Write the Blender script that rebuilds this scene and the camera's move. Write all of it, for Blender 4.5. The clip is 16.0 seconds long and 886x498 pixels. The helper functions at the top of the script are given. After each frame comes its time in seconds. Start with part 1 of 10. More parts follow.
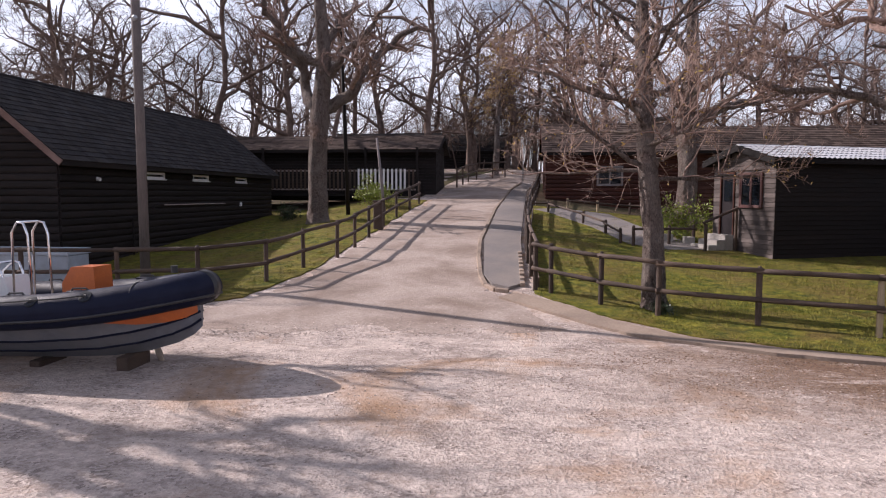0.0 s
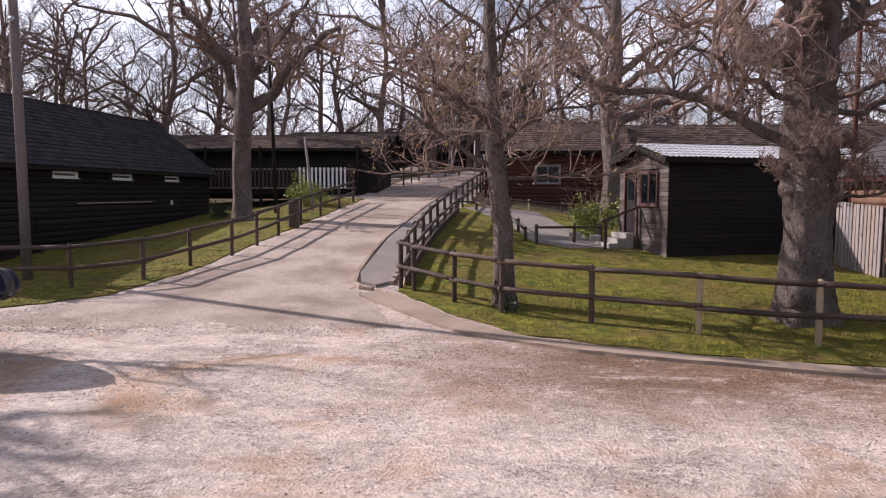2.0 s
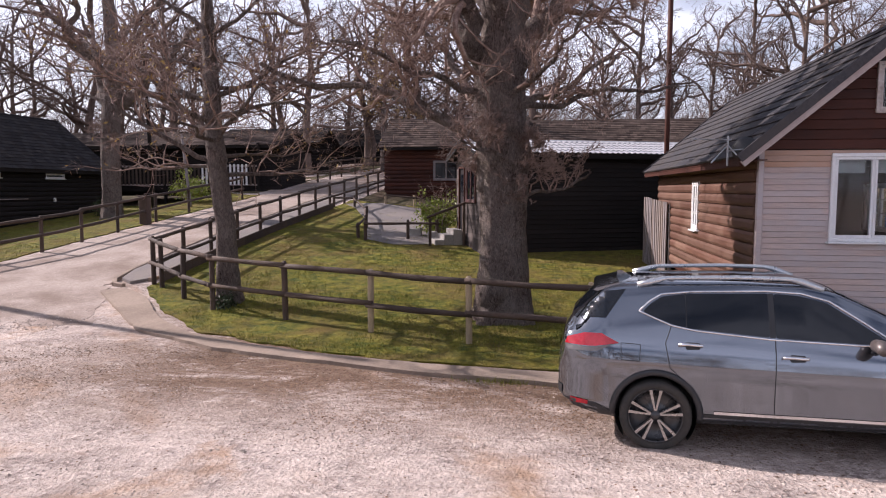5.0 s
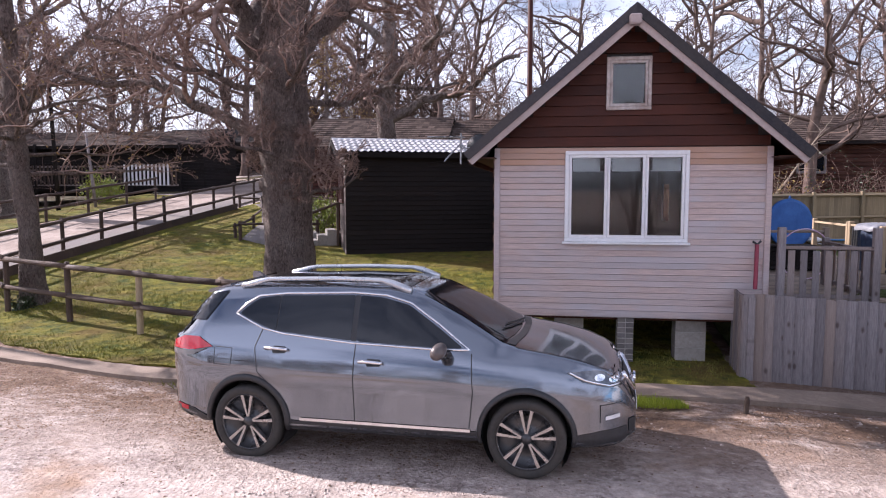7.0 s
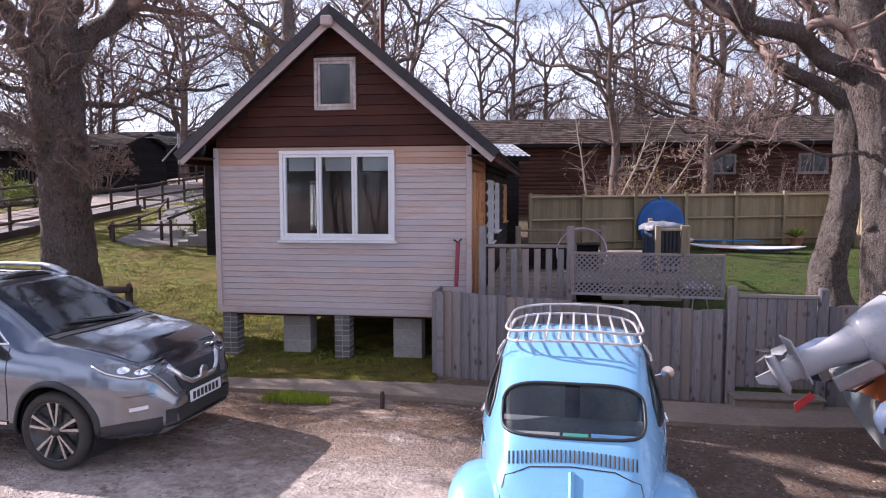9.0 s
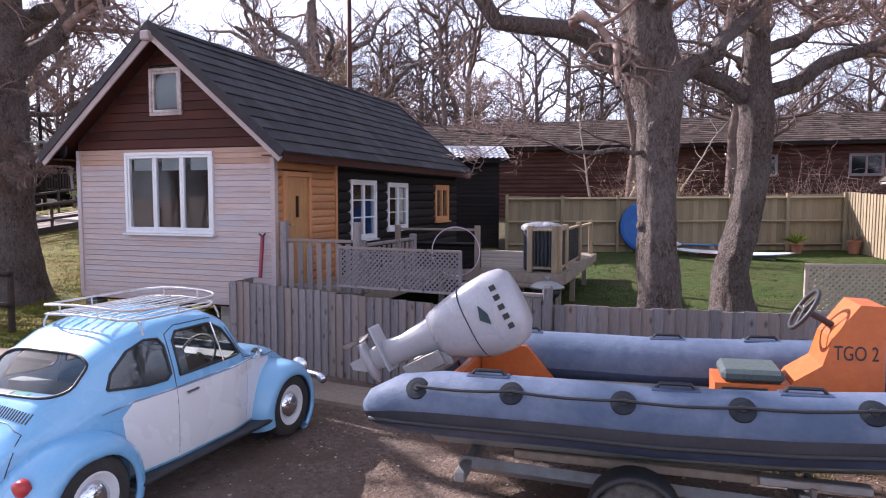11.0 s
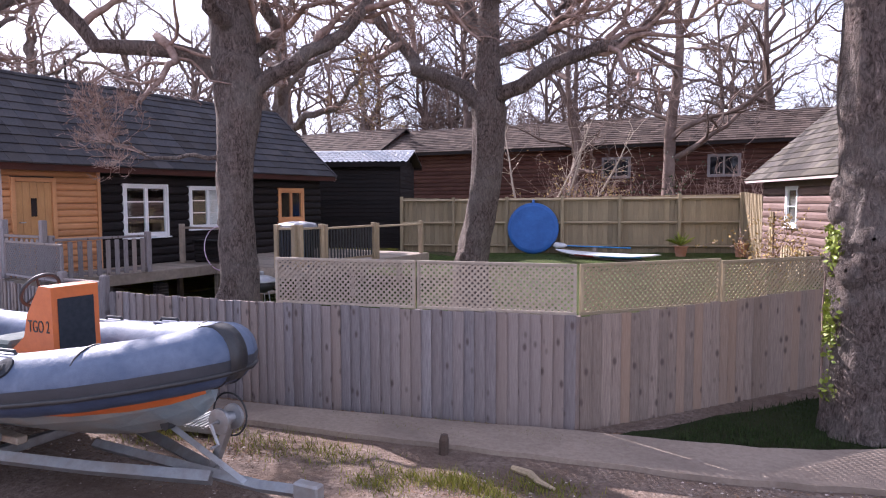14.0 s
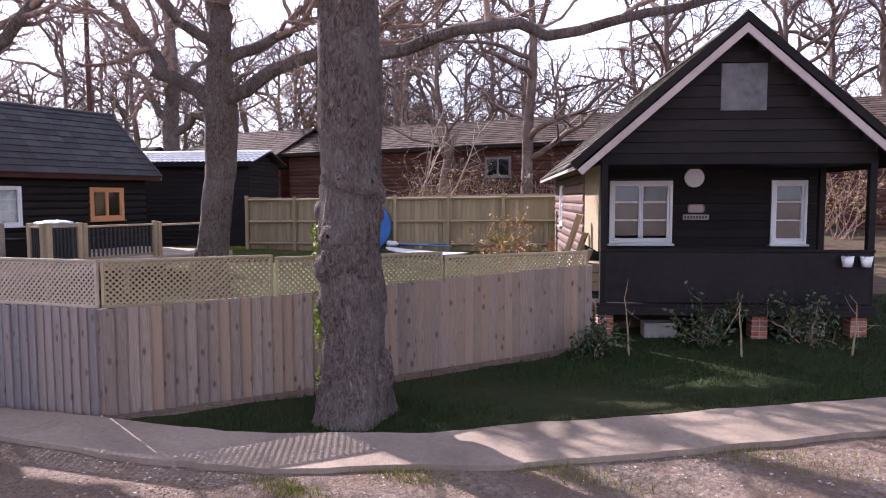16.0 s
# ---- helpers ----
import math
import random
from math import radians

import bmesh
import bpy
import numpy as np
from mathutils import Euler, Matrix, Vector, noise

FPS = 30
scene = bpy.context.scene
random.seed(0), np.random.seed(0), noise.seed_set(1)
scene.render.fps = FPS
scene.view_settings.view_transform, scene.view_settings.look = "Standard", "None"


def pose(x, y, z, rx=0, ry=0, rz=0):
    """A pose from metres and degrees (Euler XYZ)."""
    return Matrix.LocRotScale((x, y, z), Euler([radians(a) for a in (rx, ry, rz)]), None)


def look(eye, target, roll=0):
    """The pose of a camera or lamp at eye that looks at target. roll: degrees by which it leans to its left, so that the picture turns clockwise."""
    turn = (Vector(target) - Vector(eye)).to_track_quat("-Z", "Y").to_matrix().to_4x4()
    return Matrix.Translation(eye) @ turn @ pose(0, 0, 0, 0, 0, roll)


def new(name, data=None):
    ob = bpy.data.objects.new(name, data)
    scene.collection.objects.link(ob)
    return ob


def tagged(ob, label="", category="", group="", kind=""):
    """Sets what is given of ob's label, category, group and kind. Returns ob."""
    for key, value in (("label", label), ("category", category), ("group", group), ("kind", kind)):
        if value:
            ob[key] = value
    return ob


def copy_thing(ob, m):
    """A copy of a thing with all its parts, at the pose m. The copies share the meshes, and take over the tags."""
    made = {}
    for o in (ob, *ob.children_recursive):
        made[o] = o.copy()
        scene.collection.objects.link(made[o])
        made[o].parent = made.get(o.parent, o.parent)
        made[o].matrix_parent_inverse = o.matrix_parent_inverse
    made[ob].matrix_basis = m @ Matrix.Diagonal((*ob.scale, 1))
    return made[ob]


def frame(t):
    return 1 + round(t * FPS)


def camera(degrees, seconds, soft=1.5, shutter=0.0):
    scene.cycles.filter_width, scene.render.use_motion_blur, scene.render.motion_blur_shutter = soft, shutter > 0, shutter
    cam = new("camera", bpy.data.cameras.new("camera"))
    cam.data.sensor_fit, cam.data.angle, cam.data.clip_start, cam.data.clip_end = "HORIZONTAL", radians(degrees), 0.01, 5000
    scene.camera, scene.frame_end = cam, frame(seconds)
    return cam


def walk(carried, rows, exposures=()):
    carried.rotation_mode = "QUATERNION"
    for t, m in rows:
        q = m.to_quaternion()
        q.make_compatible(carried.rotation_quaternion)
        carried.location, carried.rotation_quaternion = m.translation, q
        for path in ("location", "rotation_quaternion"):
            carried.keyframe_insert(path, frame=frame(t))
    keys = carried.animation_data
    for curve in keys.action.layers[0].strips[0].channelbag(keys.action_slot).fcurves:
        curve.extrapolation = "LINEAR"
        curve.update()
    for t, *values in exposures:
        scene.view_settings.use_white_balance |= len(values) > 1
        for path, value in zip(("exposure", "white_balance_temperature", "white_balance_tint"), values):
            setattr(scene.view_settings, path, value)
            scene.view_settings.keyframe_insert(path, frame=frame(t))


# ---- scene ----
cam = camera(66.0, 16.0, 1.1)
PATH = [
    (0, (-13.42, -11.936, 2.521), (-13.649, -9.955, 2.363), 0.2),
    (0.5, (-12.765, -11.861, 2.521), (-12.991, -9.88, 2.362), 0.2),
    (1, (-12.05, -11.83, 2.528), (-12.275, -9.85, 2.368), 0.2),
    (1.5, (-11.231, -11.833, 2.542), (-11.457, -9.852, 2.38), 0.2),
    (2, (-10.337, -11.793, 2.556), (-10.565, -9.812, 2.392), 0.2),
    (2.5, (-9.389, -11.715, 2.561), (-9.617, -9.735, 2.396), 0.1),
    (3, (-8.365, -11.605, 2.549), (-8.602, -9.625, 2.384), 0.1),
    (3.5, (-7.307, -11.487, 2.532), (-7.554, -9.509, 2.368), 0.1),
    (3.7, (-6.884, -11.419, 2.532), (-7.135, -9.441, 2.37), 0.1),
    (5.8, (-2.596, -10.52, 2.57), (-2.897, -8.551, 2.39), 0.0),
    (6, (-2.202, -10.445, 2.563), (-2.502, -8.476, 2.384), 0.0),
    (6.5, (-1.236, -10.247, 2.556), (-1.526, -8.277, 2.378), 0.1),
    (7, (-0.314, -10.067, 2.532), (-0.602, -8.095, 2.36), 0.0),
    (7.5, (0.677, -9.946, 2.516), (0.387, -7.974, 2.346), -0.0),
    (8, (1.687, -9.858, 2.504), (1.398, -7.886, 2.337), -0.0),
    (8.5, (2.749, -9.727, 2.488), (2.458, -7.755, 2.324), -0.2),
    (9, (3.836, -9.603, 2.483), (3.544, -7.632, 2.318), -0.1),
    (9.5, (4.938, -9.489, 2.498), (4.645, -7.517, 2.33), -0.0),
    (9.7, (5.379, -9.43, 2.499), (5.07, -7.462, 2.329), -0.1),
    (11.8, (10.547, -8.487, 2.332), (9.703, -6.679, 2.191), 0.1),
    (12, (11.014, -8.347, 2.331), (10.142, -6.553, 2.191), -0.1),
    (12.5, (12.155, -7.977, 2.312), (11.221, -6.214, 2.174), -0.2),
    (13, (13.294, -7.605, 2.323), (12.318, -5.865, 2.185), -0.2),
    (13.5, (14.446, -7.199, 2.334), (13.472, -5.457, 2.194), -0.2),
    (14, (15.633, -6.775, 2.348), (14.662, -5.033, 2.205), -0.1),
    (14.5, (16.864, -6.316, 2.337), (15.891, -4.574, 2.194), -0.1),
    (15, (18.058, -5.786, 2.335), (17.083, -4.046, 2.191), 0.0),
    (15.5, (19.278, -5.201, 2.345), (18.306, -3.459, 2.2), -0.0),
    (16, (20.532, -4.576, 2.353), (19.556, -2.837, 2.206), -0.1),
]
walk(cam, [(t, look(eye, target, roll)) for t, eye, target, roll in PATH],
     [(0, -0.08, 6020, 20), (1.5, -0.02, 6070, 21), (3.5, 0.05, 6120, 21), (6.5, 0.34, 5840, 22), (7.5, 0.6, 5740, 22), (8.5, 0.58, 5700, 23), (9.5, 0.3, 5650, 22),
      (12, 0.95, 5640, 23), (13.5, 0.92, 5640, 24), (14.8, 1.18, 5700, 25), (15.5, 0.95, 5720, 25), (16, 0.97, 5730, 25)])
# ---------- light ----------
SUN_DIR = Vector((-1.45, 0.48, 1.0)).normalized()
sun = new("sun", bpy.data.lights.new("sun", "SUN"))
sun.data.energy, sun.data.angle, sun.data.color = 6.9, radians(0.53), (1.0, 0.89, 0.77)
sun.matrix_world = look((-60, 25, 45), (-60 - SUN_DIR.x, 25 - SUN_DIR.y, 45 - SUN_DIR.z))
world = bpy.data.worlds.new("sky")
scene.world = world
world.use_nodes = True
wn, wl = world.node_tree.nodes, world.node_tree.links
sky = wn.new("ShaderNodeTexSky")
sky.sky_type, sky.sun_disc = "NISHITA", False
sky.sun_elevation, sky.sun_rotation = radians(34), math.atan2(SUN_DIR.x, SUN_DIR.y)
sky.dust_density, sky.air_density, sky.ozone_density = 2.0, 1.0, 1.0
wcoord, wmap = wn.new("ShaderNodeTexCoord"), wn.new("ShaderNodeMapping")
wmap.inputs["Scale"].default_value = (1.2, 1.2, 3.5)
wnoise, wramp, wmix = wn.new("ShaderNodeTexNoise"), wn.new("ShaderNodeValToRGB"), wn.new("ShaderNodeMix")
wnoise.inputs["Scale"].default_value, wnoise.inputs["Detail"].default_value = 2.3, 7
wramp.color_ramp.elements[0].position, wramp.color_ramp.elements[1].position = 0.32, 0.54
wmix.data_type = "RGBA"
wl.new(wcoord.outputs["Generated"], wmap.inputs["Vector"])
wl.new(wmap.outputs["Vector"], wnoise.inputs["Vector"])
wl.new(wnoise.outputs["Fac"], wramp.inputs["Fac"])
wxyz, whigh, wthin = wn.new("ShaderNodeSeparateXYZ"), wn.new("ShaderNodeMapRange"), wn.new("ShaderNodeMath")
whigh.interpolation_type = "SMOOTHSTEP"
whigh.inputs["From Min"].default_value, whigh.inputs["From Max"].default_value = 0.25, 0.8
whigh.inputs["To Min"].default_value, whigh.inputs["To Max"].default_value = 1.0, 0.4
wthin.operation = "MULTIPLY"
wl.new(wcoord.outputs["Generated"], wxyz.inputs[0])
wl.new(wxyz.outputs[2], whigh.inputs["Value"])
wl.new(wramp.outputs["Color"], wthin.inputs[0])
wl.new(whigh.outputs[0], wthin.inputs[1])
wl.new(wthin.outputs[0], wmix.inputs["Factor"])
wl.new(sky.outputs["Color"], wmix.inputs["A"])
wveil = wn.new("ShaderNodeMix")
wveil.data_type, wveil.blend_type = "RGBA", "ADD"
wveil.inputs["Factor"].default_value = 0.5
wl.new(sky.outputs["Color"], wveil.inputs["B"])
wveil.inputs["A"].default_value = (14.2, 14.3, 14.9, 1)
wl.new(wveil.outputs["Result"], wmix.inputs["B"])
wl.new(wmix.outputs["Result"], wn["Background"].inputs["Color"])
wn["Background"].inputs["Strength"].default_value = 0.069

# ---------- helpers for materials ----------


def socket_mix(nt, fac, a, b, blend="MIX"):
    n = nt.nodes.new("ShaderNodeMix")
    n.data_type, n.blend_type = "RGBA", blend
    for key, v in (("Factor", fac), ("A", a), ("B", b)):
        if isinstance(v, bpy.types.NodeSocket):
            nt.links.new(v, n.inputs[key])
        elif key == "Factor":
            n.inputs[key].default_value = v
        else:
            n.inputs[key].default_value = (*v, 1)
    return n.outputs["Result"]


def noise_node(nt, vec, scale, detail=4, rough=0.6, stretch=None, lo=0.35, hi=0.65, warp=0.0):
    if stretch:
        m = nt.nodes.new("ShaderNodeMapping")
        m.inputs["Scale"].default_value = stretch
        nt.links.new(vec, m.inputs["Vector"])
        vec = m.outputs["Vector"]
    n = nt.nodes.new("ShaderNodeTexNoise")
    n.inputs["Scale"].default_value, n.inputs["Detail"].default_value = scale, detail
    n.inputs["Roughness"].default_value, n.inputs["Distortion"].default_value = rough, warp
    nt.links.new(vec, n.inputs["Vector"])
    r = nt.nodes.new("ShaderNodeMapRange")
    r.inputs["From Min"].default_value, r.inputs["From Max"].default_value = lo, hi
    nt.links.new(n.outputs["Fac"], r.inputs["Value"])
    return r.outputs["Result"]


def mat(name, base, other=None, third=None, fine=40.0, coarse=1.5, rough=0.8, metal=0.0, bump=0.3, depth=0.01, stretch=None,
        rand=0.0, coat=0.0, world_space=False, third_amount=0.6, spec=0.5, island=False, warp=0.0):
    """A surface with a fine grain and a coarse stain; rand varies it from piece to piece."""
    m = bpy.data.materials.new(name)
    m.use_nodes = True
    nt = m.node_tree
    bsdf = nt.nodes["Principled BSDF"]
    tc = nt.nodes.new("ShaderNodeTexCoord")
    vec = tc.outputs["Object"]
    if world_space:
        vec = nt.nodes.new("ShaderNodeNewGeometry").outputs["Position"]
    other = other or tuple(c * 0.7 for c in base)
    info = None
    if rand:
        info = nt.nodes.new("ShaderNodeNewGeometry").outputs["Random Per Island"] if island else nt.nodes.new("ShaderNodeObjectInfo").outputs["Random"]
        off = nt.nodes.new("ShaderNodeVectorMath")
        off.operation = "MULTIPLY_ADD"
        comb = nt.nodes.new("ShaderNodeCombineXYZ")
        for k in range(3):
            nt.links.new(info, comb.inputs[k])
        off.inputs[1].default_value = (37.0, 53.0, 71.0)
        nt.links.new(comb.outputs[0], off.inputs[0])
        nt.links.new(vec, off.inputs[2])
        vec = off.outputs[0]
    f = noise_node(nt, vec, fine, 7, 0.68, stretch, 0.35, 0.65, warp)
    c = noise_node(nt, vec, coarse, 4, 0.6, None, 0.4, 0.66, 0.3)
    col = socket_mix(nt, f, base, other)
    if third:
        k = nt.nodes.new("ShaderNodeMath")
        k.operation = "MULTIPLY"
        k.inputs[1].default_value = third_amount
        nt.links.new(c, k.inputs[0])
        col = socket_mix(nt, k.outputs[0], col, third)
    if rand:
        hsv = nt.nodes.new("ShaderNodeHueSaturation")
        mr = nt.nodes.new("ShaderNodeMapRange")
        mr.inputs["To Min"].default_value, mr.inputs["To Max"].default_value = 1 - rand, 1 + rand
        nt.links.new(info, mr.inputs["Value"])
        nt.links.new(mr.outputs["Result"], hsv.inputs["Value"])
        nt.links.new(col, hsv.inputs["Color"])
        col = hsv.outputs["Color"]
    nt.links.new(col, bsdf.inputs["Base Color"])
    rr = nt.nodes.new("ShaderNodeMapRange")
    rr.inputs["To Min"].default_value, rr.inputs["To Max"].default_value = max(0.02, rough - 0.08), min(1, rough + 0.1)
    nt.links.new(c, rr.inputs["Value"])
    nt.links.new(rr.outputs["Result"], bsdf.inputs["Roughness"])
    bsdf.inputs["Metallic"].default_value, bsdf.inputs["Coat Weight"].default_value = metal, coat
    bsdf.inputs["Specular IOR Level"].default_value = spec
    if coat:
        bsdf.inputs["Coat Roughness"].default_value = 0.06
    if bump:
        b = nt.nodes.new("ShaderNodeBump")
        b.inputs["Strength"].default_value, b.inputs["Distance"].default_value = bump, depth
        nt.links.new(f, b.inputs["Height"])
        nt.links.new(b.outputs["Normal"], bsdf.inputs["Normal"])
    return m


def knotty(name, pale, dark, tan):
    """Sawn softwood boards: long grain, dark knots, each board greyed more or less."""
    m = mat(name, pale, dark, None, 20, 1.2, 0.85, bump=0.5, depth=0.005, stretch=(5, 5, 0.35), rand=0.17, spec=0.2)
    nt = m.node_tree
    bsdf = nt.nodes["Principled BSDF"]
    col = bsdf.inputs["Base Color"].links[0].from_socket
    rnd = nt.nodes.new("ShaderNodeObjectInfo").outputs["Random"]
    fade = nt.nodes.new("ShaderNodeMapRange")
    fade.inputs["From Min"].default_value, fade.inputs["From Max"].default_value, fade.inputs["To Max"].default_value = 0.3, 1.0, 0.55
    scr = nt.nodes.new("ShaderNodeMath")
    scr.operation = "FRACT"
    big = nt.nodes.new("ShaderNodeMath")
    big.operation = "MULTIPLY"
    big.inputs[1].default_value = 17.3
    nt.links.new(rnd, big.inputs[0])
    nt.links.new(big.outputs[0], scr.inputs[0])
    nt.links.new(scr.outputs[0], fade.inputs["Value"])
    col = socket_mix(nt, fade.outputs[0], col, tan)
    tc = nt.nodes.new("ShaderNodeTexCoord")
    off = nt.nodes.new("ShaderNodeVectorMath")
    off.operation = "MULTIPLY_ADD"
    off.inputs[1].default_value = (1, 1, 3.2)
    comb = nt.nodes.new("ShaderNodeCombineXYZ")
    nt.links.new(big.outputs[0], comb.inputs[0])
    nt.links.new(tc.outputs["Object"], off.inputs[0])
    nt.links.new(comb.outputs[0], off.inputs[2])
    stretch = nt.nodes.new("ShaderNodeMapping")
    stretch.inputs["Scale"].default_value = (9, 0.01, 1.6)
    nt.links.new(off.outputs[0], stretch.inputs["Vector"])
    vor = nt.nodes.new("ShaderNodeTexVoronoi")
    vor.inputs["Scale"].default_value = 1.0
    nt.links.new(stretch.outputs["Vector"], vor.inputs["Vector"])
    spot = nt.nodes.new("ShaderNodeMapRange")
    spot.inputs["From Min"].default_value, spot.inputs["From Max"].default_value = 0.24, 0.09
    spot.inputs["To Max"].default_value = 0.85
    nt.links.new(vor.outputs["Distance"], spot.inputs["Value"])
    col = socket_mix(nt, spot.outputs[0], col, (0.085, 0.062, 0.055))
    nt.links.new(col, bsdf.inputs["Base Color"])
    return m


def glass_mat(name, tint=(0.9, 0.95, 0.95), rough=0.02):
    m = bpy.data.materials.new(name)
    m.use_nodes = True
    b = m.node_tree.nodes["Principled BSDF"]
    b.inputs["Base Color"].default_value = (*tint, 1)
    b.inputs["Transmission Weight"].default_value, b.inputs["Roughness"].default_value, b.inputs["IOR"].default_value = 1.0, rough, 1.45
    return m


def ground_mat():
    """Compacted pale gravel with pinkish, ochre and darker drifts."""
    m = bpy.data.materials.new("gravel")
    m.use_nodes = True
    nt = m.node_tree
    bsdf = nt.nodes["Principled BSDF"]
    vec = nt.nodes.new("ShaderNodeNewGeometry").outputs["Position"]
    vor = nt.nodes.new("ShaderNodeTexVoronoi")
    vor.inputs["Scale"].default_value = 26
    nt.links.new(vec, vor.inputs["Vector"])
    hsv = nt.nodes.new("ShaderNodeSeparateColor")
    nt.links.new(vor.outputs["Color"], hsv.inputs[0])
    stones = socket_mix(nt, hsv.outputs[0], (0.21, 0.165, 0.145), (0.62, 0.53, 0.48))
    fine = noise_node(nt, vec, 9, 8, 0.75)
    sand = socket_mix(nt, fine, (0.42, 0.335, 0.29), (0.76, 0.655, 0.59))
    mid = noise_node(nt, vec, 1.3, 7, 0.75, None, 0.40, 0.56)
    col = socket_mix(nt, mid, stones, sand)
    ochre = noise_node(nt, vec, 0.33, 6, 0.65, None, 0.52, 0.66, 0.6)
    col = socket_mix(nt, ochre, col, (0.42, 0.27, 0.17))
    dark_drift = noise_node(nt, vec, 0.62, 10, 0.8, (1.0, 1.9, 1.0), 0.47, 0.64, 0.9)
    k = nt.nodes.new("ShaderNodeMath")
    k.operation = "MULTIPLY"
    k.inputs[1].default_value = 0.5
    nt.links.new(dark_drift, k.inputs[0])
    col = socket_mix(nt, k.outputs[0], col, (0.155, 0.115, 0.095))
    # leaf mould trodden into a ragged strip along the footpath; its dark tone also stands in for shade by the cars
    xyz = nt.nodes.new("ShaderNodeSeparateXYZ")
    nt.links.new(vec, xyz.inputs[0])
    near = nt.nodes.new("ShaderNodeMapRange")
    near.inputs["From Min"].default_value, near.inputs["From Max"].default_value = -4.7, -2.6
    nt.links.new(xyz.outputs[1], near.inputs["Value"])
    clear = nt.nodes.new("ShaderNodeMapRange")
    clear.inputs["From Min"].default_value, clear.inputs["From Max"].default_value = -13.0, -9.0
    nt.links.new(xyz.outputs[0], clear.inputs["Value"])
    strip = nt.nodes.new("ShaderNodeMath")
    strip.operation = "MULTIPLY"
    nt.links.new(near.outputs[0], strip.inputs[0])
    nt.links.new(clear.outputs[0], strip.inputs[1])
    rag = noise_node(nt, vec, 0.9, 10, 0.8, (0.8, 1.8, 1.0), 0.36, 0.50, 0.7)
    both = nt.nodes.new("ShaderNodeMath")
    both.operation = "MULTIPLY"
    nt.links.new(strip.outputs[0], both.inputs[0])
    nt.links.new(rag, both.inputs[1])
    mould = socket_mix(nt, fine, (0.11, 0.068, 0.045), (0.25, 0.165, 0.115))
    col = socket_mix(nt, both.outputs[0], col, mould)
    # brown leafy earth towards the boat and the far cottage, also darkened for shade
    warp = noise_node(nt, vec, 0.35, 6, 0.65, None, 0.0, 1.0, 0.5)
    push = nt.nodes.new("ShaderNodeMath")
    push.operation = "MULTIPLY_ADD"
    push.inputs[1].default_value = 7.0
    nt.links.new(warp, push.inputs[0])
    nt.links.new(xyz.outputs[0], push.inputs[2])
    east = nt.nodes.new("ShaderNodeMapRange")
    east.interpolation_type = "SMOOTHSTEP"
    east.inputs["From Min"].default_value, east.inputs["From Max"].default_value = 5.0, 9.0
    nt.links.new(push.outputs[0], east.inputs["Value"])
    south = nt.nodes.new("ShaderNodeMapRange")
    south.interpolation_type = "SMOOTHSTEP"
    south.inputs["From Min"].default_value, south.inputs["From Max"].default_value = -14.0, -6.0
    nt.links.new(xyz.outputs[1], south.inputs["Value"])
    part_e = nt.nodes.new("ShaderNodeMath")
    part_e.operation = "MULTIPLY"
    nt.links.new(east.outputs[0], part_e.inputs[0])
    nt.links.new(south.outputs[0], part_e.inputs[1])
    grit = noise_node(nt, vec, 16, 8, 0.7)
    drift = noise_node(nt, vec, 1.1, 6, 0.7, None, 0.4, 0.62, 0.4)
    earth = socket_mix(nt, drift, socket_mix(nt, grit, (0.10, 0.068, 0.052), (0.28, 0.215, 0.178)), (0.145, 0.098, 0.072))
    col = socket_mix(nt, part_e.outputs[0], col, earth)
    nt.links.new(col, bsdf.inputs["Base Color"])
    bsdf.inputs["Roughness"].default_value = 0.9
    bsdf.inputs["Specular IOR Level"].default_value = 0.25
    b1, b2 = nt.nodes.new("ShaderNodeBump"), nt.nodes.new("ShaderNodeBump")
    b1.inputs["Strength"].default_value, b1.inputs["Distance"].default_value = 0.7, 0.02
    b2.inputs["Strength"].default_value, b2.inputs["Distance"].default_value = 0.5, 0.06
    nt.links.new(vor.outputs["Distance"], b1.inputs["Height"])
    nt.links.new(fine, b2.inputs["Height"])
    nt.links.new(b1.outputs["Normal"], b2.inputs["Normal"])
    nt.links.new(b2.outputs["Normal"], bsdf.inputs["Normal"])
    return m


M_GRAVEL = ground_mat()
M_ROAD = mat("worn_tarmac", (0.31, 0.25, 0.215), (0.45, 0.37, 0.32), (0.20, 0.148, 0.118), 14, 0.7, 0.92, bump=0.6, depth=0.015, world_space=True, spec=0.25, third_amount=0.8, warp=0.6)
M_FOOTWAY = mat("dark_tarmac", (0.15, 0.135, 0.13), (0.22, 0.195, 0.185), (0.28, 0.24, 0.21), 30, 0.8, 0.92, bump=0.5, depth=0.01, world_space=True, spec=0.25)
M_CONC = mat("path_concrete", (0.275, 0.21, 0.162), (0.35, 0.278, 0.222), (0.13, 0.10, 0.082), 18, 0.7, 0.9, bump=0.35, depth=0.008, world_space=True, spec=0.25)
M_TURF = mat("turf", (0.038, 0.066, 0.010), (0.25, 0.225, 0.03), (0.18, 0.12, 0.045), 4, 0.75, 0.95, bump=1.0, depth=0.07, world_space=True, spec=0.15, third_amount=0.75)
# Greener than the open lawn, and darkened in colour for the yard's shade.
M_YARDTURF = mat("yard_turf", (0.035, 0.062, 0.012), (0.085, 0.115, 0.025), (0.10, 0.085, 0.04), 6, 0.7, 0.95, bump=1.0, depth=0.06, world_space=True, spec=0.15)
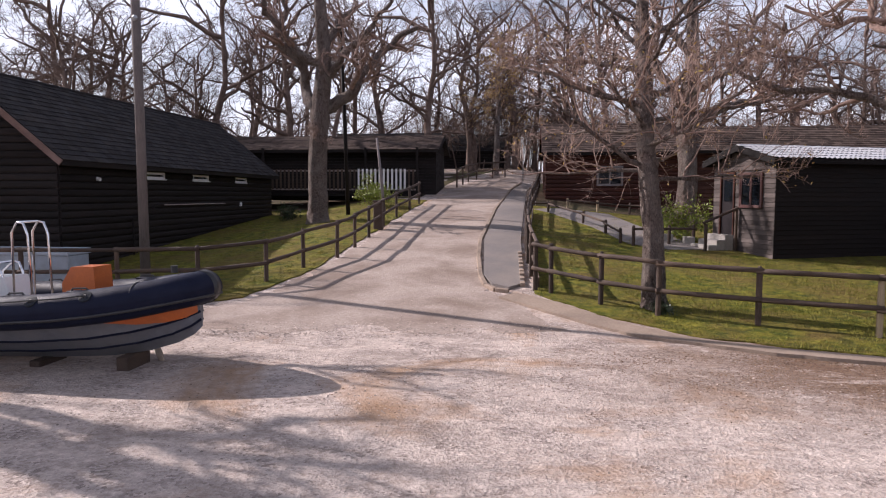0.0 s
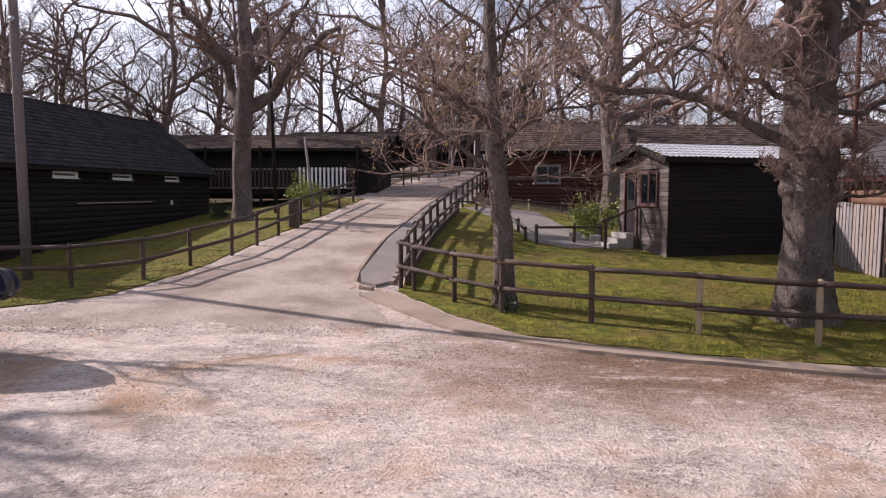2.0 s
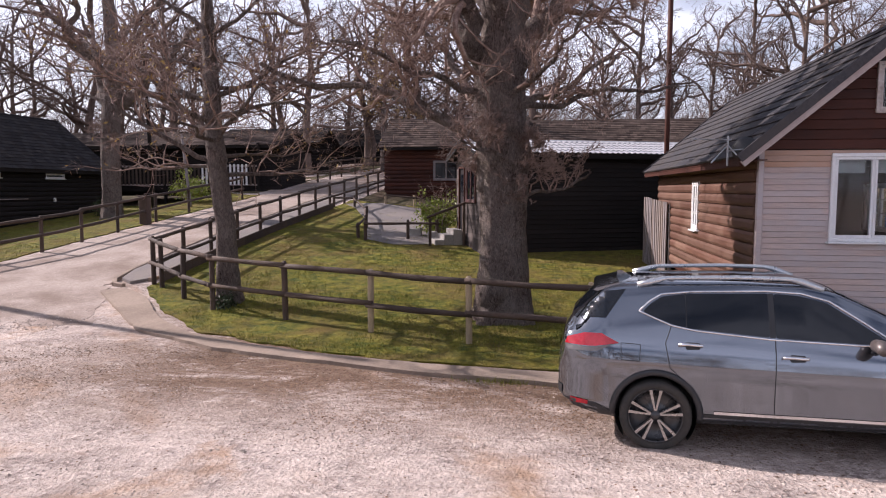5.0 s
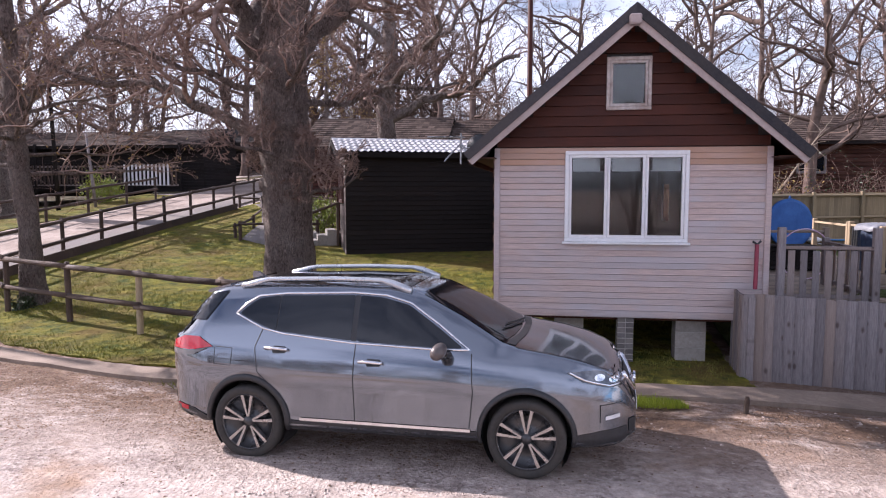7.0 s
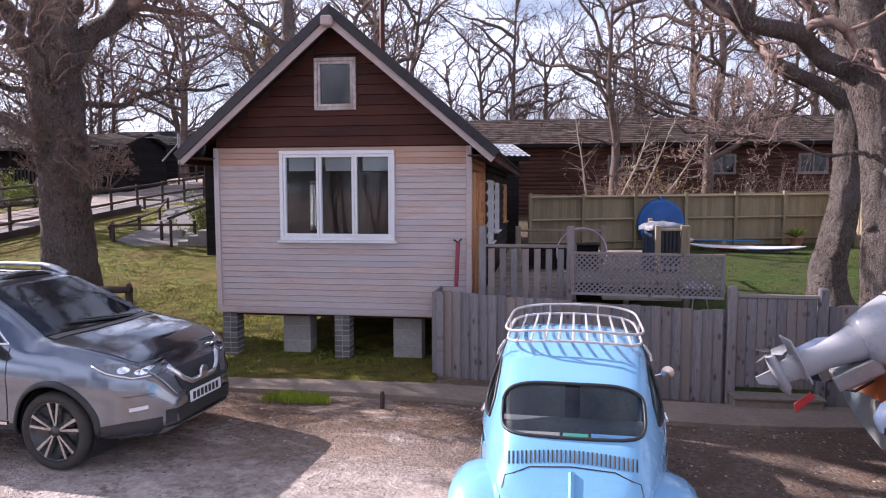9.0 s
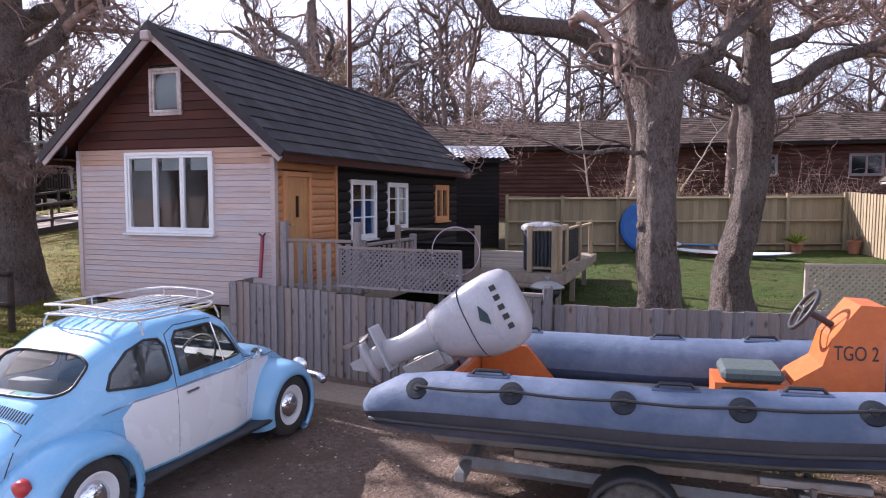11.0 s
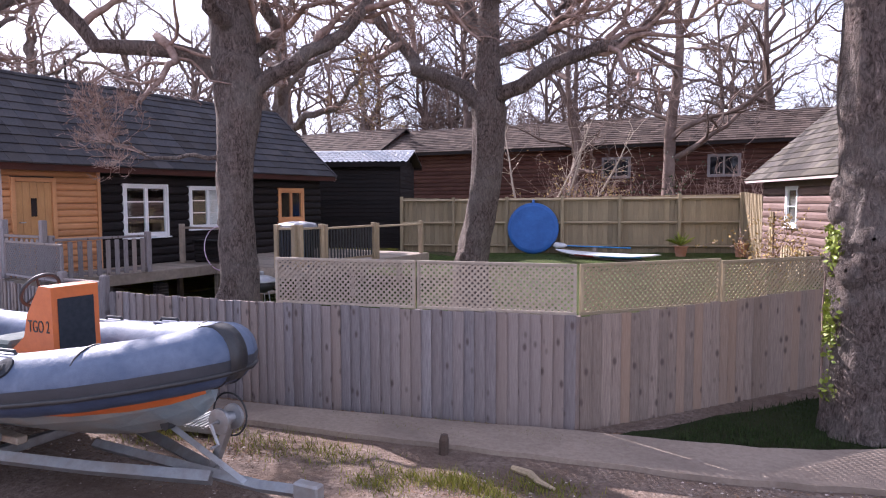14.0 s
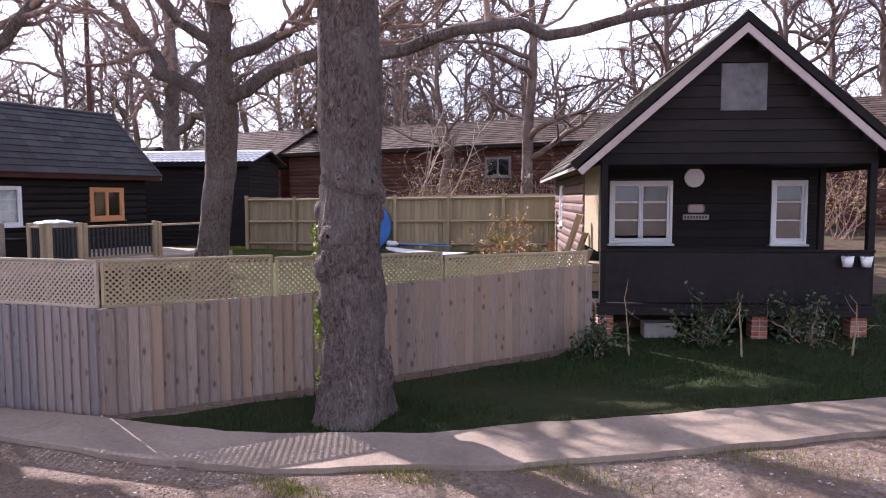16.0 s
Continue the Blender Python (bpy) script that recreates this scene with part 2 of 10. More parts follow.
# Darker copies of turf and blades, with shade put into the colour.
M_SHADETURF = mat("shade_dark_turf", (0.017, 0.028, 0.009), (0.032, 0.043, 0.013), (0.04, 0.036, 0.017), 7, 0.55, 0.95, bump=0.8, depth=0.05, world_space=True, spec=0.15)
M_SHADEBLADE = mat("shade_dark_blade", (0.017, 0.031, 0.008), (0.034, 0.049, 0.013), None, 1.3, 0.5, 0.8, bump=0, world_space=True, rand=0.3, island=True, spec=0.2)
M_BLADE = mat("grass_blade", (0.06, 0.098, 0.013), (0.26, 0.25, 0.032), (0.24, 0.175, 0.065), 1.3, 0.8, 0.8, bump=0, world_space=True, rand=0.3, island=True, spec=0.2)
M_BARK = mat("oak_bark", (0.055, 0.038, 0.033), (0.37, 0.29, 0.255), (0.40, 0.36, 0.325), 7, 2.2, 0.95, bump=1.0, depth=0.08, stretch=(3.0, 3.0, 1.3), spec=0.12, warp=1.6, third_amount=0.45)
M_TWIG = mat("twig_bark", (0.15, 0.098, 0.08), (0.34, 0.245, 0.205), None, 8, 0.8, 0.9, bump=0, spec=0.2)
M_FARBARK = mat("wood_bark", (0.095, 0.068, 0.058), (0.20, 0.148, 0.125), None, 2, 0.3, 0.95, bump=0, spec=0.1, world_space=True)
M_BROWNLEAF = mat("dry_leaf", (0.30, 0.17, 0.06), (0.36, 0.27, 0.08), None, 3, 0.5, 0.8, bump=0, rand=0.35, island=True)
M_GREENLEAF = mat("evergreen_leaf", (0.17, 0.235, 0.022), (0.36, 0.38, 0.05), (0.10, 0.15, 0.022), 3, 1.2, 0.55, bump=0, rand=0.35, island=True)
M_BLACKWOOD = mat("black_stained_boards", (0.0085, 0.0072, 0.0073), (0.017, 0.0138, 0.0134), (0.028, 0.022, 0.021), 14, 0.8, 0.72, bump=0.4, depth=0.006, stretch=(0.4, 4, 4), rand=0.3, spec=0.15)
M_BROWNWOOD = mat("brown_stained_boards", (0.06, 0.02, 0.0135), (0.036, 0.012, 0.009), (0.09, 0.031, 0.02), 12, 0.9, 0.6, bump=0.4, depth=0.005, stretch=(0.4, 4, 5), rand=0.2, spec=0.2)
M_REDWOOD = mat("red_brown_logs", (0.135, 0.066, 0.045), (0.085, 0.042, 0.03), (0.20, 0.125, 0.09), 12, 0.9, 0.65, bump=0.4, depth=0.006, stretch=(0.4, 4, 5), rand=0.2, spec=0.2)
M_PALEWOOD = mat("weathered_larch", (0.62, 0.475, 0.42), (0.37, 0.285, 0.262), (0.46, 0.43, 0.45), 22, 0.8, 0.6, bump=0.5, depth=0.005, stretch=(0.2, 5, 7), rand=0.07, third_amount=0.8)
M_TANLARCH = mat("tan_larch", (0.50, 0.325, 0.245), (0.40, 0.27, 0.215), (0.46, 0.27, 0.17), 22, 0.9, 0.6, bump=0.5, depth=0.005, stretch=(0.25, 5, 8), rand=0.08, third_amount=0.6)
M_ORANGEWOOD = mat("oiled_pine", (0.52, 0.235, 0.09), (0.38, 0.16, 0.06), (0.6, 0.3, 0.13), 20, 0.9, 0.55, bump=0.3, depth=0.003, stretch=(0.3, 5, 5), rand=0.12)
M_DOORWOOD = mat("door_pine", (0.55, 0.30, 0.11), (0.42, 0.21, 0.075), (0.34, 0.16, 0.06), 18, 1.2, 0.5, bump=0.2, depth=0.003, stretch=(5, 5, 0.4))
M_FENCEWOOD = knotty("grey_fence_wood", (0.275, 0.245, 0.245), (0.17, 0.15, 0.152), (0.30, 0.22, 0.17))
M_TANFENCE = knotty("tan_grey_fence_wood", (0.29, 0.225, 0.183), (0.185, 0.142, 0.118), (0.36, 0.235, 0.155))
M_NEWFENCE = mat("tan_fence_wood", (0.36, 0.28, 0.17), (0.265, 0.205, 0.122), (0.22, 0.18, 0.12), 18, 0.9, 0.85, bump=0.4, depth=0.005, stretch=(5, 5, 0.35), rand=0.15)
M_RAILWOOD = mat("round_rail_wood", (0.068, 0.042, 0.031), (0.036, 0.023, 0.018), (0.11, 0.077, 0.056), 14, 1.5, 0.85, bump=0.6, depth=0.008, stretch=(4, 4, 4), rand=0.3)
M_PALEPOST = mat("pale_post_wood", (0.42, 0.32, 0.20), (0.30, 0.225, 0.14), (0.25, 0.2, 0.14), 14, 1.5, 0.85, bump=0.5, depth=0.006, stretch=(4, 4, 0.5), rand=0.2)
M_LATTICE = mat("lattice_wood", (0.40, 0.33, 0.26), (0.30, 0.245, 0.19), None, 18, 1.5, 0.85, bump=0.2, rand=0.15)
M_DECK = mat("deck_wood", (0.33, 0.265, 0.205), (0.23, 0.185, 0.145), (0.17, 0.14, 0.11), 14, 1.0, 0.85, bump=0.4, depth=0.005, rand=0.2)
M_TILE = mat("dark_roof_tile", (0.040, 0.040, 0.046), (0.065, 0.062, 0.068), (0.085, 0.075, 0.07), 24, 0.9, 0.85, bump=0.35, depth=0.006, rand=0.25, island=False, spec=0.1)
M_SHINGLE = mat("old_shingle", (0.075, 0.054, 0.046), (0.045, 0.034, 0.03), (0.13, 0.10, 0.085), 10, 0.6, 0.9, bump=0.5, depth=0.01, rand=0.4, island=True, spec=0.08)
M_SLATE = mat("dark_felt_shingle", (0.022, 0.021, 0.024), (0.038, 0.035, 0.037), (0.05, 0.043, 0.038), 10, 0.6, 0.85, bump=0.5, depth=0.01, rand=0.35, island=True, spec=0.1)
# Mossy, and coloured paler than the felt shingle for the sun on this roof.
M_MOSSY = mat("mossy_sunlit_shingle", (0.085, 0.074, 0.068), (0.05, 0.044, 0.042), (0.14, 0.125, 0.095), 10, 0.8, 0.9, bump=0.5, depth=0.01, rand=0.45, island=True, spec=0.1)
M_TIN = mat("tile_effect_sheet", (0.50, 0.505, 0.53), (0.60, 0.60, 0.62), (0.30, 0.27, 0.25), 5, 0.6, 0.42, bump=0.1, metal=0.35, third_amount=0.4)
M_WHITE = mat("white_paint", (0.78, 0.78, 0.79), (0.7, 0.7, 0.71), (0.6, 0.57, 0.54), 25, 1.2, 0.35, bump=0.08, depth=0.002, third_amount=0.3)
M_OLDWHITE = mat("peeling_white_paint", (0.62, 0.58, 0.56), (0.36, 0.30, 0.27), (0.24, 0.17, 0.14), 16, 3.0, 0.6, bump=0.3, depth=0.003, third_amount=0.7)
M_COVERCLOTH = mat("blind_cloth", (0.36, 0.37, 0.38), (0.30, 0.31, 0.32), None, 30, 2, 0.9, bump=0.1, depth=0.002)
M_BARGE = mat("pale_barge_paint", (0.40, 0.32, 0.30), (0.30, 0.235, 0.22), (0.5, 0.42, 0.39), 20, 0.8, 0.7, bump=0.3, depth=0.003)
M_BLACK = mat("black_plastic", (0.018, 0.018, 0.02), (0.03, 0.03, 0.032), None, 60, 2, 0.5, bump=0.1, depth=0.001)
M_RUBBER = mat("tyre_rubber", (0.022, 0.021, 0.02), (0.04, 0.037, 0.034), (0.07, 0.06, 0.05), 30, 3, 0.85, bump=0.3, depth=0.003)
M_METAL = mat("galvanised_steel", (0.42, 0.44, 0.46), (0.33, 0.35, 0.37), (0.26, 0.2, 0.15), 14, 2.0, 0.5, metal=0.75, bump=0.2, depth=0.002)
M_CHROME = mat("chrome", (0.8, 0.8, 0.82), (0.72, 0.72, 0.74), None, 10, 1, 0.12, metal=1.0, bump=0)
M_DARKGLASS = mat("tinted_glass", (0.006, 0.008, 0.012), (0.009, 0.011, 0.015), None, 3, 0.5, 0.04, bump=0, spec=0.5)
M_GLASS = glass_mat("window_glass")
# Near-black colour stands in for the darkness of rooms behind the glass.
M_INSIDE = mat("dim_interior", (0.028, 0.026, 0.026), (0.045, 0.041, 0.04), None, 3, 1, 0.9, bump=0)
M_BRICK = mat("red_brick", (0.33, 0.10, 0.06), (0.25, 0.08, 0.05), (0.38, 0.2, 0.15), 20, 3, 0.9, bump=0.5, depth=0.005, rand=0.25)
M_GREYBRICK = mat("dark_brick", (0.11, 0.10, 0.10), (0.16, 0.145, 0.14), (0.2, 0.18, 0.16), 20, 3, 0.9, bump=0.5, depth=0.005, rand=0.3)
M_MORTAR = mat("mortar", (0.42, 0.39, 0.36), (0.33, 0.31, 0.28), None, 30, 3, 0.95, bump=0.3, depth=0.003)
M_BLOCK = mat("concrete_block", (0.40, 0.37, 0.34), (0.30, 0.275, 0.25), (0.24, 0.22, 0.19), 22, 2, 0.95, bump=0.5, depth=0.006, rand=0.15)
M_FENCEDARK = mat("painted_black_panel", (0.011, 0.0085, 0.0105), (0.017, 0.0135, 0.0155), (0.03, 0.024, 0.026), 9, 0.6, 0.7, bump=0.2, depth=0.004, spec=0.15)
M_BLUE = mat("blue_cover", (0.02, 0.11, 0.38), (0.03, 0.14, 0.45), (0.015, 0.08, 0.27), 5, 1.2, 0.55, bump=0.4, depth=0.02)

M_DULLRED = mat("faded_red_brown_boards", (0.085, 0.033, 0.023), (0.052, 0.021, 0.016), (0.12, 0.062, 0.045), 12, 0.9, 0.75, bump=0.4, depth=0.006, stretch=(0.4, 4, 5), rand=0.2, spec=0.2)
M_GREYBOARD = mat("weathered_dark_boards", (0.10, 0.082, 0.077), (0.06, 0.049, 0.046), (0.15, 0.125, 0.115), 12, 0.9, 0.85, bump=0.5, depth=0.006, stretch=(0.4, 4, 5), rand=0.3, spec=0.15)
M_LOGBROWN = mat("weathered_brown_logs", (0.16, 0.10, 0.085), (0.09, 0.058, 0.05), (0.24, 0.17, 0.15), 12, 0.9, 0.7, bump=0.4, depth=0.006, stretch=(0.4, 4, 5), rand=0.2, spec=0.2)

# ---------- mesh helpers ----------


def link_mesh(name, me, parent=None, material=None, m=None):
    ob = new(name, me)
    if material and not me.materials:
        me.materials.append(material)
    if parent:
        ob.parent = parent
    if m is not None:
        ob.matrix_basis = m
    return ob


def done(bm, name, smooth=False):
    me = bpy.data.meshes.new(name)
    bmesh.ops.recalc_face_normals(bm, faces=bm.faces)
    bm.to_mesh(me)
    bm.free()
    if smooth:
        me.shade_smooth()
    return me


def part(name, bm, material, parent, label="", smooth=False, m=None):
    ob = link_mesh(name, done(bm, name, smooth), parent, material, m)
    return tagged(ob, label) if label else ob


def thing(name, label, category, m=None, group="", kind=""):
    ob = new(name)
    ob.empty_display_size = 0.2
    if m is not None:
        ob.matrix_basis = m
    return tagged(ob, label, category, group, kind)


def box(bm, x0, x1, y0, y1, z0, z1, bevel=0.0):
    vs = [bm.verts.new((x, y, z)) for x in (x0, x1) for y in (y0, y1) for z in (z0, z1)]
    fs = [bm.faces.new([vs[i] for i in f]) for f in ((0, 1, 3, 2), (4, 6, 7, 5), (0, 4, 5, 1), (2, 3, 7, 6), (0, 2, 6, 4), (1, 5, 7, 3))]
    if bevel:
        es = list({e for f in fs for e in f.edges})
        bmesh.ops.bevel(bm, geom=es, offset=bevel, segments=1, affect="EDGES", profile=0.6)
    return bm


def boxed(x0, x1, y0, y1, z0, z1, bevel=0.0):
    return box(bmesh.new(), x0, x1, y0, y1, z0, z1, bevel)


def tube_rings(bm, pts, radii, sides=8, caps=True, squash=1.0):
    """A tube along points, with a radius at each."""
    pts = [Vector(p) for p in pts]
    rings, side = [], None
    for i, p in enumerate(pts):
        d = (pts[min(i + 1, len(pts) - 1)] - pts[max(i - 1, 0)]).normalized()
        if side is None:
            side = d.orthogonal().normalized() if abs(d.z) > 0.9 else d.cross(Vector((0, 0, 1))).normalized()
        side = (side - d * side.dot(d)).normalized()
        up = d.cross(side)
        r = radii[i] if hasattr(radii, "__len__") else radii
        rings.append([bm.verts.new(p + (side * math.cos(a) + up * math.sin(a) * squash) * r) for a in (2 * math.pi * k / sides for k in range(sides))])
    for a, b in zip(rings, rings[1:]):
        for k in range(sides):
            bm.faces.new((a[k], a[(k + 1) % sides], b[(k + 1) % sides], b[k]))
    if caps:
        bm.faces.new(rings[0][::-1]), bm.faces.new(rings[-1])
    return bm


def tube(pts, radii, sides=8, caps=True):
    return tube_rings(bmesh.new(), pts, radii, sides, caps)


def prism(bm, outline, axis, a, b):
    """A flat outline (pairs) swept along an axis from a to b; the pairs are the two other axes in order."""
    def at(p, v):
        q = list(p)
        q.insert("xyz".index(axis), v)
        return q
    lo, hi = [bm.verts.new(at(p, a)) for p in outline], [bm.verts.new(at(p, b)) for p in outline]
    n = len(outline)
    bm.faces.new(lo), bm.faces.new(hi[::-1])
    for i in range(n):
        bm.faces.new((lo[i], hi[i], hi[(i + 1) % n], lo[(i + 1) % n]))
    return bm


# ---------- ground ----------


def smooth_step(a, b, x):
    t = min(1.0, max(0.0, (x - a) / (b - a)))
    return t * t * (3 - 2 * t)


def h(x, y):
    """Height of the land: level car park, rising behind."""
    s = float(np.interp(x, [-40, -24, -20, -14, -6, 0, 40], [0.05, 0.075, 0.105, 0.105, 0.068, 0.055, 0.055]))
    yy = y + 0.5
    yp = 0 if yy <= 0 else (yy * yy / 4 if yy < 2 else yy - 1)
    if yp > 42:
        yp = 42 + (yp - 42) * 0.45
    if yp > 80:
        yp = 80
    return s * yp * 1.04 - 0.12 * smooth_step(1.5, 6, x) + 0.03 * math.exp(-((x + 0.2) / 1.5) ** 2 - ((y + 3.5) / 1.6) ** 2)


def land(xs, ys, lift=0.0):
    verts = [(x, y, h(x, y) + lift + (noise.noise((x * 0.7, y * 0.7, 0)) * 0.012)) for y in ys for x in xs]
    n = len(xs)
    faces = [(j * n + i, j * n + i + 1, (j + 1) * n + i + 1, (j + 1) * n + i) for j in range(len(ys) - 1) for i in range(n - 1)]
    me = bpy.data.meshes.new("ground")
    me.from_pydata(verts, [], faces)
    me.shade_smooth()
    return me


gx = [-1500, -600, -250, -120, -80, -60] + [-45 + 0.75 * i for i in range(113)] + [48, 60, 80, 120, 250, 600, 1500]
gy = [-1500, -500, -150, -60, -35, -24] + [-16 + 0.6 * i for i in range(122)] + [66, 80, 100, 150, 300, 700, 1500]
tagged(link_mesh("ground", land(gx, gy), None, M_GRAVEL), "pale pinkish compacted gravel car park", "ground", kind="structure")


def drape(name, outline, lift, material, label, category, step=0.6, ragged=0.0, thick=0.05, seed=1, feather=False):
    """A sheet with a given outline laid on the land, with a small edge down to it."""
    rng = random.Random(seed)
    pts, n = [], len(outline)
    for i in range(n):
        a, b = Vector(outline[i]), Vector(outline[(i + 1) % n])
        k = max(1, int((b - a).length / (0.18 if ragged else 0.6)))
        for j in range(k):
            p = a.lerp(b, j / k)
            if ragged:
                p = p + Vector((noise.noise((p.x * 1.3, p.y * 1.3, seed)), noise.noise((p.y * 1.3, p.x * 1.3, seed + 5)))) * ragged + Vector((rng.uniform(-1, 1), rng.uniform(-1, 1))) * ragged * 0.25
            pts.append(p)
    bm = bmesh.new()
    vs = [bm.verts.new((p.x, p.y, 0)) for p in pts]
    bm.faces.new(vs)
    bmesh.ops.triangulate(bm, faces=bm.faces)
    xs, ys = [p.x for p in pts], [p.y for p in pts]
    for axis, lo, hi in ((0, min(xs), max(xs)), (1, min(ys), max(ys))):
        v = math.ceil(lo / step) * step
        while v < hi:
            no = (1, 0, 0) if axis == 0 else (0, 1, 0)
            bmesh.ops.bisect_plane(bm, geom=bm.verts[:] + bm.edges[:] + bm.faces[:], plane_co=(v, v, 0), plane_no=no, dist=1e-5)
            v += step
    for v in bm.verts:
        rise = smooth_step(0.0, 1.6, v.co.y + 0.5 - 0.122 * (v.co.x + 21.5)) if feather else 1.0
        v.co.z = h(v.co.x, v.co.y) + lift * (0.2 + 0.8 * rise)
    edge = [e for e in bm.edges if e.is_boundary]
    low = bmesh.ops.extrude_edge_only(bm, edges=edge)["geom"]
    for v in low:
        if isinstance(v, bmesh.types.BMVert):
            v.co.z -= lift + thick
    me = bpy.data.meshes.new(name)
    bmesh.ops.recalc_face_normals(bm, faces=bm.faces)
    bm.to_mesh(me)
    bm.free()
    return tagged(link_mesh(name, me, None, material), label, category, kind="structure")


ROAD = [(-21.5, -0.5), (-19.2, 2.6), (-18.55, 7.6), (-18.05, 17), (-17.4, 25), (-16.4, 32), (-15.0, 38), (-10, 46), (-9, 50), (-4, 50), (-6, 45), (-11.5, 37.5), (-13.3, 31), (-13.9, 26), (-14.3, 18), (-14.45, 10), (-14.45, 4.6), (-13.6, 2.4), (-12.5, 0.6)]
M_WOODFLOOR = mat("woodland_floor", (0.085, 0.06, 0.042), (0.15, 0.105, 0.07), (0.07, 0.085, 0.03), 5, 0.3, 0.95, bump=0.8, depth=0.06, world_space=True, spec=0.15)
drape("woodland_floor", [(-90, 20.5), (-22, 22.0), (-18.6, 22), (-17.6, 33), (-15.5, 40), (-11, 47), (-11, 110), (-90, 110)], 0.02, M_WOODFLOOR, "brown leaf litter under the woods", "ground", step=3.0, seed=21)
drape("woodland_floor", [(-12.8, 20.2), (3.3, 12.6), (14.4, 15.8), (17, 9.2), (24, 12), (27, 8.5), (90, 12), (90, 110), (-4, 110), (-4, 50), (-6, 45), (-11.2, 37.5), (-12.6, 31)], 0.02, M_WOODFLOOR, "brown leaf litter under the woods", "ground", step=3.0, seed=22)
drape("road", ROAD, 0.012, M_ROAD, "worn pinkish tarmac lane climbing between fences", "road", ragged=0.32, feather=True)
drape("footway", [(-14.35, 4.9), (-14.62, 10), (-14.45, 18), (-13.95, 26), (-13.4, 30.5), (-12.75, 30.3), (-13.2, 26), (-13.35, 18), (-13.45, 10), (-13.35, 4.2), (-13.7, 3.7), (-14.1, 4.0)], 0.075, M_FOOTWAY, "dark tarmac footway beside the lane", "pavement")
kerb_line = [(-13.7, 3.45), (-14.0, 3.55), (-14.25, 3.95), (-14.42, 4.9), (-14.62, 7.2), (-14.74, 10), (-14.57, 18), (-14.07, 26), (-13.5, 30.8)]
LAWN = [(-13.1, 3.4), (-12.6, 2.75), (-11.45, 1.45), (-10.2, 0.4), (-9.0, -0.2), (-7.6, -0.72), (-5.9, -1.15), (-3.7, -1.35), (-1, -1.3), (1.5, -1.15), (2.4, -1.1), (2.4, 0.2), (3.0, 9), (3.2, 12.4), (-0.5, 20), (-13.0, 20), (-13.2, 10)]
drape("lawn", LAWN, 0.03, M_TURF, "mossy spring lawn with bare patches", "lawn", ragged=0.12, seed=3)
LAWN_LEFT = [(-19.6, 2.5), (-18.95, 5), (-18.75, 8), (-18.3, 17), (-18.0, 21), (-22, 22.5), (-45, 21), (-45, 3.6), (-24, 2.4), (-21.8, 0.9)]
drape("lawn_left", LAWN_LEFT, 0.03, M_TURF, "mossy lawn between the lane fence and the long hut", "lawn", ragged=0.12, seed=4)
YARD = [(2.6, 0.0), (2.6, -0.4), (6, -0.76), (7.3, -0.8), (9.9, -0.5), (13.2, 0.32), (15.2, 2.68), (17.2, 5.3), (17.0, 9.0), (14.4, 15.5), (8.7, 14.1), (3.2, 12.4), (3.0, 6)]
drape("yard_lawn", YARD, 0.03, M_YARDTURF, "green lawn inside the fenced yard", "lawn", seed=5)
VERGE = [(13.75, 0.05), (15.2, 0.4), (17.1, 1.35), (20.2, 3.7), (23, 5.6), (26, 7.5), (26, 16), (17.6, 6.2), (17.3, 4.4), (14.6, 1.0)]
drape("verge", VERGE, 0.035, M_SHADETURF, "grass coloured darker for the shade below the fence and the hut", "lawn", ragged=0.1, seed=6)
PATHWAY = [(-13.55, 3.3), (-12.6, 2.55), (-11.5, 1.2), (-10.3, 0.15), (-9.1, -0.45), (-7.6, -0.95), (-5.9, -1.32), (-3.7, -1.55), (-1, -1.32), (2.4, -1.12), (3, -1.1), (6, -1.15), (9.6, -0.93), (13.4, 0.0), (15.2, 0.35), (17.1, 1.3), (20.2, 3.6), (23, 5.5), (27, 8), (27.5, 7.2), (23.4, 4.9), (20.8, 3.0), (18.1, 0.95), (16.2, -0.15), (14.9, -0.55), (13.2, -0.85), (10.1, -1.42), (7, -1.85), (5.3, -1.9), (3, -1.75), (1.4, -1.72), (-1, -1.75), (-3.9, -2.1), (-6, -1.75), (-7.6, -1.32), (-9.4, -0.8), (-11.4, 0.3), (-13.2, 2.2), (-13.9, 2.9)]
drape("path", PATHWAY, 0.055, M_CONC, "narrow cracked concrete path along the fences", "path", ragged=0.05, seed=7)

# ---------- building helpers ----------


def frame_at(o, angle):
    return pose(o[0], o[1], o[2], 0, 0, angle)


def board_wall(bm, u0, u1, z0, z1, pitch, proud, gable=None, log=False, holes=()):
    """Stacked boards on the plane y=0 facing -y, from u0 to u1; gable=(apex_u, apex_z, slope) trims the ends; holes are (u0, u1, z0, z1)."""
    for a, b, lo, hi in board_runs(u0, u1, z0, z1, pitch, gable, holes):
        one_board(bm, a, b, lo, hi, proud, log)
    return bm


def board_runs(u0, u1, z0, z1, pitch, gable=None, holes=()):
    out, n = [], max(1, round((z1 - z0) / pitch))
    for i in range(n):
        lo, hi = z0 + (z1 - z0) * i / n, z0 + (z1 - z0) * (i + 1) / n
        a, b = u0, u1
        if gable:
            reach = max(0.0, (gable[1] - hi) / gable[2])
            a, b = max(a, gable[0] - reach), min(b, gable[0] + reach)
        runs = [(a, b)]
        for ha, hb, hlo, hhi in holes:
            if hlo < (lo + hi) / 2 < hhi:
                runs = [r for c, d in runs for r in ((c, min(d, ha)), (max(c, hb), d)) if r[1] - r[0] > 0.02]
        out += [(c, d, lo, hi) for c, d in runs if d - c > 0.03]
    return out


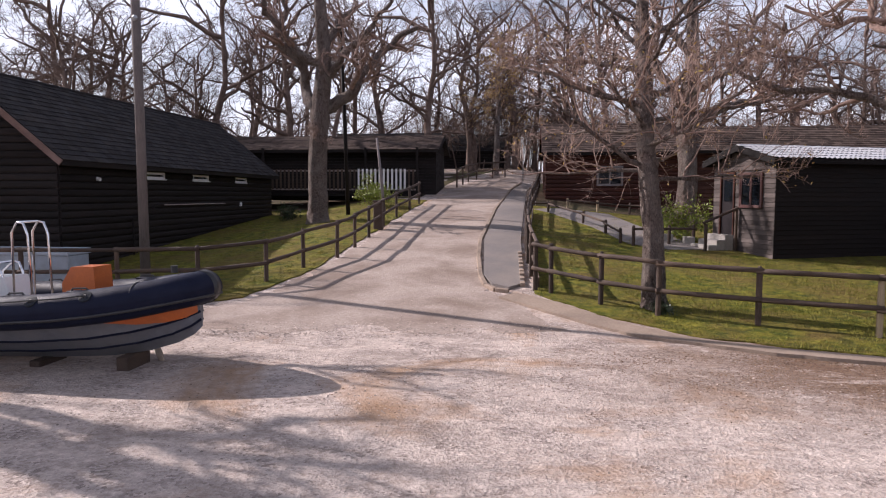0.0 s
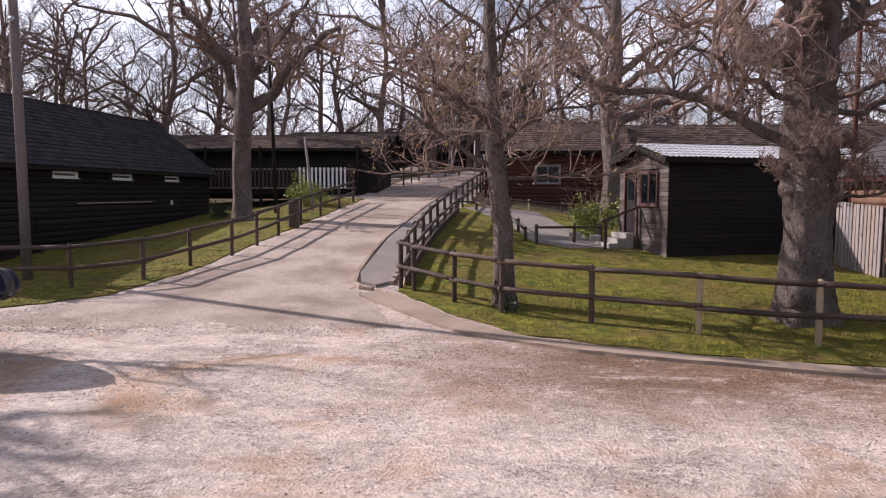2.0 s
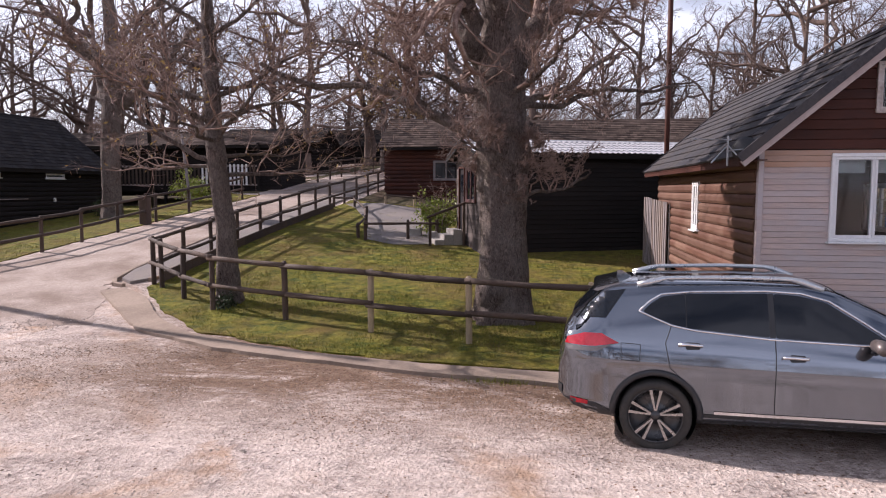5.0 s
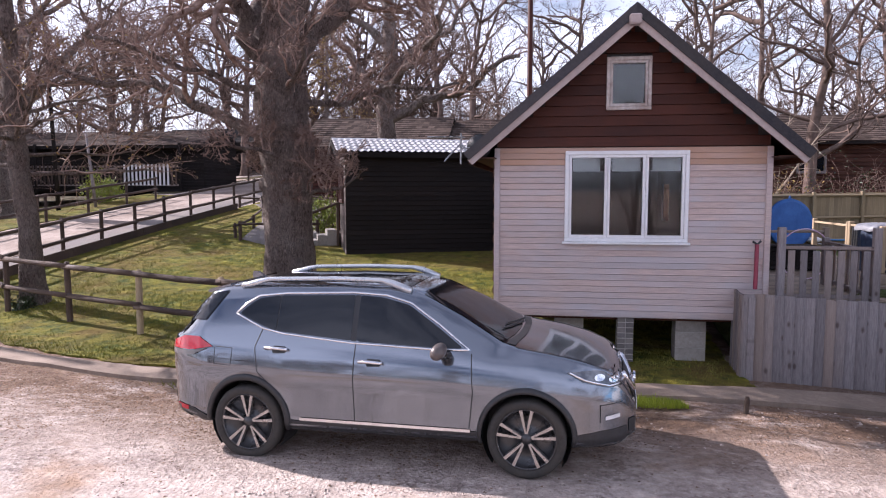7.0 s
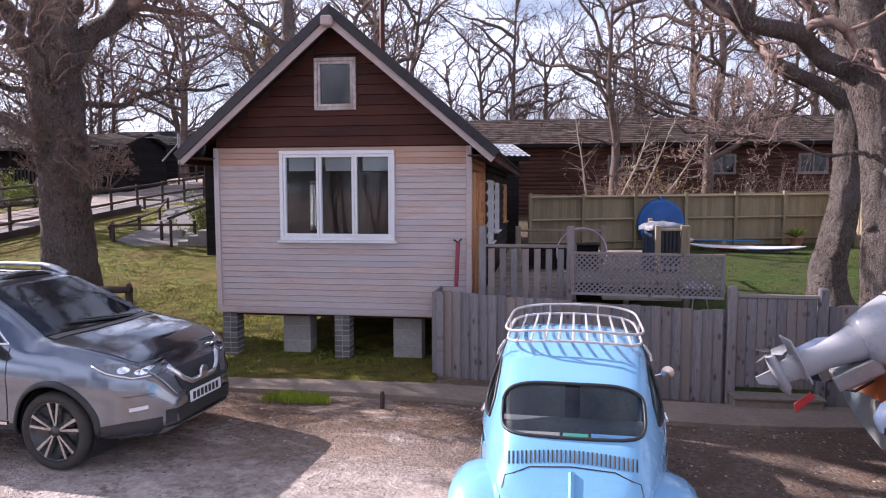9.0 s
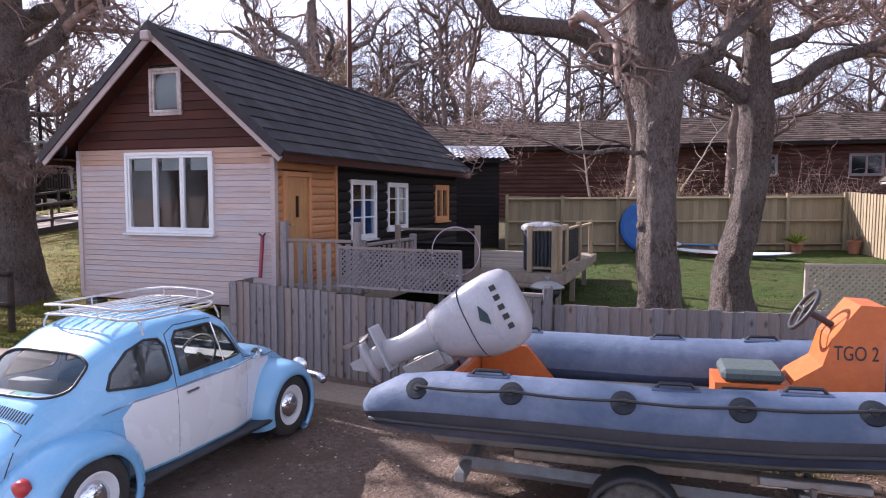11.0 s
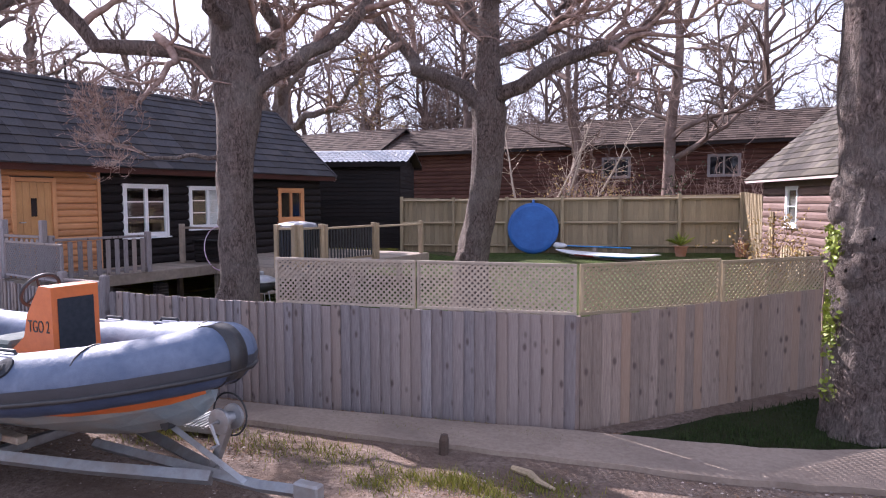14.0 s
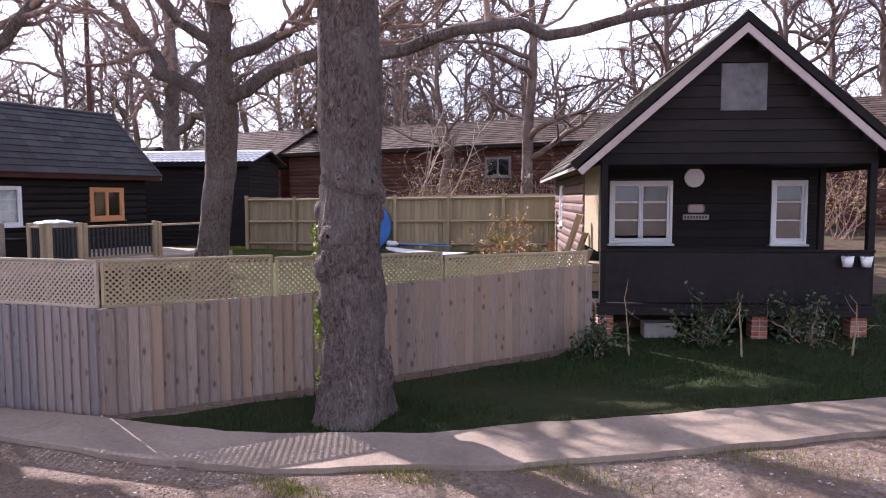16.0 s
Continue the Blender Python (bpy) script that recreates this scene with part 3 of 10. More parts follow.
def one_board(bm, a, b, lo, hi, proud, log):
    g = (hi - lo)
    if log:
        sec = [(0.02, lo), (-proud * 0.55, lo + g * 0.05), (-proud, lo + g * 0.3), (-proud, lo + g * 0.7), (-proud * 0.55, lo + g * 0.95), (0.02, hi)]
    else:
        sec = [(0.02, lo), (-proud, lo + 0.004), (-proud * 0.95, lo + g * 0.2), (-proud * 0.35, hi - 0.002), (0.02, hi)]
    prism(bm, sec, "x", a, b)


def roof_tiles(length, slope, w, l, thick, seed=0, jitter=0.004, gap=0.006):
    """Courses of tiles on a plane: x along the eave, y up the slope, z out. One joined mesh."""
    rng = random.Random(seed)
    verts, faces = [], []
    rows = max(1, round(slope / l))
    l = slope / rows
    for r in range(rows):
        x = -w * (0.5 if r % 2 else 0.0)
        while x < length:
            a, b = max(0, x + gap / 2), min(length, x + w - gap / 2)
            x += w
            if b - a < 0.02:
                continue
            y0, y1, z = r * l - 0.02, (r + 1) * l + 0.03, rng.uniform(0, jitter)
            y0 += rng.uniform(-1, 1) * jitter
            k = len(verts)
            verts += [(a, y0, z + thick), (b, y0, z + thick), (b, y1, z + 0.008), (a, y1, z + 0.008), (a, y0, z), (b, y0, z), (b, y1, z - 0.004), (a, y1, z - 0.004)]
            faces += [(k, k + 1, k + 2, k + 3), (k, k + 4, k + 5, k + 1), (k, k + 3, k + 7, k + 4), (k + 1, k + 5, k + 6, k + 2), (k + 2, k + 6, k + 7, k + 3)]
    me = bpy.data.meshes.new("tiles")
    me.from_pydata(verts, [], faces)
    return me


def ribbed_sheet(w, slope):
    """One tile-effect steel sheet: ribs down the slope, a step at every course."""
    nx, course = max(8, round(w / 0.035)), 0.35
    ys = []
    for r in range(int(slope / course) + 1):
        a = r * course
        ys += [(a, 0.028), (min(a + course - 0.004, slope), 0.0)]
    verts = []
    for y, lift in ys:
        for i in range(nx + 1):
            x = w * i / nx
            verts.append((x, y, 0.012 + lift + 0.02 * math.sin(2 * math.pi * x / 0.19)))
    k = nx + 1
    faces = [(j * k + i, j * k + i + 1, (j + 1) * k + i + 1, (j + 1) * k + i) for j in range(len(ys) - 1) for i in range(nx)]
    me = bpy.data.meshes.new("roof_sheet")
    me.from_pydata(verts, [], faces)
    return me


def slope_matrix(eave0, eave1, ridge0):
    """Local x from eave0 to eave1, y up to the ridge, z outwards."""
    e0, e1, r0 = Vector(eave0), Vector(eave1), Vector(ridge0)
    x = (e1 - e0).normalized()
    y = (r0 - e0)
    y = (y - x * y.dot(x)).normalized()
    z = x.cross(y)
    m = Matrix((x, y, z)).transposed().to_4x4()
    m.translation = e0
    return m


def slab(bm, m, length, slope, t0, t1):
    k = [bm.verts.new(m @ Vector((x, y, z))) for x in (0, length) for y in (0, slope) for z in (t0, t1)]
    for f in ((0, 1, 3, 2), (4, 6, 7, 5), (0, 4, 5, 1), (2, 3, 7, 6), (0, 2, 6, 4), (1, 5, 7, 3)):
        bm.faces.new([k[i] for i in f])


def gable_roof(parent, L, half, ez, az, y_over, tile_mat, under_mat, tile=(0.33, 0.26, 0.03), seed=0, pieces=None, ridge_mat=None):
    """Roof with its ridge along local y, from y=-y_over[0] to L+y_over[1], eaves at x=+-half and height ez, apex az, centred at x=0."""
    y0, y1 = -y_over[0], L + y_over[1]
    slope, made = math.hypot(half, az - ez), []
    for sgn in (1, -1):
        if sgn > 0:
            m = slope_matrix((half, y0, ez), (half, y1, ez), (0, y0, az))
        else:
            m = slope_matrix((-half, y1, ez), (-half, y0, ez), (0, y1, az))
        bm = bmesh.new()
        slab(bm, m, y1 - y0, slope, -0.05, -0.004)
        part("roof_deck", bm, under_mat, parent)
        if pieces == sgn:
            w, l, t = tile
            rows, cols = round(slope / l), round((y1 - y0) / w)
            l, w = slope / rows, (y1 - y0) / cols
            me = roof_tiles(w, l, w, l, t, 1, 0.0)
            me.materials.append(tile_mat)
            rng = random.Random(5)
            for r in range(rows):
                for c in range(cols):
                    link_mesh("roof_tile", me, parent, None, m @ pose(c * w, r * l, rng.uniform(0, 0.004), rng.uniform(-0.4, 0.4), 0, 0))
        elif tile == "ribbed":
            n = max(1, round((y1 - y0) / 0.95))
            me = ribbed_sheet((y1 - y0) / n + 0.03, slope)
            me.materials.append(tile_mat)
            for c in range(n):
                link_mesh("roof_sheet", me, parent, None, m @ pose(c * (y1 - y0) / n, 0, 0.004 * (c % 2)))
        else:
            me = roof_tiles(y1 - y0, slope, *tile, seed=seed + sgn)
            tagged(link_mesh("roof_tiles", me, parent, tile_mat, m), kind="stuff")
        made.append(m)
    n = max(2, int((y1 - y0) / 0.42))
    for i in range(n):
        bm = bmesh.new()
        a, b = y0 + (y1 - y0) * i / n, y0 + (y1 - y0) * (i + 1) / n + 0.02
        r = 0.085
        sec = [(r * math.cos(t) * 1.35, az - 0.045 + r * math.sin(t) + 0.004 * (i % 2)) for t in (math.pi * k / 6 for k in range(7))]
        prism(bm, sec, "y", a, b)
        part("ridge_tile", bm, ridge_mat or tile_mat, parent)
    return made


def barge(parent, half, ez, az, y, depth, width, material):
    for sgn in (1, -1):
        bm = bmesh.new()
        s = math.hypot(half, az - ez)
        nx, nz = (az - ez) / s, half / s
        a, b = Vector((sgn * half, 0, ez)), Vector((0, 0, az))
        o = Vector((-sgn * nx, 0, -nz)) * width
        prism(bm, [(p.x, p.z) for p in (a, b, b + Vector((0, 0, -width / nz)), a + o)], "y", y - depth, y)
        part("barge_board", bm, material, parent)


def window(parent, m, w, hgt, panes, frame_mat, fw=0.055, depth=0.08, bars=(), inside=True, glass=None, sill=True, name="window"):
    """A framed window standing in a wall: local x along the wall, z up, facing -y, origin at its lower left. panes: widths as shares; bars: heights as shares."""
    win = link_mesh(name, bpy.data.meshes.new(name), parent, None, m)
    bm = bmesh.new()
    for a, b, c, d in ((0, w, 0, fw), (0, w, hgt - fw, hgt), (0, fw, fw, hgt - fw), (w - fw, w, fw, hgt - fw)):
        box(bm, a, b, -0.045, depth, c, d, 0.006)
    part("window_frame", bm, frame_mat, win)
    x, total = fw, w - 2 * fw
    for i, share in enumerate(panes):
        pw = total * share
        bm = bmesh.new()
        sw = 0.042
        for a, b, c, d in ((x, x + pw, fw, fw + sw), (x, x + pw, hgt - fw - sw, hgt - fw), (x, x + sw, fw + sw, hgt - fw - sw), (x + pw - sw, x + pw, fw + sw, hgt - fw - sw)):
            box(bm, a + 0.002, b - 0.002, -0.032, 0.03, c, d, 0.005)
        for q in bars:
            zz = fw + (hgt - 2 * fw) * q
            box(bm, x + sw, x + pw - sw, -0.024, 0.02, zz - 0.012, zz + 0.012)
        part("sash", bm, frame_mat, win)
        g = part("pane", boxed(x + sw - 0.004, x + pw - sw + 0.004, -0.004, 0.002, fw + sw - 0.004, hgt - fw - sw + 0.004), glass or M_GLASS, win)
        g.visible_shadow = False
        x += pw
    if sill:
        part("sill", boxed(-0.03, w + 0.03, -0.10, 0.02, -0.035, -0.002, 0.008), frame_mat, win)
    return win


# ---------- the pale-fronted cottage ----------
def cottage_one():
    c = thing("cottage", "small cottage with pale weathered front, brown gable and dark tiled roof", "house", pose(0.905, 0, 0))
    L, hw, zb, zt, az, half, ez = 8.85, 1.895, 0.76, 3.14, 4.98, 2.28, 3.03
    k = (az - ez) / half
    wx = (-0.905, 0.815)
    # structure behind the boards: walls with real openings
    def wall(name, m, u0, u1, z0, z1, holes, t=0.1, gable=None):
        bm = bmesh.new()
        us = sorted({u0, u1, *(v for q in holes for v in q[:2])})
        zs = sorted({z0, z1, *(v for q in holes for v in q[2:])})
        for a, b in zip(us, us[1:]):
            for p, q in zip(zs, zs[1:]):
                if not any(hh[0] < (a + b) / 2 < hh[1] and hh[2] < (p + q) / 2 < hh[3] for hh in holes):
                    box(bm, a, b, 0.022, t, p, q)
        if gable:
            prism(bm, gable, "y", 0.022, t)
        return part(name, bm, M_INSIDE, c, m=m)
    I = Matrix.Identity(4)
    front_holes = [(wx[0], wx[1], 1.79, 3.09)]
    gw = (0.545 - 0.895, 0.545 - 0.895 + 0.62, 3.66, 4.40)
    gab = lambda zlo: [(-hw, zlo), (hw, zlo), (hw, ez + (half - hw) * k - 0.05), (0, az - 0.07), (-hw, ez + (half - hw) * k - 0.05)]
    wall("front_wall", I, -hw, hw, zb, zt, front_holes)
    bmg = bmesh.new()
    prism(bmg, [(-hw, zt), (hw, zt), (hw, ez + (half - hw) * k - 0.06), (0, az - 0.08), (-hw, ez + (half - hw) * k - 0.06)], "y", 0.022, 0.09)
    part("gable_wall", bmg, M_INSIDE, c)
    east = pose(hw, 0, 0, 0, 0, 90)
    east_holes = [(0.2, 1.03, 1.0, 2.78), (2.44, 3.57, 1.566, 2.707), (4.14, 5.25, 1.687, 2.684), (7.08, 8.12, 1.767, 2.684)]
    wall("side_wall", east, 0.1, L, zb, 3.1, east_holes)
    west = pose(-hw, L, 0, 0, 0, -90)
    wy0, wy1 = L - 7.0, L - 6.55
    west_holes = [(4.5, 5.05, 1.72, 2.72)]
    wall("side_wall", west, 0, L - 0.1, zb, 3.1, west_holes)
    back = pose(0, L, 0, 0, 0, 180)
    wall("back_wall", back, -hw, hw, zb, zt, [], gable=gab(zt))
    part("floor", boxed(-hw, hw, 0.1, L, zb - 0.12, zb, 0), M_BROWNWOOD, c)
    part("ceiling", boxed(-hw, hw, 0.1, L, zt - 0.1, zt - 0.06, 0), M_INSIDE, c)
    # boards, one by one
    def boards(m, u0, u1, z0, z1, pitch, proud, material, gable=None, log=False, holes=()):
        for a, b, lo, hi in board_runs(u0, u1, z0, z1, pitch, gable, holes):
            bm = bmesh.new()
            one_board(bm, a, b, lo, hi, proud, log)
            part("board", bm, material, c, m=m)
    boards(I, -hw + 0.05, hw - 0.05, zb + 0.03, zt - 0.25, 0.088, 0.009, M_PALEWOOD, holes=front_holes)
    # Top boards are tan and darker than those below.
    boards(I, -hw + 0.05, hw - 0.05, zt - 0.25, zt, 0.083, 0.009, M_TANLARCH, holes=front_holes)
    boards(I, -hw, hw, zt + 0.01, az - 0.1, 0.15, 0.03, M_BROWNWOOD, gable=(0, az - 0.08, k), holes=[gw])
    boards(east, 0.06, 1.88, zb, 3.06, 0.13, 0.025, M_ORANGEWOOD, holes=east_holes, log=True)
    boards(east, 1.95, L, zb, 3.06, 0.19, 0.055, M_BLACKWOOD, holes=east_holes, log=True)
    boards(west, 0, L - 0.06, zb, 3.06, 0.19, 0.055, M_REDWOOD, holes=west_holes, log=True)
    boards(back, -hw, hw, zb, az - 0.12, 0.19, 0.05, M_BLACKWOOD, gable=(0, az - 0.1, k), log=True)
    for x in (-hw - 0.03, hw - 0.05):
        part("corner_post", boxed(x, x + 0.08, -0.035, 0.06, zb - 0.02, zt, 0.006), M_PALEWOOD, c, "pale corner trim")
    part("corner_post", boxed(hw - 0.02, hw + 0.05, 1.88, 1.95, zb, 3.05, 0.006), M_ORANGEWOOD, c)
    part("base_beam", boxed(-hw - 0.02, hw + 0.03, -0.03, 0.1, zb - 0.07, zb + 0.03, 0.008), M_PALEWOOD, c, "weathered base beam")
    for y in (2.5, 5.0, 7.5):
        part("joist", boxed(-hw, hw, y, y + 0.1, zb - 0.27, zb - 0.12), M_BROWNWOOD, c)
    # windows and door
    window(c, pose(wx[0], 0, 1.79), 1.72, 1.30, (0.335, 0.33, 0.335), M_WHITE)
    window(c, pose(gw[0], -0.012, gw[2]), 0.62, 0.74, (1.0,), M_OLDWHITE, fw=0.05, sill=False)
    part("blind", boxed(gw[0] + 0.06, gw[0] + 0.56, 0.035, 0.045, gw[2] + 0.05, gw[2] + 0.69), M_COVERCLOTH, c, "pale drawn blind in the gable window")
    for x in (wx[0] + 0.11, wx[0] + 0.67, wx[0] + 1.23):
        part("roller_blind", boxed(x, x + 0.39, 0.07, 0.076, 2.80, 3.02), M_COVERCLOTH, c, "short pale roller blind")
    window(c, east @ pose(2.44, -0.03, 1.566), 1.13, 1.14, (0.5, 0.5), M_WHITE, bars=(0.36, 0.68))
    window(c, east @ pose(4.14, -0.03, 1.687), 1.11, 0.997, (0.5, 0.5), M_WHITE, bars=(0.36, 0.68))
    part("blind", boxed(4.73, 5.17, 0.03, 0.036, 1.79, 2.58), M_WHITE, c, "white blind drawn in one sash", m=east)
    window(c, east @ pose(7.08, -0.03, 1.767), 1.04, 0.917, (0.5, 0.5), M_ORANGEWOOD, fw=0.09)
    window(c, west @ pose(4.5, -0.03, 1.72), 0.55, 1.0, (0.5, 0.5), M_WHITE, bars=(0.33, 0.66))
    d = link_mesh("door", bpy.data.meshes.new("door"), c, None, east @ pose(0.2, 0, 1.0))
    bm = bmesh.new()
    for a, b, p, q in ((0, 0.075, 0, 1.78), (0.755, 0.83, 0, 1.78), (0.075, 0.755, 1.70, 1.78)):
        box(bm, a, b, -0.06, 0.07, p, q, 0.006)
    part("door_frame", bm, M_ORANGEWOOD, d)
    for i in range(5):
        a = 0.078 + i * 0.135
        for lo, hi in ((0, 1.05), (1.4, 1.695)) if i == 2 else ((0, 1.695),):
            part("plank", boxed(a, a + 0.132, -0.02, 0.03, lo, hi, 0.005), M_DOORWOOD, d)
    part("pane", boxed(0.35, 0.48, -0.012, 0.0, 1.05, 1.4), M_DARKGLASS, d, "small dark door pane")
    bm = bmesh.new()
    for a, b, p, q in ((0.335, 0.355, 1.04, 1.41), (0.475, 0.495, 1.04, 1.41), (0.335, 0.495, 1.035, 1.055), (0.335, 0.495, 1.395, 1.415)):
        box(bm, a, b, -0.03, -0.005, p, q)
    part("pane_trim", bm, M_DOORWOOD, d)
    part("door_handle", tube([(0.14, -0.02, 0.95), (0.14, -0.07, 0.95), (0.23, -0.07, 0.95)], 0.011, 6), M_METAL, d)
    # roof
    gable_roof(c, L, half, ez, az, (0.36, 0.3), M_TILE, M_BROWNWOOD, tile=(0.375, 0.275, 0.035), seed=2, pieces=1)
    for yb in (-0.36, L + 0.33):
        barge(c, half + 0.0, ez - 0.07, az - 0.095, yb, 0.03, 0.095, M_BARGE)
        barge(c, half + 0.06, ez + 0.02, az + 0.065, yb - 0.012, 0.05, 0.125, M_TILE)
    for sgn in (1, -1):
        part("fascia", boxed(sgn * (half - 0.02) - 0.012, sgn * (half - 0.02) + 0.012, -0.33, L + 0.3, ez - 0.13, ez - 0.01), M_BROWNWOOD, c)
        part("soffit", boxed(min(sgn * hw, sgn * half), max(sgn * hw, sgn * half), -0.33, L + 0.3, ez - 0.05, ez - 0.035), M_BROWNWOOD, c)
    bm = boxed(-0.10, 0.06, -0.50, -0.33, az - 0.24, az - 0.10, 0.02)
    part("lamp_box", bm, M_BARGE, c, "weathered floodlight box under the apex")
    return c


cottage_one()


def pier(name, x, y, w, d, z0, z1, brick, label):
    p = thing(name, label, "pier", pose(x, y, z0))
    n = max(1, round((z1 - z0) / (0.075 if brick else 0.225)))
    ch = (z1 - z0) / n
    part("mortar", boxed(-w / 2 + 0.006, w / 2 - 0.006, -d / 2 + 0.006, d / 2 - 0.006, -0.05, z1 - z0), M_MORTAR, p)
    for i in range(n):
        k = 2 if brick else 1
        for j in range(k):
            off = (w / k) * j
            part("brick" if brick else "block", boxed(-w / 2 + off + 0.005, -w / 2 + off + w / k - 0.005, -d / 2, d / 2, i * ch + 0.006, (i + 1) * ch - 0.006, 0.004), brick or M_BLOCK, p)
    return p


for x, y, b in ((-0.85, 0.14, 1), (0.9, 0.14, 1), (0.1, 0.45, 0), (1.85, 0.35, 0), (-0.8, 3.5, 1), (0.9, 3.5, 0), (2.6, 3.5, 1), (-0.8, 8.5, 1), (2.6, 8.5, 1)):
    pier("brick_pier" if b else "block_pier", x, y, 0.24 if b else 0.44, 0.24 if b else 0.3, h(x, y) - 0.02, 0.69 if y < 2 else 0.49, M_GREYBRICK if b else None,
         "dark brick pier under the cottage floor" if b else "grey concrete block pier under the cottage floor")


# ---------- plainer huts further back ----------
def hut(name, label, m, L, half_wall, zb, ez, az, over, wall_mat, roof_mat, tile, pitch=0.2, log=True, gable_mat=None, roof_half=None, seed=3, holes_front=(), holes_right=(), holes_left=(), under=None, front_mat=None):
    """A hut whose ridge runs along local y; its front gable faces -y at y=0."""
    c = thing(name, label, "hut", m)
    rh = roof_half or half_wall + 0.35
    k = (az - ez) / rh
    wt = ez + (rh - half_wall) * k - 0.05
    for side, mm, u0, u1, holes, gab in (("front_wall", Matrix.Identity(4), -half_wall, half_wall, holes_front, True), ("back_wall", pose(0, L, 0, 0, 0, 180), -half_wall, half_wall, (), True),
                                         ("side_wall", pose(half_wall, 0, 0, 0, 0, 90), 0, L, holes_right, False), ("side_wall", pose(-half_wall, L, 0, 0, 0, -90), 0, L, holes_left, False)):
        top = az - 0.08 if gab else wt
        for a, b, lo, hi in board_runs(u0, u1, zb, top, pitch, (0, az - 0.06, k) if gab else None, holes):
            bm = bmesh.new()
            one_board(bm, a, b, lo, hi, 0.05 if log else 0.02, log)
            part("board", bm, front_mat if front_mat and side == "front_wall" else wall_mat, c, m=mm)
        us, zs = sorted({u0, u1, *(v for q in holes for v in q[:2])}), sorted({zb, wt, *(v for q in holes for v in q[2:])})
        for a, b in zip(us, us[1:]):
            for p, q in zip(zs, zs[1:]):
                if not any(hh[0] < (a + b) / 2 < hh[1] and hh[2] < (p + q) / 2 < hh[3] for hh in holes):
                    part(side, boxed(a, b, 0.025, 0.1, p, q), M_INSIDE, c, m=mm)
    gable_roof(c, L, rh, ez, az, (over, over), roof_mat, under or M_BLACKWOOD, tile=tile, seed=seed)
    barge(c, rh + 0.02, ez - 0.02, az - 0.02, -over, 0.03, 0.16, gable_mat or wall_mat)
    for sgn in (1, -1):
        part("fascia", boxed(sgn * (rh - 0.02) - 0.012, sgn * (rh - 0.02) + 0.012, -over, L + over, ez - 0.14, ez - 0.01), M_BLACKWOOD, c)
    return c


# long dark hut beside the lane; ridge along y, front gable at y=4.75
hl = hut("long_hut", "long black timber hut with a dark shingle roof", pose(-28.4, 4.95, 0), 15.4, 2.75, 0.45, 3.40, 5.95, 0.3, M_BLACKWOOD, M_SLATE, (0.3, 0.24, 0.03), seed=11,
         holes_right=[(4.1, 5.4, 3.02, 3.24), (7.4, 8.7, 3.02, 3.24), (11.2, 12.4, 3.02, 3.24)], roof_half=3.1, gable_mat=M_LOGBROWN)
for y in (4.1, 7.4, 11.2):
    window(hl, pose(2.75, y, 3.02, 0, 0, 90), 1.3 if y < 11 else 1.2, 0.22, (1.0,), M_WHITE, fw=0.03, name="vent_window")
part("socket_box", boxed(2.76, 2.85, 11.6, 11.72, 2.0, 2.18, 0.01), M_WHITE, hl, "small white box")
part("lamp", tube([(2.78, 1.6, 2.95), (2.9, 1.6, 2.93)], [0.06, 0.05], 8), M_WHITE, hl)
part("conduit", tube([(2.86, 5.2, 2.15), (2.86, 10.0, 2.15)], 0.018, 6), M_BARGE, hl, "thin pale conduit")
part("hose_rail", tube([(2.9, 3.2, 0.5), (2.9, 3.2, 1.75), (2.9, 4.9, 2.2)], 0.03, 6), M_BLACKWOOD, hl)

# hut across the back with a veranda: ridge along x, gable towards the lane
hv = hut("veranda_hut", "low black hut with veranda and faded shingle roof", pose(-17.95, 25.7, 0, 0, 0, 90), 16.0, 1.9, 2.2, 4.85, 5.75, 0.25, M_BLACKWOOD, M_SHINGLE, (0.32, 0.26, 0.03), pitch=0.16, log=False, seed=13, roof_half=2.75)
shed = hut("shed", "narrow black boarded shed with a pale ribbed sheet roof", pose(-6.52, 10.55, 0, 0, 0, -68), 9.7, 1.4, 0.5, 3.62, 4.1, 0.28, M_BLACKWOOD, M_TIN, "ribbed", pitch=0.14, log=False, seed=17, roof_half=1.66,
           holes_front=[(-1.05, -0.35, 1.27, 3.28), (-0.1, 0.9, 2.15, 3.25)], front_mat=M_GREYBOARD)
hb = hut("back_hut", "long brown timber hut with a mossy tiled roof", pose(-12.2, 26.0, 0, 0, 0, -90), 7.0, 2.6, 1.5, 4.66, 6.32, 0.25, M_BROWNWOOD, M_SHINGLE, (0.33, 0.28, 0.035), seed=19, roof_half=3.2)
hr = hut("far_hut", "long red-brown timber hut with an old tiled roof", pose(-5.0, 26.5, 0, 0, 0, -90), 30.8, 2.6, 1.2, 4.75, 6.2, 0.25, M_DULLRED, M_SHINGLE, (0.33, 0.28, 0.035), seed=23, roof_half=3.3)
hq = hut("rear_hut", "black hut standing behind the veranda hut", pose(-19.3, 36, 0, 0, 0, 90), 7.0, 2.0, 3.3, 5.7, 6.8, 0.25, M_BLACKWOOD, M_SLATE, (0.33, 0.28, 0.035), seed=41)
hk = hut("end_hut", "black hut at the top of the lane", pose(-14.5, 47, 0, 0, 0, 90), 10.0, 2.5, 3.4, 6.1, 7.6, 0.3, M_BLACKWOOD, M_SLATE, (0.33, 0.28, 0.035), seed=29)


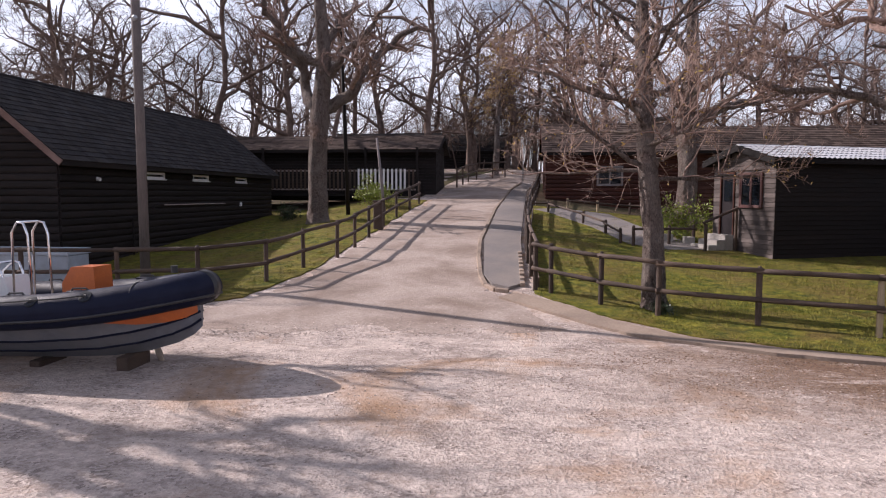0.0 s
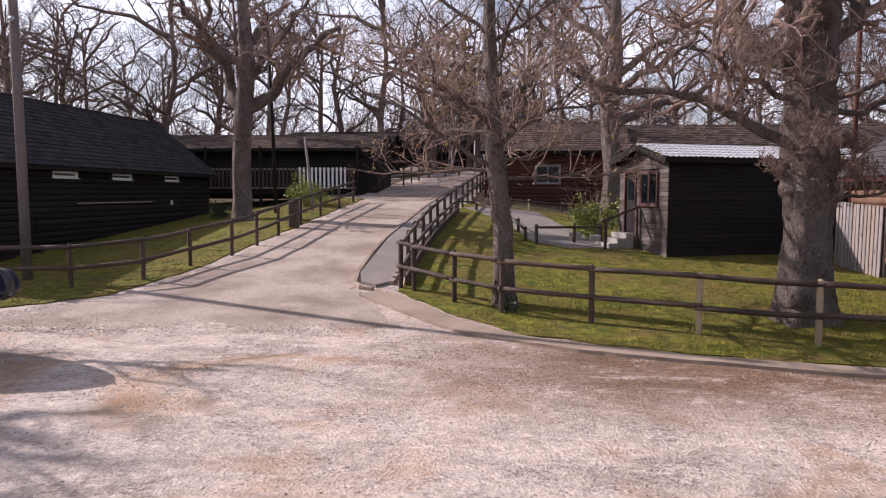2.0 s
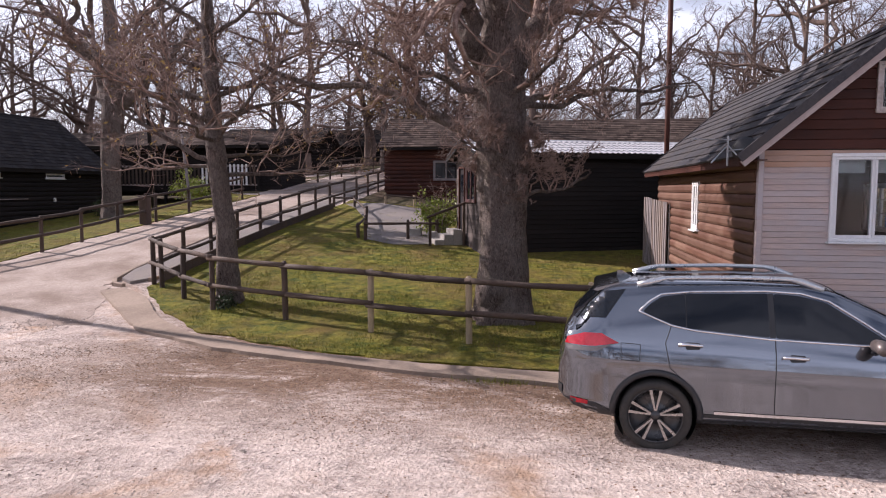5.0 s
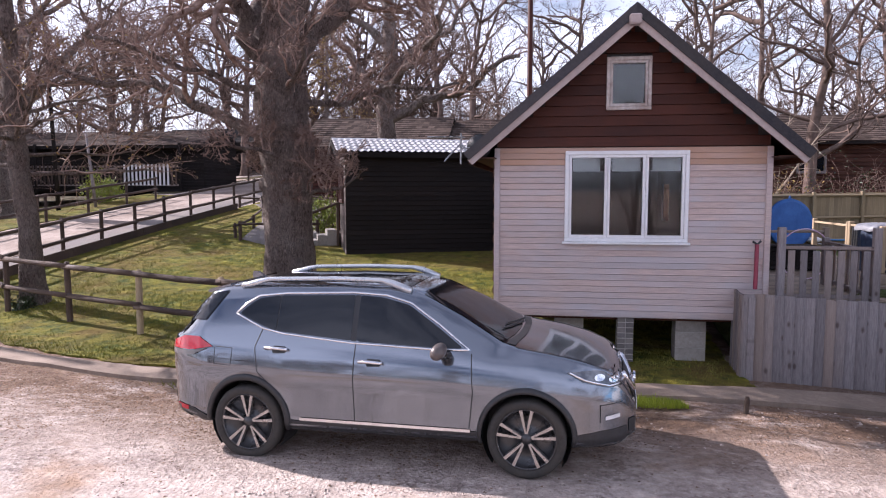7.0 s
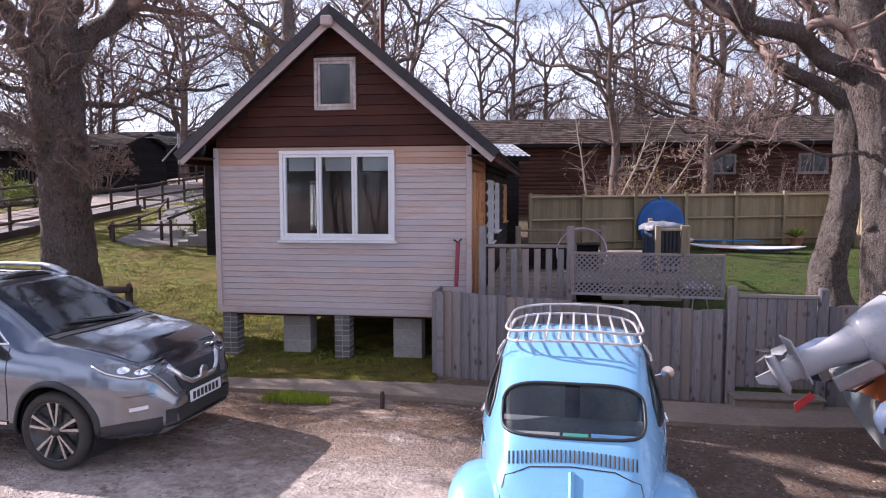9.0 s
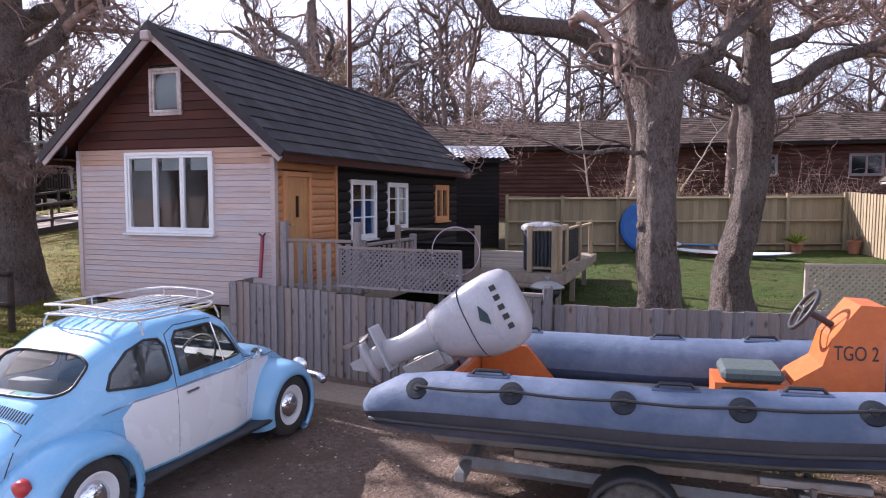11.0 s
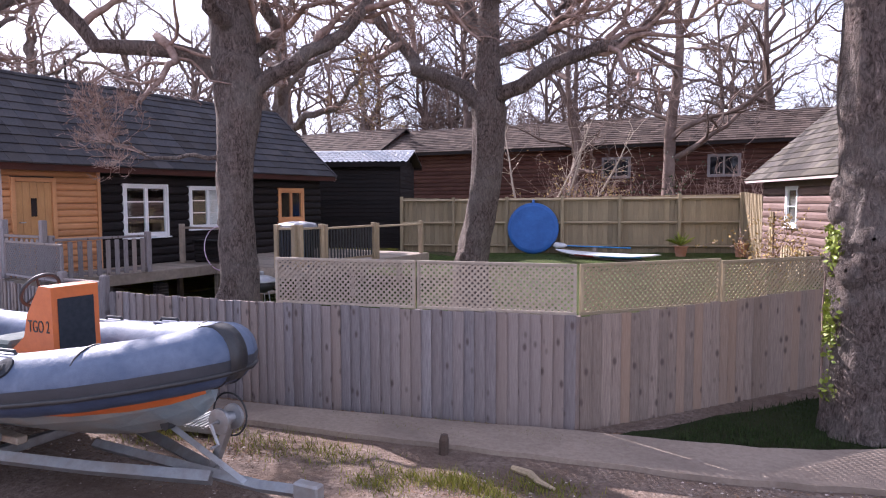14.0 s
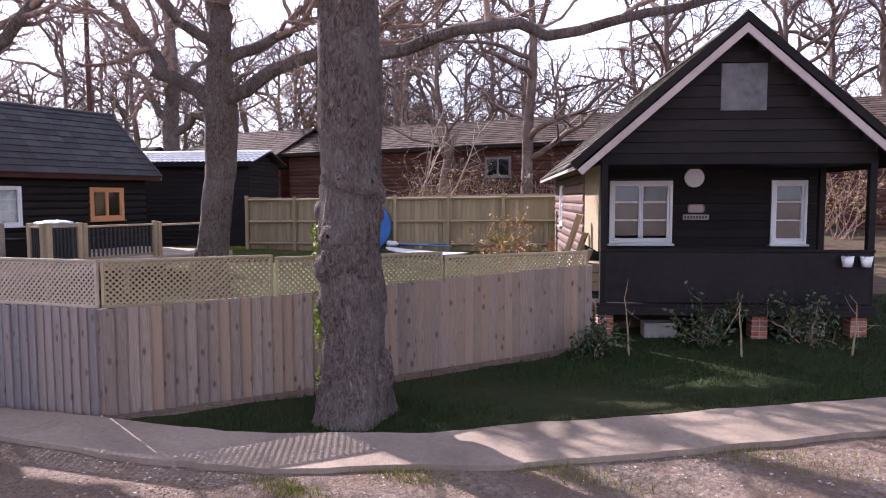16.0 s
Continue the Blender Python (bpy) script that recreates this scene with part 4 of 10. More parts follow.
# ---------- the black cottage ----------
def cottage_two():
    ang = 24.5
    base = pose(17.59, 5.49, 0, 0, 0, ang)
    W = 3.92
    m = base @ pose(W / 2, 0, 0)
    c = thing("black_cottage", "black timber cottage with a deep veranda and white windows", "house", m)
    hw, L, zf, ez, az, half = W / 2, 7.95, 0.78, 2.84, 4.9, W / 2 + 0.42
    k = (az - ez) / half
    D = 1.89
    holes = [(-hw + 0.42, -hw + 1.50, 1.56, 2.66), (-hw + 3.16, -hw + 3.76, 1.56, 2.66)]
    inner = pose(0, D, 0)
    for a, b, lo, hi in board_runs(-hw, hw, zf, 3.0, 0.15, None, holes):
        bq = bmesh.new()
        one_board(bq, a, b, lo, hi, 0.02, False)
        part("board", bq, M_BLACKWOOD, c, m=inner)
    bm = bmesh.new()
    us, zs = sorted({-hw, hw, *(v for q in holes for v in q[:2])}), (zf, 1.56, 2.66, 3.0)
    for a, b in zip(us, us[1:]):
        for p, q in zip(zs, zs[1:]):
            if not any(hh[0] < (a + b) / 2 < hh[1] and hh[2] < (p + q) / 2 < hh[3] for hh in holes):
                box(bm, a, b, 0.025, 0.1, p, q)
    part("front_wall", bm, M_INSIDE, c, m=inner)
    for a, b, lo, hi in board_runs(-hw, hw, 2.85, az - 0.1, 0.16, (0, az - 0.06, k), [(-0.27, 0.38, 3.62, 4.3)]):
        bq = bmesh.new()
        one_board(bq, a, b, lo, hi, 0.02, False)
        part("gable_board", bq, M_BLACKWOOD, c)
    bm = bmesh.new()
    prism(bm, [(-hw, 2.85), (hw, 2.85), (hw, ez + (half - hw) * k - 0.06), (0, az - 0.08), (-hw, ez + (half - hw) * k - 0.06)], "y", 0.022, 0.08)
    part("gable_wall", bm, M_INSIDE, c)
    part("gable_panel", boxed(-0.27, 0.38, -0.03, 0.03, 3.62, 4.3, 0.008), mat("scuffed_panel", (0.05, 0.046, 0.05), (0.12, 0.112, 0.115), (0.20, 0.19, 0.19), 6, 1.8, 0.7, bump=0.2), c, "scuffed board over the gable opening")
    for sgn, mm in ((1, pose(hw, D, 0, 0, 0, 90)), (-1, pose(-hw, L, 0, 0, 0, -90))):
        side_holes = [] if sgn > 0 else [(L - 6.58, L - 5.91, 1.71, 2.66)]
        for a, b, lo, hi in board_runs(0, L - D, zf, 3.0, 0.19, None, side_holes):
            bm = bmesh.new()
            one_board(bm, a, b, lo, hi, 0.05, True)
            part("board", bm, M_BLACKWOOD if sgn > 0 else M_LOGBROWN, c, m=mm)
        for q in side_holes:
            window(c, mm @ pose(q[0], -0.01, q[2]), q[1] - q[0], q[3] - q[2], (1.0,), M_WHITE, bars=(0.5,))
        part("side_wall", boxed(0, L - D, 0.025, 0.1, zf, 3.0), M_INSIDE, c, m=mm)
    for a, b, lo, hi in board_runs(-hw, hw, zf, az - 0.1, 0.19, (0, az - 0.08, k)):
        bm = bmesh.new()
        one_board(bm, a, b, lo, hi, 0.05, True)
        part("board", bm, M_BLACKWOOD, c, m=pose(0, L, 0, 0, 0, 180))
    part("back_wall", boxed(-hw, hw, 0.025, 0.1, zf, 3.0), M_INSIDE, c, m=pose(0, L, 0, 0, 0, 180))
    # pale sheet on the side of the veranda
    part("side_sheet", boxed(-hw - 0.02, -hw + 0.02, 0.1, D - 0.1, 1.55, 2.85), M_NEWFENCE, c, "raw plywood sheet closing the veranda side")
    for i in range(12):
        part("deck_board", boxed(-hw - 0.05, hw + 0.05, -0.02 + i * 0.152, 0.125 + i * 0.152, zf - 0.05, zf, 0.004), M_BLACKWOOD, c)
    part("deck_beam", boxed(-hw - 0.05, hw + 0.05, -0.06, 0.06, zf - 0.17, zf - 0.05, 0.006), M_BLACKWOOD, c)
    part("ceiling", boxed(-hw, hw, 0.1, D, 2.86, 2.9), M_BLACKWOOD, c)
    part("house_floor", boxed(-hw, hw, D, L, zf - 0.1, zf), M_BLACKWOOD, c)
    part("house_ceiling", boxed(-hw, hw, D, L, 2.95, 3.0), M_INSIDE, c)
    part("balustrade_panel", boxed(-hw + 0.06, hw - 0.06, -0.035, -0.005, zf + 0.02, 1.56, 0.004), M_FENCEDARK, c, "solid dark veranda panel")
    part("top_rail", boxed(-hw, hw, -0.055, 0.02, 1.56, 1.60, 0.006), M_BLACKWOOD, c)
    for x in (-hw, hw - 0.1, ):
        part("post", boxed(x, x + 0.1, -0.02, 0.08, zf, 2.87, 0.006), M_BLACKWOOD, c)
    part("post", boxed(hw - 0.1, hw, D - 0.35, D - 0.25, zf, 2.87, 0.006), M_BLACKWOOD, c)
    window(c, inner @ pose(holes[0][0], -0.01, 1.56), 1.08, 1.10, (0.5, 0.5), M_WHITE, bars=(0.36, 0.68))
    window(c, inner @ pose(holes[1][0], -0.01, 1.56), 0.60, 1.10, (1.0,), M_WHITE, bars=(0.36, 0.68))
    bm = bmesh.new()
    tube_rings(bm, [(-0.10, D - 0.03, 2.71), (-0.10, D - 0.06, 2.71)], [0.17, 0.165], 24)
    part("dish", bm, M_WHITE, c, "round white wall plate")
    part("name_board", boxed(-0.28, 0.16, D - 0.05, D - 0.025, 1.98, 2.07, 0.004), M_BARGE, c, "small pale name board")
    for i in range(8):
        part("mark", boxed(-0.26 + i * 0.05, -0.225 + i * 0.05, D - 0.054, D - 0.051, 2.0, 2.05), M_BLACK, c)
    for x in (hw - 0.42, hw - 0.16):
        bm = bmesh.new()
        tube_rings(bm, [(x, -0.12, 1.36), (x, -0.12, 1.50), (x, -0.12, 1.515), (x, -0.12, 1.48)], [0.062, 0.085, 0.09, 0.07], 14)
        part("hanging_pot", bm, M_WHITE, c, "small white pot hooked on the rail", smooth=True)
    part("sign", boxed(-0.2, 0.08, D - 0.045, D - 0.025, 2.1, 2.25, 0.03), M_BARGE, c, "grey cut-out plaque")
    gable_roof(c, L, half, ez, az, (0.25, 0.25), M_MOSSY, M_BLACKWOOD, tile=(0.3, 0.24, 0.03), seed=31)
    barge(c, half - 0.04, ez - 0.07, az - 0.085, -0.256, 0.03, 0.10, M_BARGE)
    barge(c, half + 0.07, ez + 0.03, az + 0.085, -0.252, 0.04, 0.11, M_BLACKWOOD)
    barge(c, half + 0.02, ez - 0.02, az - 0.02, L + 0.28, 0.03, 0.105, M_BARGE)
    part("eave_trim", boxed(-half - 0.01, -half + 0.02, -0.25, L + 0.2, ez - 0.07, ez - 0.02), M_BARGE, c, "pale eave edge")
    for x in (-hw + 0.1, 0.4, hw - 0.15):
        p = base @ Vector((hw + x, 0.15, 0))
        pier("brick_pier", p.x, p.y, 0.24, 0.24, h(p.x, p.y) - 0.02, zf - 0.17, M_BRICK, "red brick pier under the veranda").rotation_euler.z = radians(ang)
    for x in (-hw + 0.95, 1.15):
        p = base @ Vector((hw + x, 0.3, 0))
        pier("block_pier", p.x, p.y, 0.5, 0.3, h(p.x, p.y) - 0.02, h(p.x, p.y) + 0.25, None, "low concrete block under the veranda").rotation_euler.z = radians(ang)
    return c


cottage_two()

# ---------- trees ----------


class Wood:
    """Collects tubes for one mesh."""
    def __init__(self):
        self.v, self.f, self.n = [], [], 0

    def tube(self, pts, rad, sides):
        pts = np.asarray(pts, float)
        d = np.gradient(pts, axis=0)
        d /= np.linalg.norm(d, axis=1)[:, None] + 1e-9
        ref = np.array([0.31, 0.77, 0.55]) if abs(d[0][2]) > 0.6 else np.array([0, 0, 1.0])
        s = np.cross(d, ref)
        s /= np.linalg.norm(s, axis=1)[:, None] + 1e-9
        u = np.cross(s, d)
        if sides == 1:
            w = np.asarray(rad)[:, None]
            u = (u + s) * 0.7
            base, n = self.n, len(pts)
            self.v.append(np.stack([pts - u * w, pts + u * w], 1).reshape(-1, 3))
            i = np.arange(n - 1)
            self.f.append(np.stack([base + 2 * i, base + 2 * i + 1, base + 2 * i + 3, base + 2 * i + 2], -1))
            self.n += 2 * n
            return
        a = 2 * np.pi * np.arange(sides) / sides
        ring = pts[:, None] + (s[:, None] * np.cos(a)[None, :, None] + u[:, None] * np.sin(a)[None, :, None]) * np.asarray(rad)[:, None, None]
        n = len(pts)
        base = self.n
        self.v.append(ring.reshape(-1, 3))
        i, k = np.meshgrid(np.arange(n - 1), np.arange(sides), indexing="ij")
        k2 = (k + 1) % sides
        self.f.append(np.stack([base + i * sides + k, base + i * sides + k2, base + (i + 1) * sides + k2, base + (i + 1) * sides + k], -1).reshape(-1, 4))
        self.n += n * sides

    def mesh(self, name):
        v, f = np.concatenate(self.v), np.concatenate(self.f)
        me = bpy.data.meshes.new(name)
        me.vertices.add(len(v))
        me.vertices.foreach_set("co", v.ravel())
        me.loops.add(f.size)
        me.loops.foreach_set("vertex_index", f.ravel().astype(np.int32))
        me.polygons.add(len(f))
        me.polygons.foreach_set("loop_start", np.arange(0, f.size, 4, dtype=np.int32))
        me.polygons.foreach_set("loop_total", np.full(len(f), 4, dtype=np.int32))
        me.update(calc_edges=True)
        me.shade_smooth()
        return me


def wander(rng, p, d, length, steps, crook, lift, hold=0.0):
    """A crooked line from p along d; hold draws it back to its first heading."""
    pts, p, d = [np.array(p, float)], np.array(p, float), np.array(d, float)
    d0 = d.copy()
    for _ in range(steps):
        d0 = d0 + np.array([0, 0, lift])
        d = d * (1 - hold) + d0 * hold + rng.normal(0, crook, 3) * (1, 1, 0.6 if hold else 1) + np.array([0, 0, lift])
        d /= np.linalg.norm(d)
        p = p + d * length / steps
        pts.append(p)
    return np.array(pts)


def branch(rng, thick, thin, p, d, length, r, level, spec, bend=0.0):
    """Adds a branch and what grows from it. spec: per level (children, length share, crook, lift, sides, steps)."""
    kids, share, crook, lift, sides, steps = spec[level]
    pts = wander(rng, p, d, length, steps, crook, lift if level else bend, 0.0 if level else 0.45)
    end = 0.35 if level + 1 < len(spec) else 0.25
    rad = np.maximum(r * np.linspace(1, end, len(pts)), 0.004 if len(spec) > 4 or thick is not thin and spec[0][0] == 9 else 0.009)
    if level >= 1 and len(spec) > 4 and pts[0][2] > 6.5:
        kids = max(3, int(kids * 0.55))
    (thick if level == 0 else thin).tube(pts, rad, sides)
    if level + 1 >= len(spec):
        return
    for _ in range(kids):
        t = rng.uniform(0.22, 1.0)
        i = min(int(t * steps), steps - 1)
        q = pts[i] + (pts[i + 1] - pts[i]) * (t * steps - i)
        ahead = pts[i + 1] - pts[i]
        ahead /= np.linalg.norm(ahead)
        out = np.cross(ahead, rng.normal(0, 1, 3))
        out /= np.linalg.norm(out) + 1e-9
        ang = rng.uniform(0.55, 1.15)
        nd = ahead * math.cos(ang) + out * math.sin(ang)
        nd[2] += (0.75 if level == 0 else 0.35) if q[2] < 5.0 else 0.1
        rr = np.interp(t, np.linspace(0, 1, len(rad)), rad) * rng.uniform(0.42, 0.62)
        branch(rng, thick, thin, q, nd, length * share * rng.uniform(0.65, 1.25) * (1.15 - 0.5 * t), rr, level + 1, spec)


BROAD = [(9, 0.44, 0.33, 0.0, 9, 17), (8, 0.5, 0.36, 0.05, 6, 8), (6, 0.5, 0.34, 0.04, 4, 5), (4, 0.5, 0.28, 0.03, 1, 2), (0, 0, 0.25, 0, 1, 2)]
MID = [(6, 0.55, 0.3, 0.03, 4, 8), (5, 0.5, 0.36, 0.05, 3, 5), (5, 0.5, 0.3, 0.03, 1, 2), (0, 0, 0.2, 0, 1, 1)]


def tree_meshes(seed, trunk, limbs, spec, flare=1.35, knots=0, sides=44, rings=96, knot_top=99.0):
    """Trunk: list of (x, y, z, radius); limbs: (height, azimuth, elevation, length, radius). Gives the trunk, the limbs, the crown and the knots."""
    rng = np.random.default_rng(seed)
    body, arms, crown, burrs = Wood(), [], Wood(), []
    tz = np.array(trunk, float)
    zs = np.linspace(tz[0][2], tz[-1][2], rings)
    line = np.stack([np.interp(zs, tz[:, 2], tz[:, k]) for k in range(2)] + [zs], 1)
    coarse = min(rings, 64)
    back = np.linspace(0, coarse - 1, rings)
    wob = np.interp(back, np.arange(coarse), np.convolve(rng.normal(0, 1, coarse), np.hanning(7) / 3.5, "same"))
    rad = np.interp(zs, tz[:, 2], tz[:, 3]) * (1 + 0.045 * wob)
    rad *= 1 + (flare - 1) * np.exp(-(zs - zs[0]) / 0.28)
    sway = np.cumsum(rng.normal(0, 0.006, (coarse, 2)), 0)
    line[:, 0] += np.interp(back, np.arange(coarse), sway[:, 0])
    line[:, 1] += np.interp(back, np.arange(coarse), sway[:, 1])
    body.tube(line, rad, sides)
    # furrowed, lumpy surface with root flanks at the foot
    v = body.v[0].reshape(rings, sides, 3)
    for i in range(rings):
        foot = math.exp(-(zs[i] - zs[0]) / 0.35)
        for k in range(sides):
            a = 2 * math.pi * k / sides
            c = noise.noise((math.cos(a) * 1.1, math.sin(a) * 1.1, zs[i] * 0.9 + seed)) * 0.13 + noise.noise((math.cos(a) * 4, math.sin(a) * 4, zs[i] * 1.6 + seed)) * 0.11 + noise.noise((math.cos(a) * 9, math.sin(a) * 9, zs[i] * 3.4 + seed)) * 0.06
            c += foot * 0.28 * max(0, math.sin(4 * a + seed)) ** 2
            v[i, k, :2] += (v[i, k, :2] - line[i, :2]) * c
    for hgt, az, el, length, r, *bend in limbs:
        p = [np.interp(hgt, zs, line[:, k]) for k in range(3)]
        az, el = radians(az), radians(el)
        d = (math.cos(az) * math.cos(el), math.sin(az) * math.cos(el), math.sin(el))
        arm = Wood()
        branch(rng, arm, crown, p, d, length, r, 0, spec, bend[0] if bend else 0.0)
        arms.append(arm)
    for _ in range(knots):
        z = rng.uniform(zs[0] + 0.5, min(zs[-1] - 0.3, knot_top))
        a = rng.uniform(0, 2 * math.pi)
        r = np.interp(z, zs, rad)
        o = np.array([np.interp(z, zs, line[:, k]) for k in range(3)])
        d = np.array([math.cos(a), math.sin(a), 0.15])
        b = r * rng.uniform(0.2, 0.4)
        w = Wood()
        w.tube([o + d * r * 0.6, o + d * (r * 0.93), o + d * (r + b * 0.3), o + d * (r + b * 0.5), o + d * (r + b * 0.55)], [b * 1.7, b * 1.4, b * 1.0, b * 0.6, b * 0.15], 9)
        burrs.append(w)
    return body, arms, crown, burrs


def leaf_cloud(spots, size, seed, name, flat=0.4):
    """Many small leaves, one mesh: each a bent pair of triangles."""
    rng = np.random.default_rng(seed)
    n = len(spots)
    a, b = rng.normal(0, 1, (n, 3)), rng.normal(0, 1, (n, 3))
    a /= np.linalg.norm(a, axis=1)[:, None]
    b -= a * (a * b).sum(1)[:, None]
    b /= np.linalg.norm(b, axis=1)[:, None]
    s = size * rng.uniform(0.6, 1.3, n)[:, None]
    spots = np.asarray(spots)
    v = np.stack([spots - a * s, spots + b * s * flat, spots + a * s, spots - b * s * flat], 1).reshape(-1, 3)
    me = bpy.data.meshes.new(name)
    me.from_pydata(v.tolist(), [], [(4 * i, 4 * i + 1, 4 * i + 2, 4 * i + 3) for i in range(n)])
    return me


def oak(name, label, x, y, seed, trunk, limbs, spec, leaves=0, group="", flare=1.35, knots=6, z=None, knot_top=99.0):
    t = thing(name, label, "tree", pose(x, y, h(x, y) - 0.05 if z is None else z), group)
    body, arms, thin, burrs = tree_meshes(seed, trunk, limbs, spec, flare, knots, knot_top=knot_top)
    link_mesh("trunk", body.mesh("trunk"), t, M_BARK)
    for w in arms:
        link_mesh("limb", w.mesh("limb"), t, M_BARK)
    for w in burrs:
        link_mesh("knot", w.mesh("knot"), t, M_BARK)
    if thin.n:
        tw = tagged(link_mesh("crown", thin.mesh("crown"), t, M_TWIG), kind="stuff")
        if leaves:
            rng = np.random.default_rng(seed + 1)
            allv = np.concatenate(thin.v)
            pick = allv[rng.integers(0, len(allv), leaves)]
            lm = leaf_cloud(pick + rng.normal(0, 0.05, pick.shape), 0.042 if leaves < 2000 else 0.06, seed, "dry_leaves")
            tagged(link_mesh("dry_leaves", lm, t, M_BROWNLEAF), "withered ochre leaves", kind="stuff")
    return t


oak("oak_tree", "old oak with thick gnarled trunk and bare spreading limbs", -4.9, 1.95, 101, [(0, 0, -0.1, 0.50), (0, 0, 1.8, 0.42), (-0.05, 0.0, 3.2, 0.47), (-0.1, 0, 4.6, 0.42), (0.1, 0, 7.5, 0.30)],
    [(3.3, 190, 34, 5.2, 0.115, -0.02), (4.2, 205, 18, 3.4, 0.07), (2.35, 300, 12, 0.9, 0.022), (2.55, 185, 20, 1.0, 0.022), (2.75, 15, 15, 1.1, 0.024), (3.0, 240, 10, 1.2, 0.026), (3.15, 330, 15, 1.1, 0.024), (4.0, 300, 22, 3.2, 0.06), (3.9, 20, 22, 3.5, 0.07), (4.3, 15, 52, 6.0, 0.24), (4.3, 215, 40, 5.5, 0.2), (4.8, 120, 35, 5.5, 0.2), (5.2, 330, 40, 5, 0.18), (5.8, 60, 50, 5, 0.2), (6.4, 170, 45, 4.5, 0.18), (7.3, 280, 60, 4, 0.18), (7.4, 90, 70, 4, 0.2), (2.7, 260, 8, 2.2, 0.05), (2.2, 340, 15, 2.0, 0.045)], BROAD, flare=1.45, knots=12)
oak("slim_oak", "slim bare oak with some withered leaves beside the fence", -10.65, 2.5, 102, [(0, 0, -0.1, 0.235), (-0.03, 0, 1.6, 0.2), (-0.2, 0, 3.4, 0.18), (-0.35, 0.1, 6, 0.13), (-0.3, 0.1, 8, 0.06)],
    [(2.7, 10, 10, 2.8, 0.05), (2.9, 150, 4, 2.8, 0.045), (3.1, 50, 4, 2.8, 0.045), (3.4, 280, 6, 2.8, 0.05), (3.7, 130, 8, 3, 0.05), (3.9, 350, 8, 3, 0.05), (4.2, 220, 10, 3, 0.05), (4.5, 60, 12, 3, 0.05), (4.9, 180, 14, 3, 0.05), (3.0, 200, 15, 3.2, 0.06), (3.3, 320, 20, 2.8, 0.05), (3.5, 90, 15, 2.8, 0.05), (3.8, 250, 25, 3, 0.06), (4.1, 170, 20, 3.2, 0.06), (4.3, 30, 25, 3, 0.06), (4.7, 120, 30, 3, 0.05), (5.0, 290, 30, 3, 0.05), (5.5, 0, 35, 2.8, 0.05), (5.6, 200, 35, 3, 0.05), (6.4, 80, 45, 2.5, 0.05), (7, 240, 50, 2, 0.05)],
    [(9, 0.55, 0.2, 0.0, 5, 8), (6, 0.5, 0.24, 0.0, 4, 6), (5, 0.5, 0.22, 0.0, 1, 2), (0, 0, 0.2, 0, 1, 2)], leaves=1100, knots=4)
oak("lane_oak", "tall bare oak beside the lane fence", -21.55, 14.7, 103, [(0, 0, -0.1, 0.40), (0, 0, 2, 0.35), (0.1, 0, 4.2, 0.36), (0.3, 0, 6.2, 0.3), (0.2, 0, 9, 0.2)],
    [(4.4, 12, 50, 6.0, 0.27, -0.01), (4.5, 168, 48, 6, 0.25, -0.01), (5.6, 330, 35, 5, 0.18), (6.2, 210, 40, 5, 0.18), (7, 80, 50, 4.5, 0.18), (8.4, 10, 60, 4, 0.16), (8.6, 190, 60, 4, 0.16), (3.2, 280, 10, 1.8, 0.04)], BROAD, knots=5)
oak("shed_oak", "bare oak rising behind the shed", -6.65, 17.6, 104, [(0, 0, -0.1, 0.42), (0.1, 0, 2.5, 0.36), (-0.1, 0, 4.5, 0.36), (0.15, 0, 6.5, 0.3), (0.1, 0, 9.5, 0.18)],
    [(4.2, 10, 18, 6.5, 0.22), (4.8, 175, 35, 5.5, 0.2), (5.5, 320, 30, 5, 0.18), (6.2, 30, 40, 5, 0.18), (7, 200, 45, 4.5, 0.18), (8.5, 100, 60, 4, 0.15), (9, 300, 60, 4, 0.15)], BROAD, knots=5)
oak("yard_oak", "gnarled oak growing beside the deck inside the fence", 8.38, 0.25, 105, [(0, 0, -0.1, 0.34), (0.0, 0, 1.3, 0.265), (-0.05, 0, 2.6, 0.25), (-0.08, 0.1, 3.4, 0.26), (-0.12, 0.15, 4.1, 0.34), (-0.25, 0.2, 4.9, 0.31), (-0.5, 0.3, 6.2, 0.2), (-0.7, 0.3, 8, 0.12)],
    [(4.1, 200, 28, 6.0, 0.145), (3.95, 28, 34, 5.5, 0.125), (4.2, 150, 45, 4.5, 0.13), (4.9, 300, 40, 4.2, 0.12), (5.0, 60, 45, 4, 0.12), (5.6, 230, 50, 4, 0.12), (6.6, 120, 60, 3.5, 0.12), (3.1, 205, 14, 3.2, 0.034)], BROAD, knots=8)
oak("yard_oak", "pale forked oak in the middle of the yard", 9.65, 5.2, 106, [(0, 0, -0.1, 0.38), (-0.06, 0, 0.9, 0.33), (0.16, 0, 1.9, 0.29), (0.30, 0.03, 3.0, 0.29), (0.28, 0.05, 3.9, 0.32), (0.25, 0.1, 5, 0.22), (0.3, 0.1, 8, 0.12)],
    [(4.0, 195, 38, 6, 0.17), (4.1, 22, 33, 6, 0.16), (4.6, 160, 50, 4.5, 0.14), (4.9, 40, 45, 4.5, 0.13), (5.2, 280, 40, 4, 0.12), (6, 350, 50, 4, 0.12), (7, 200, 55, 3.5, 0.12)], BROAD, knots=8)
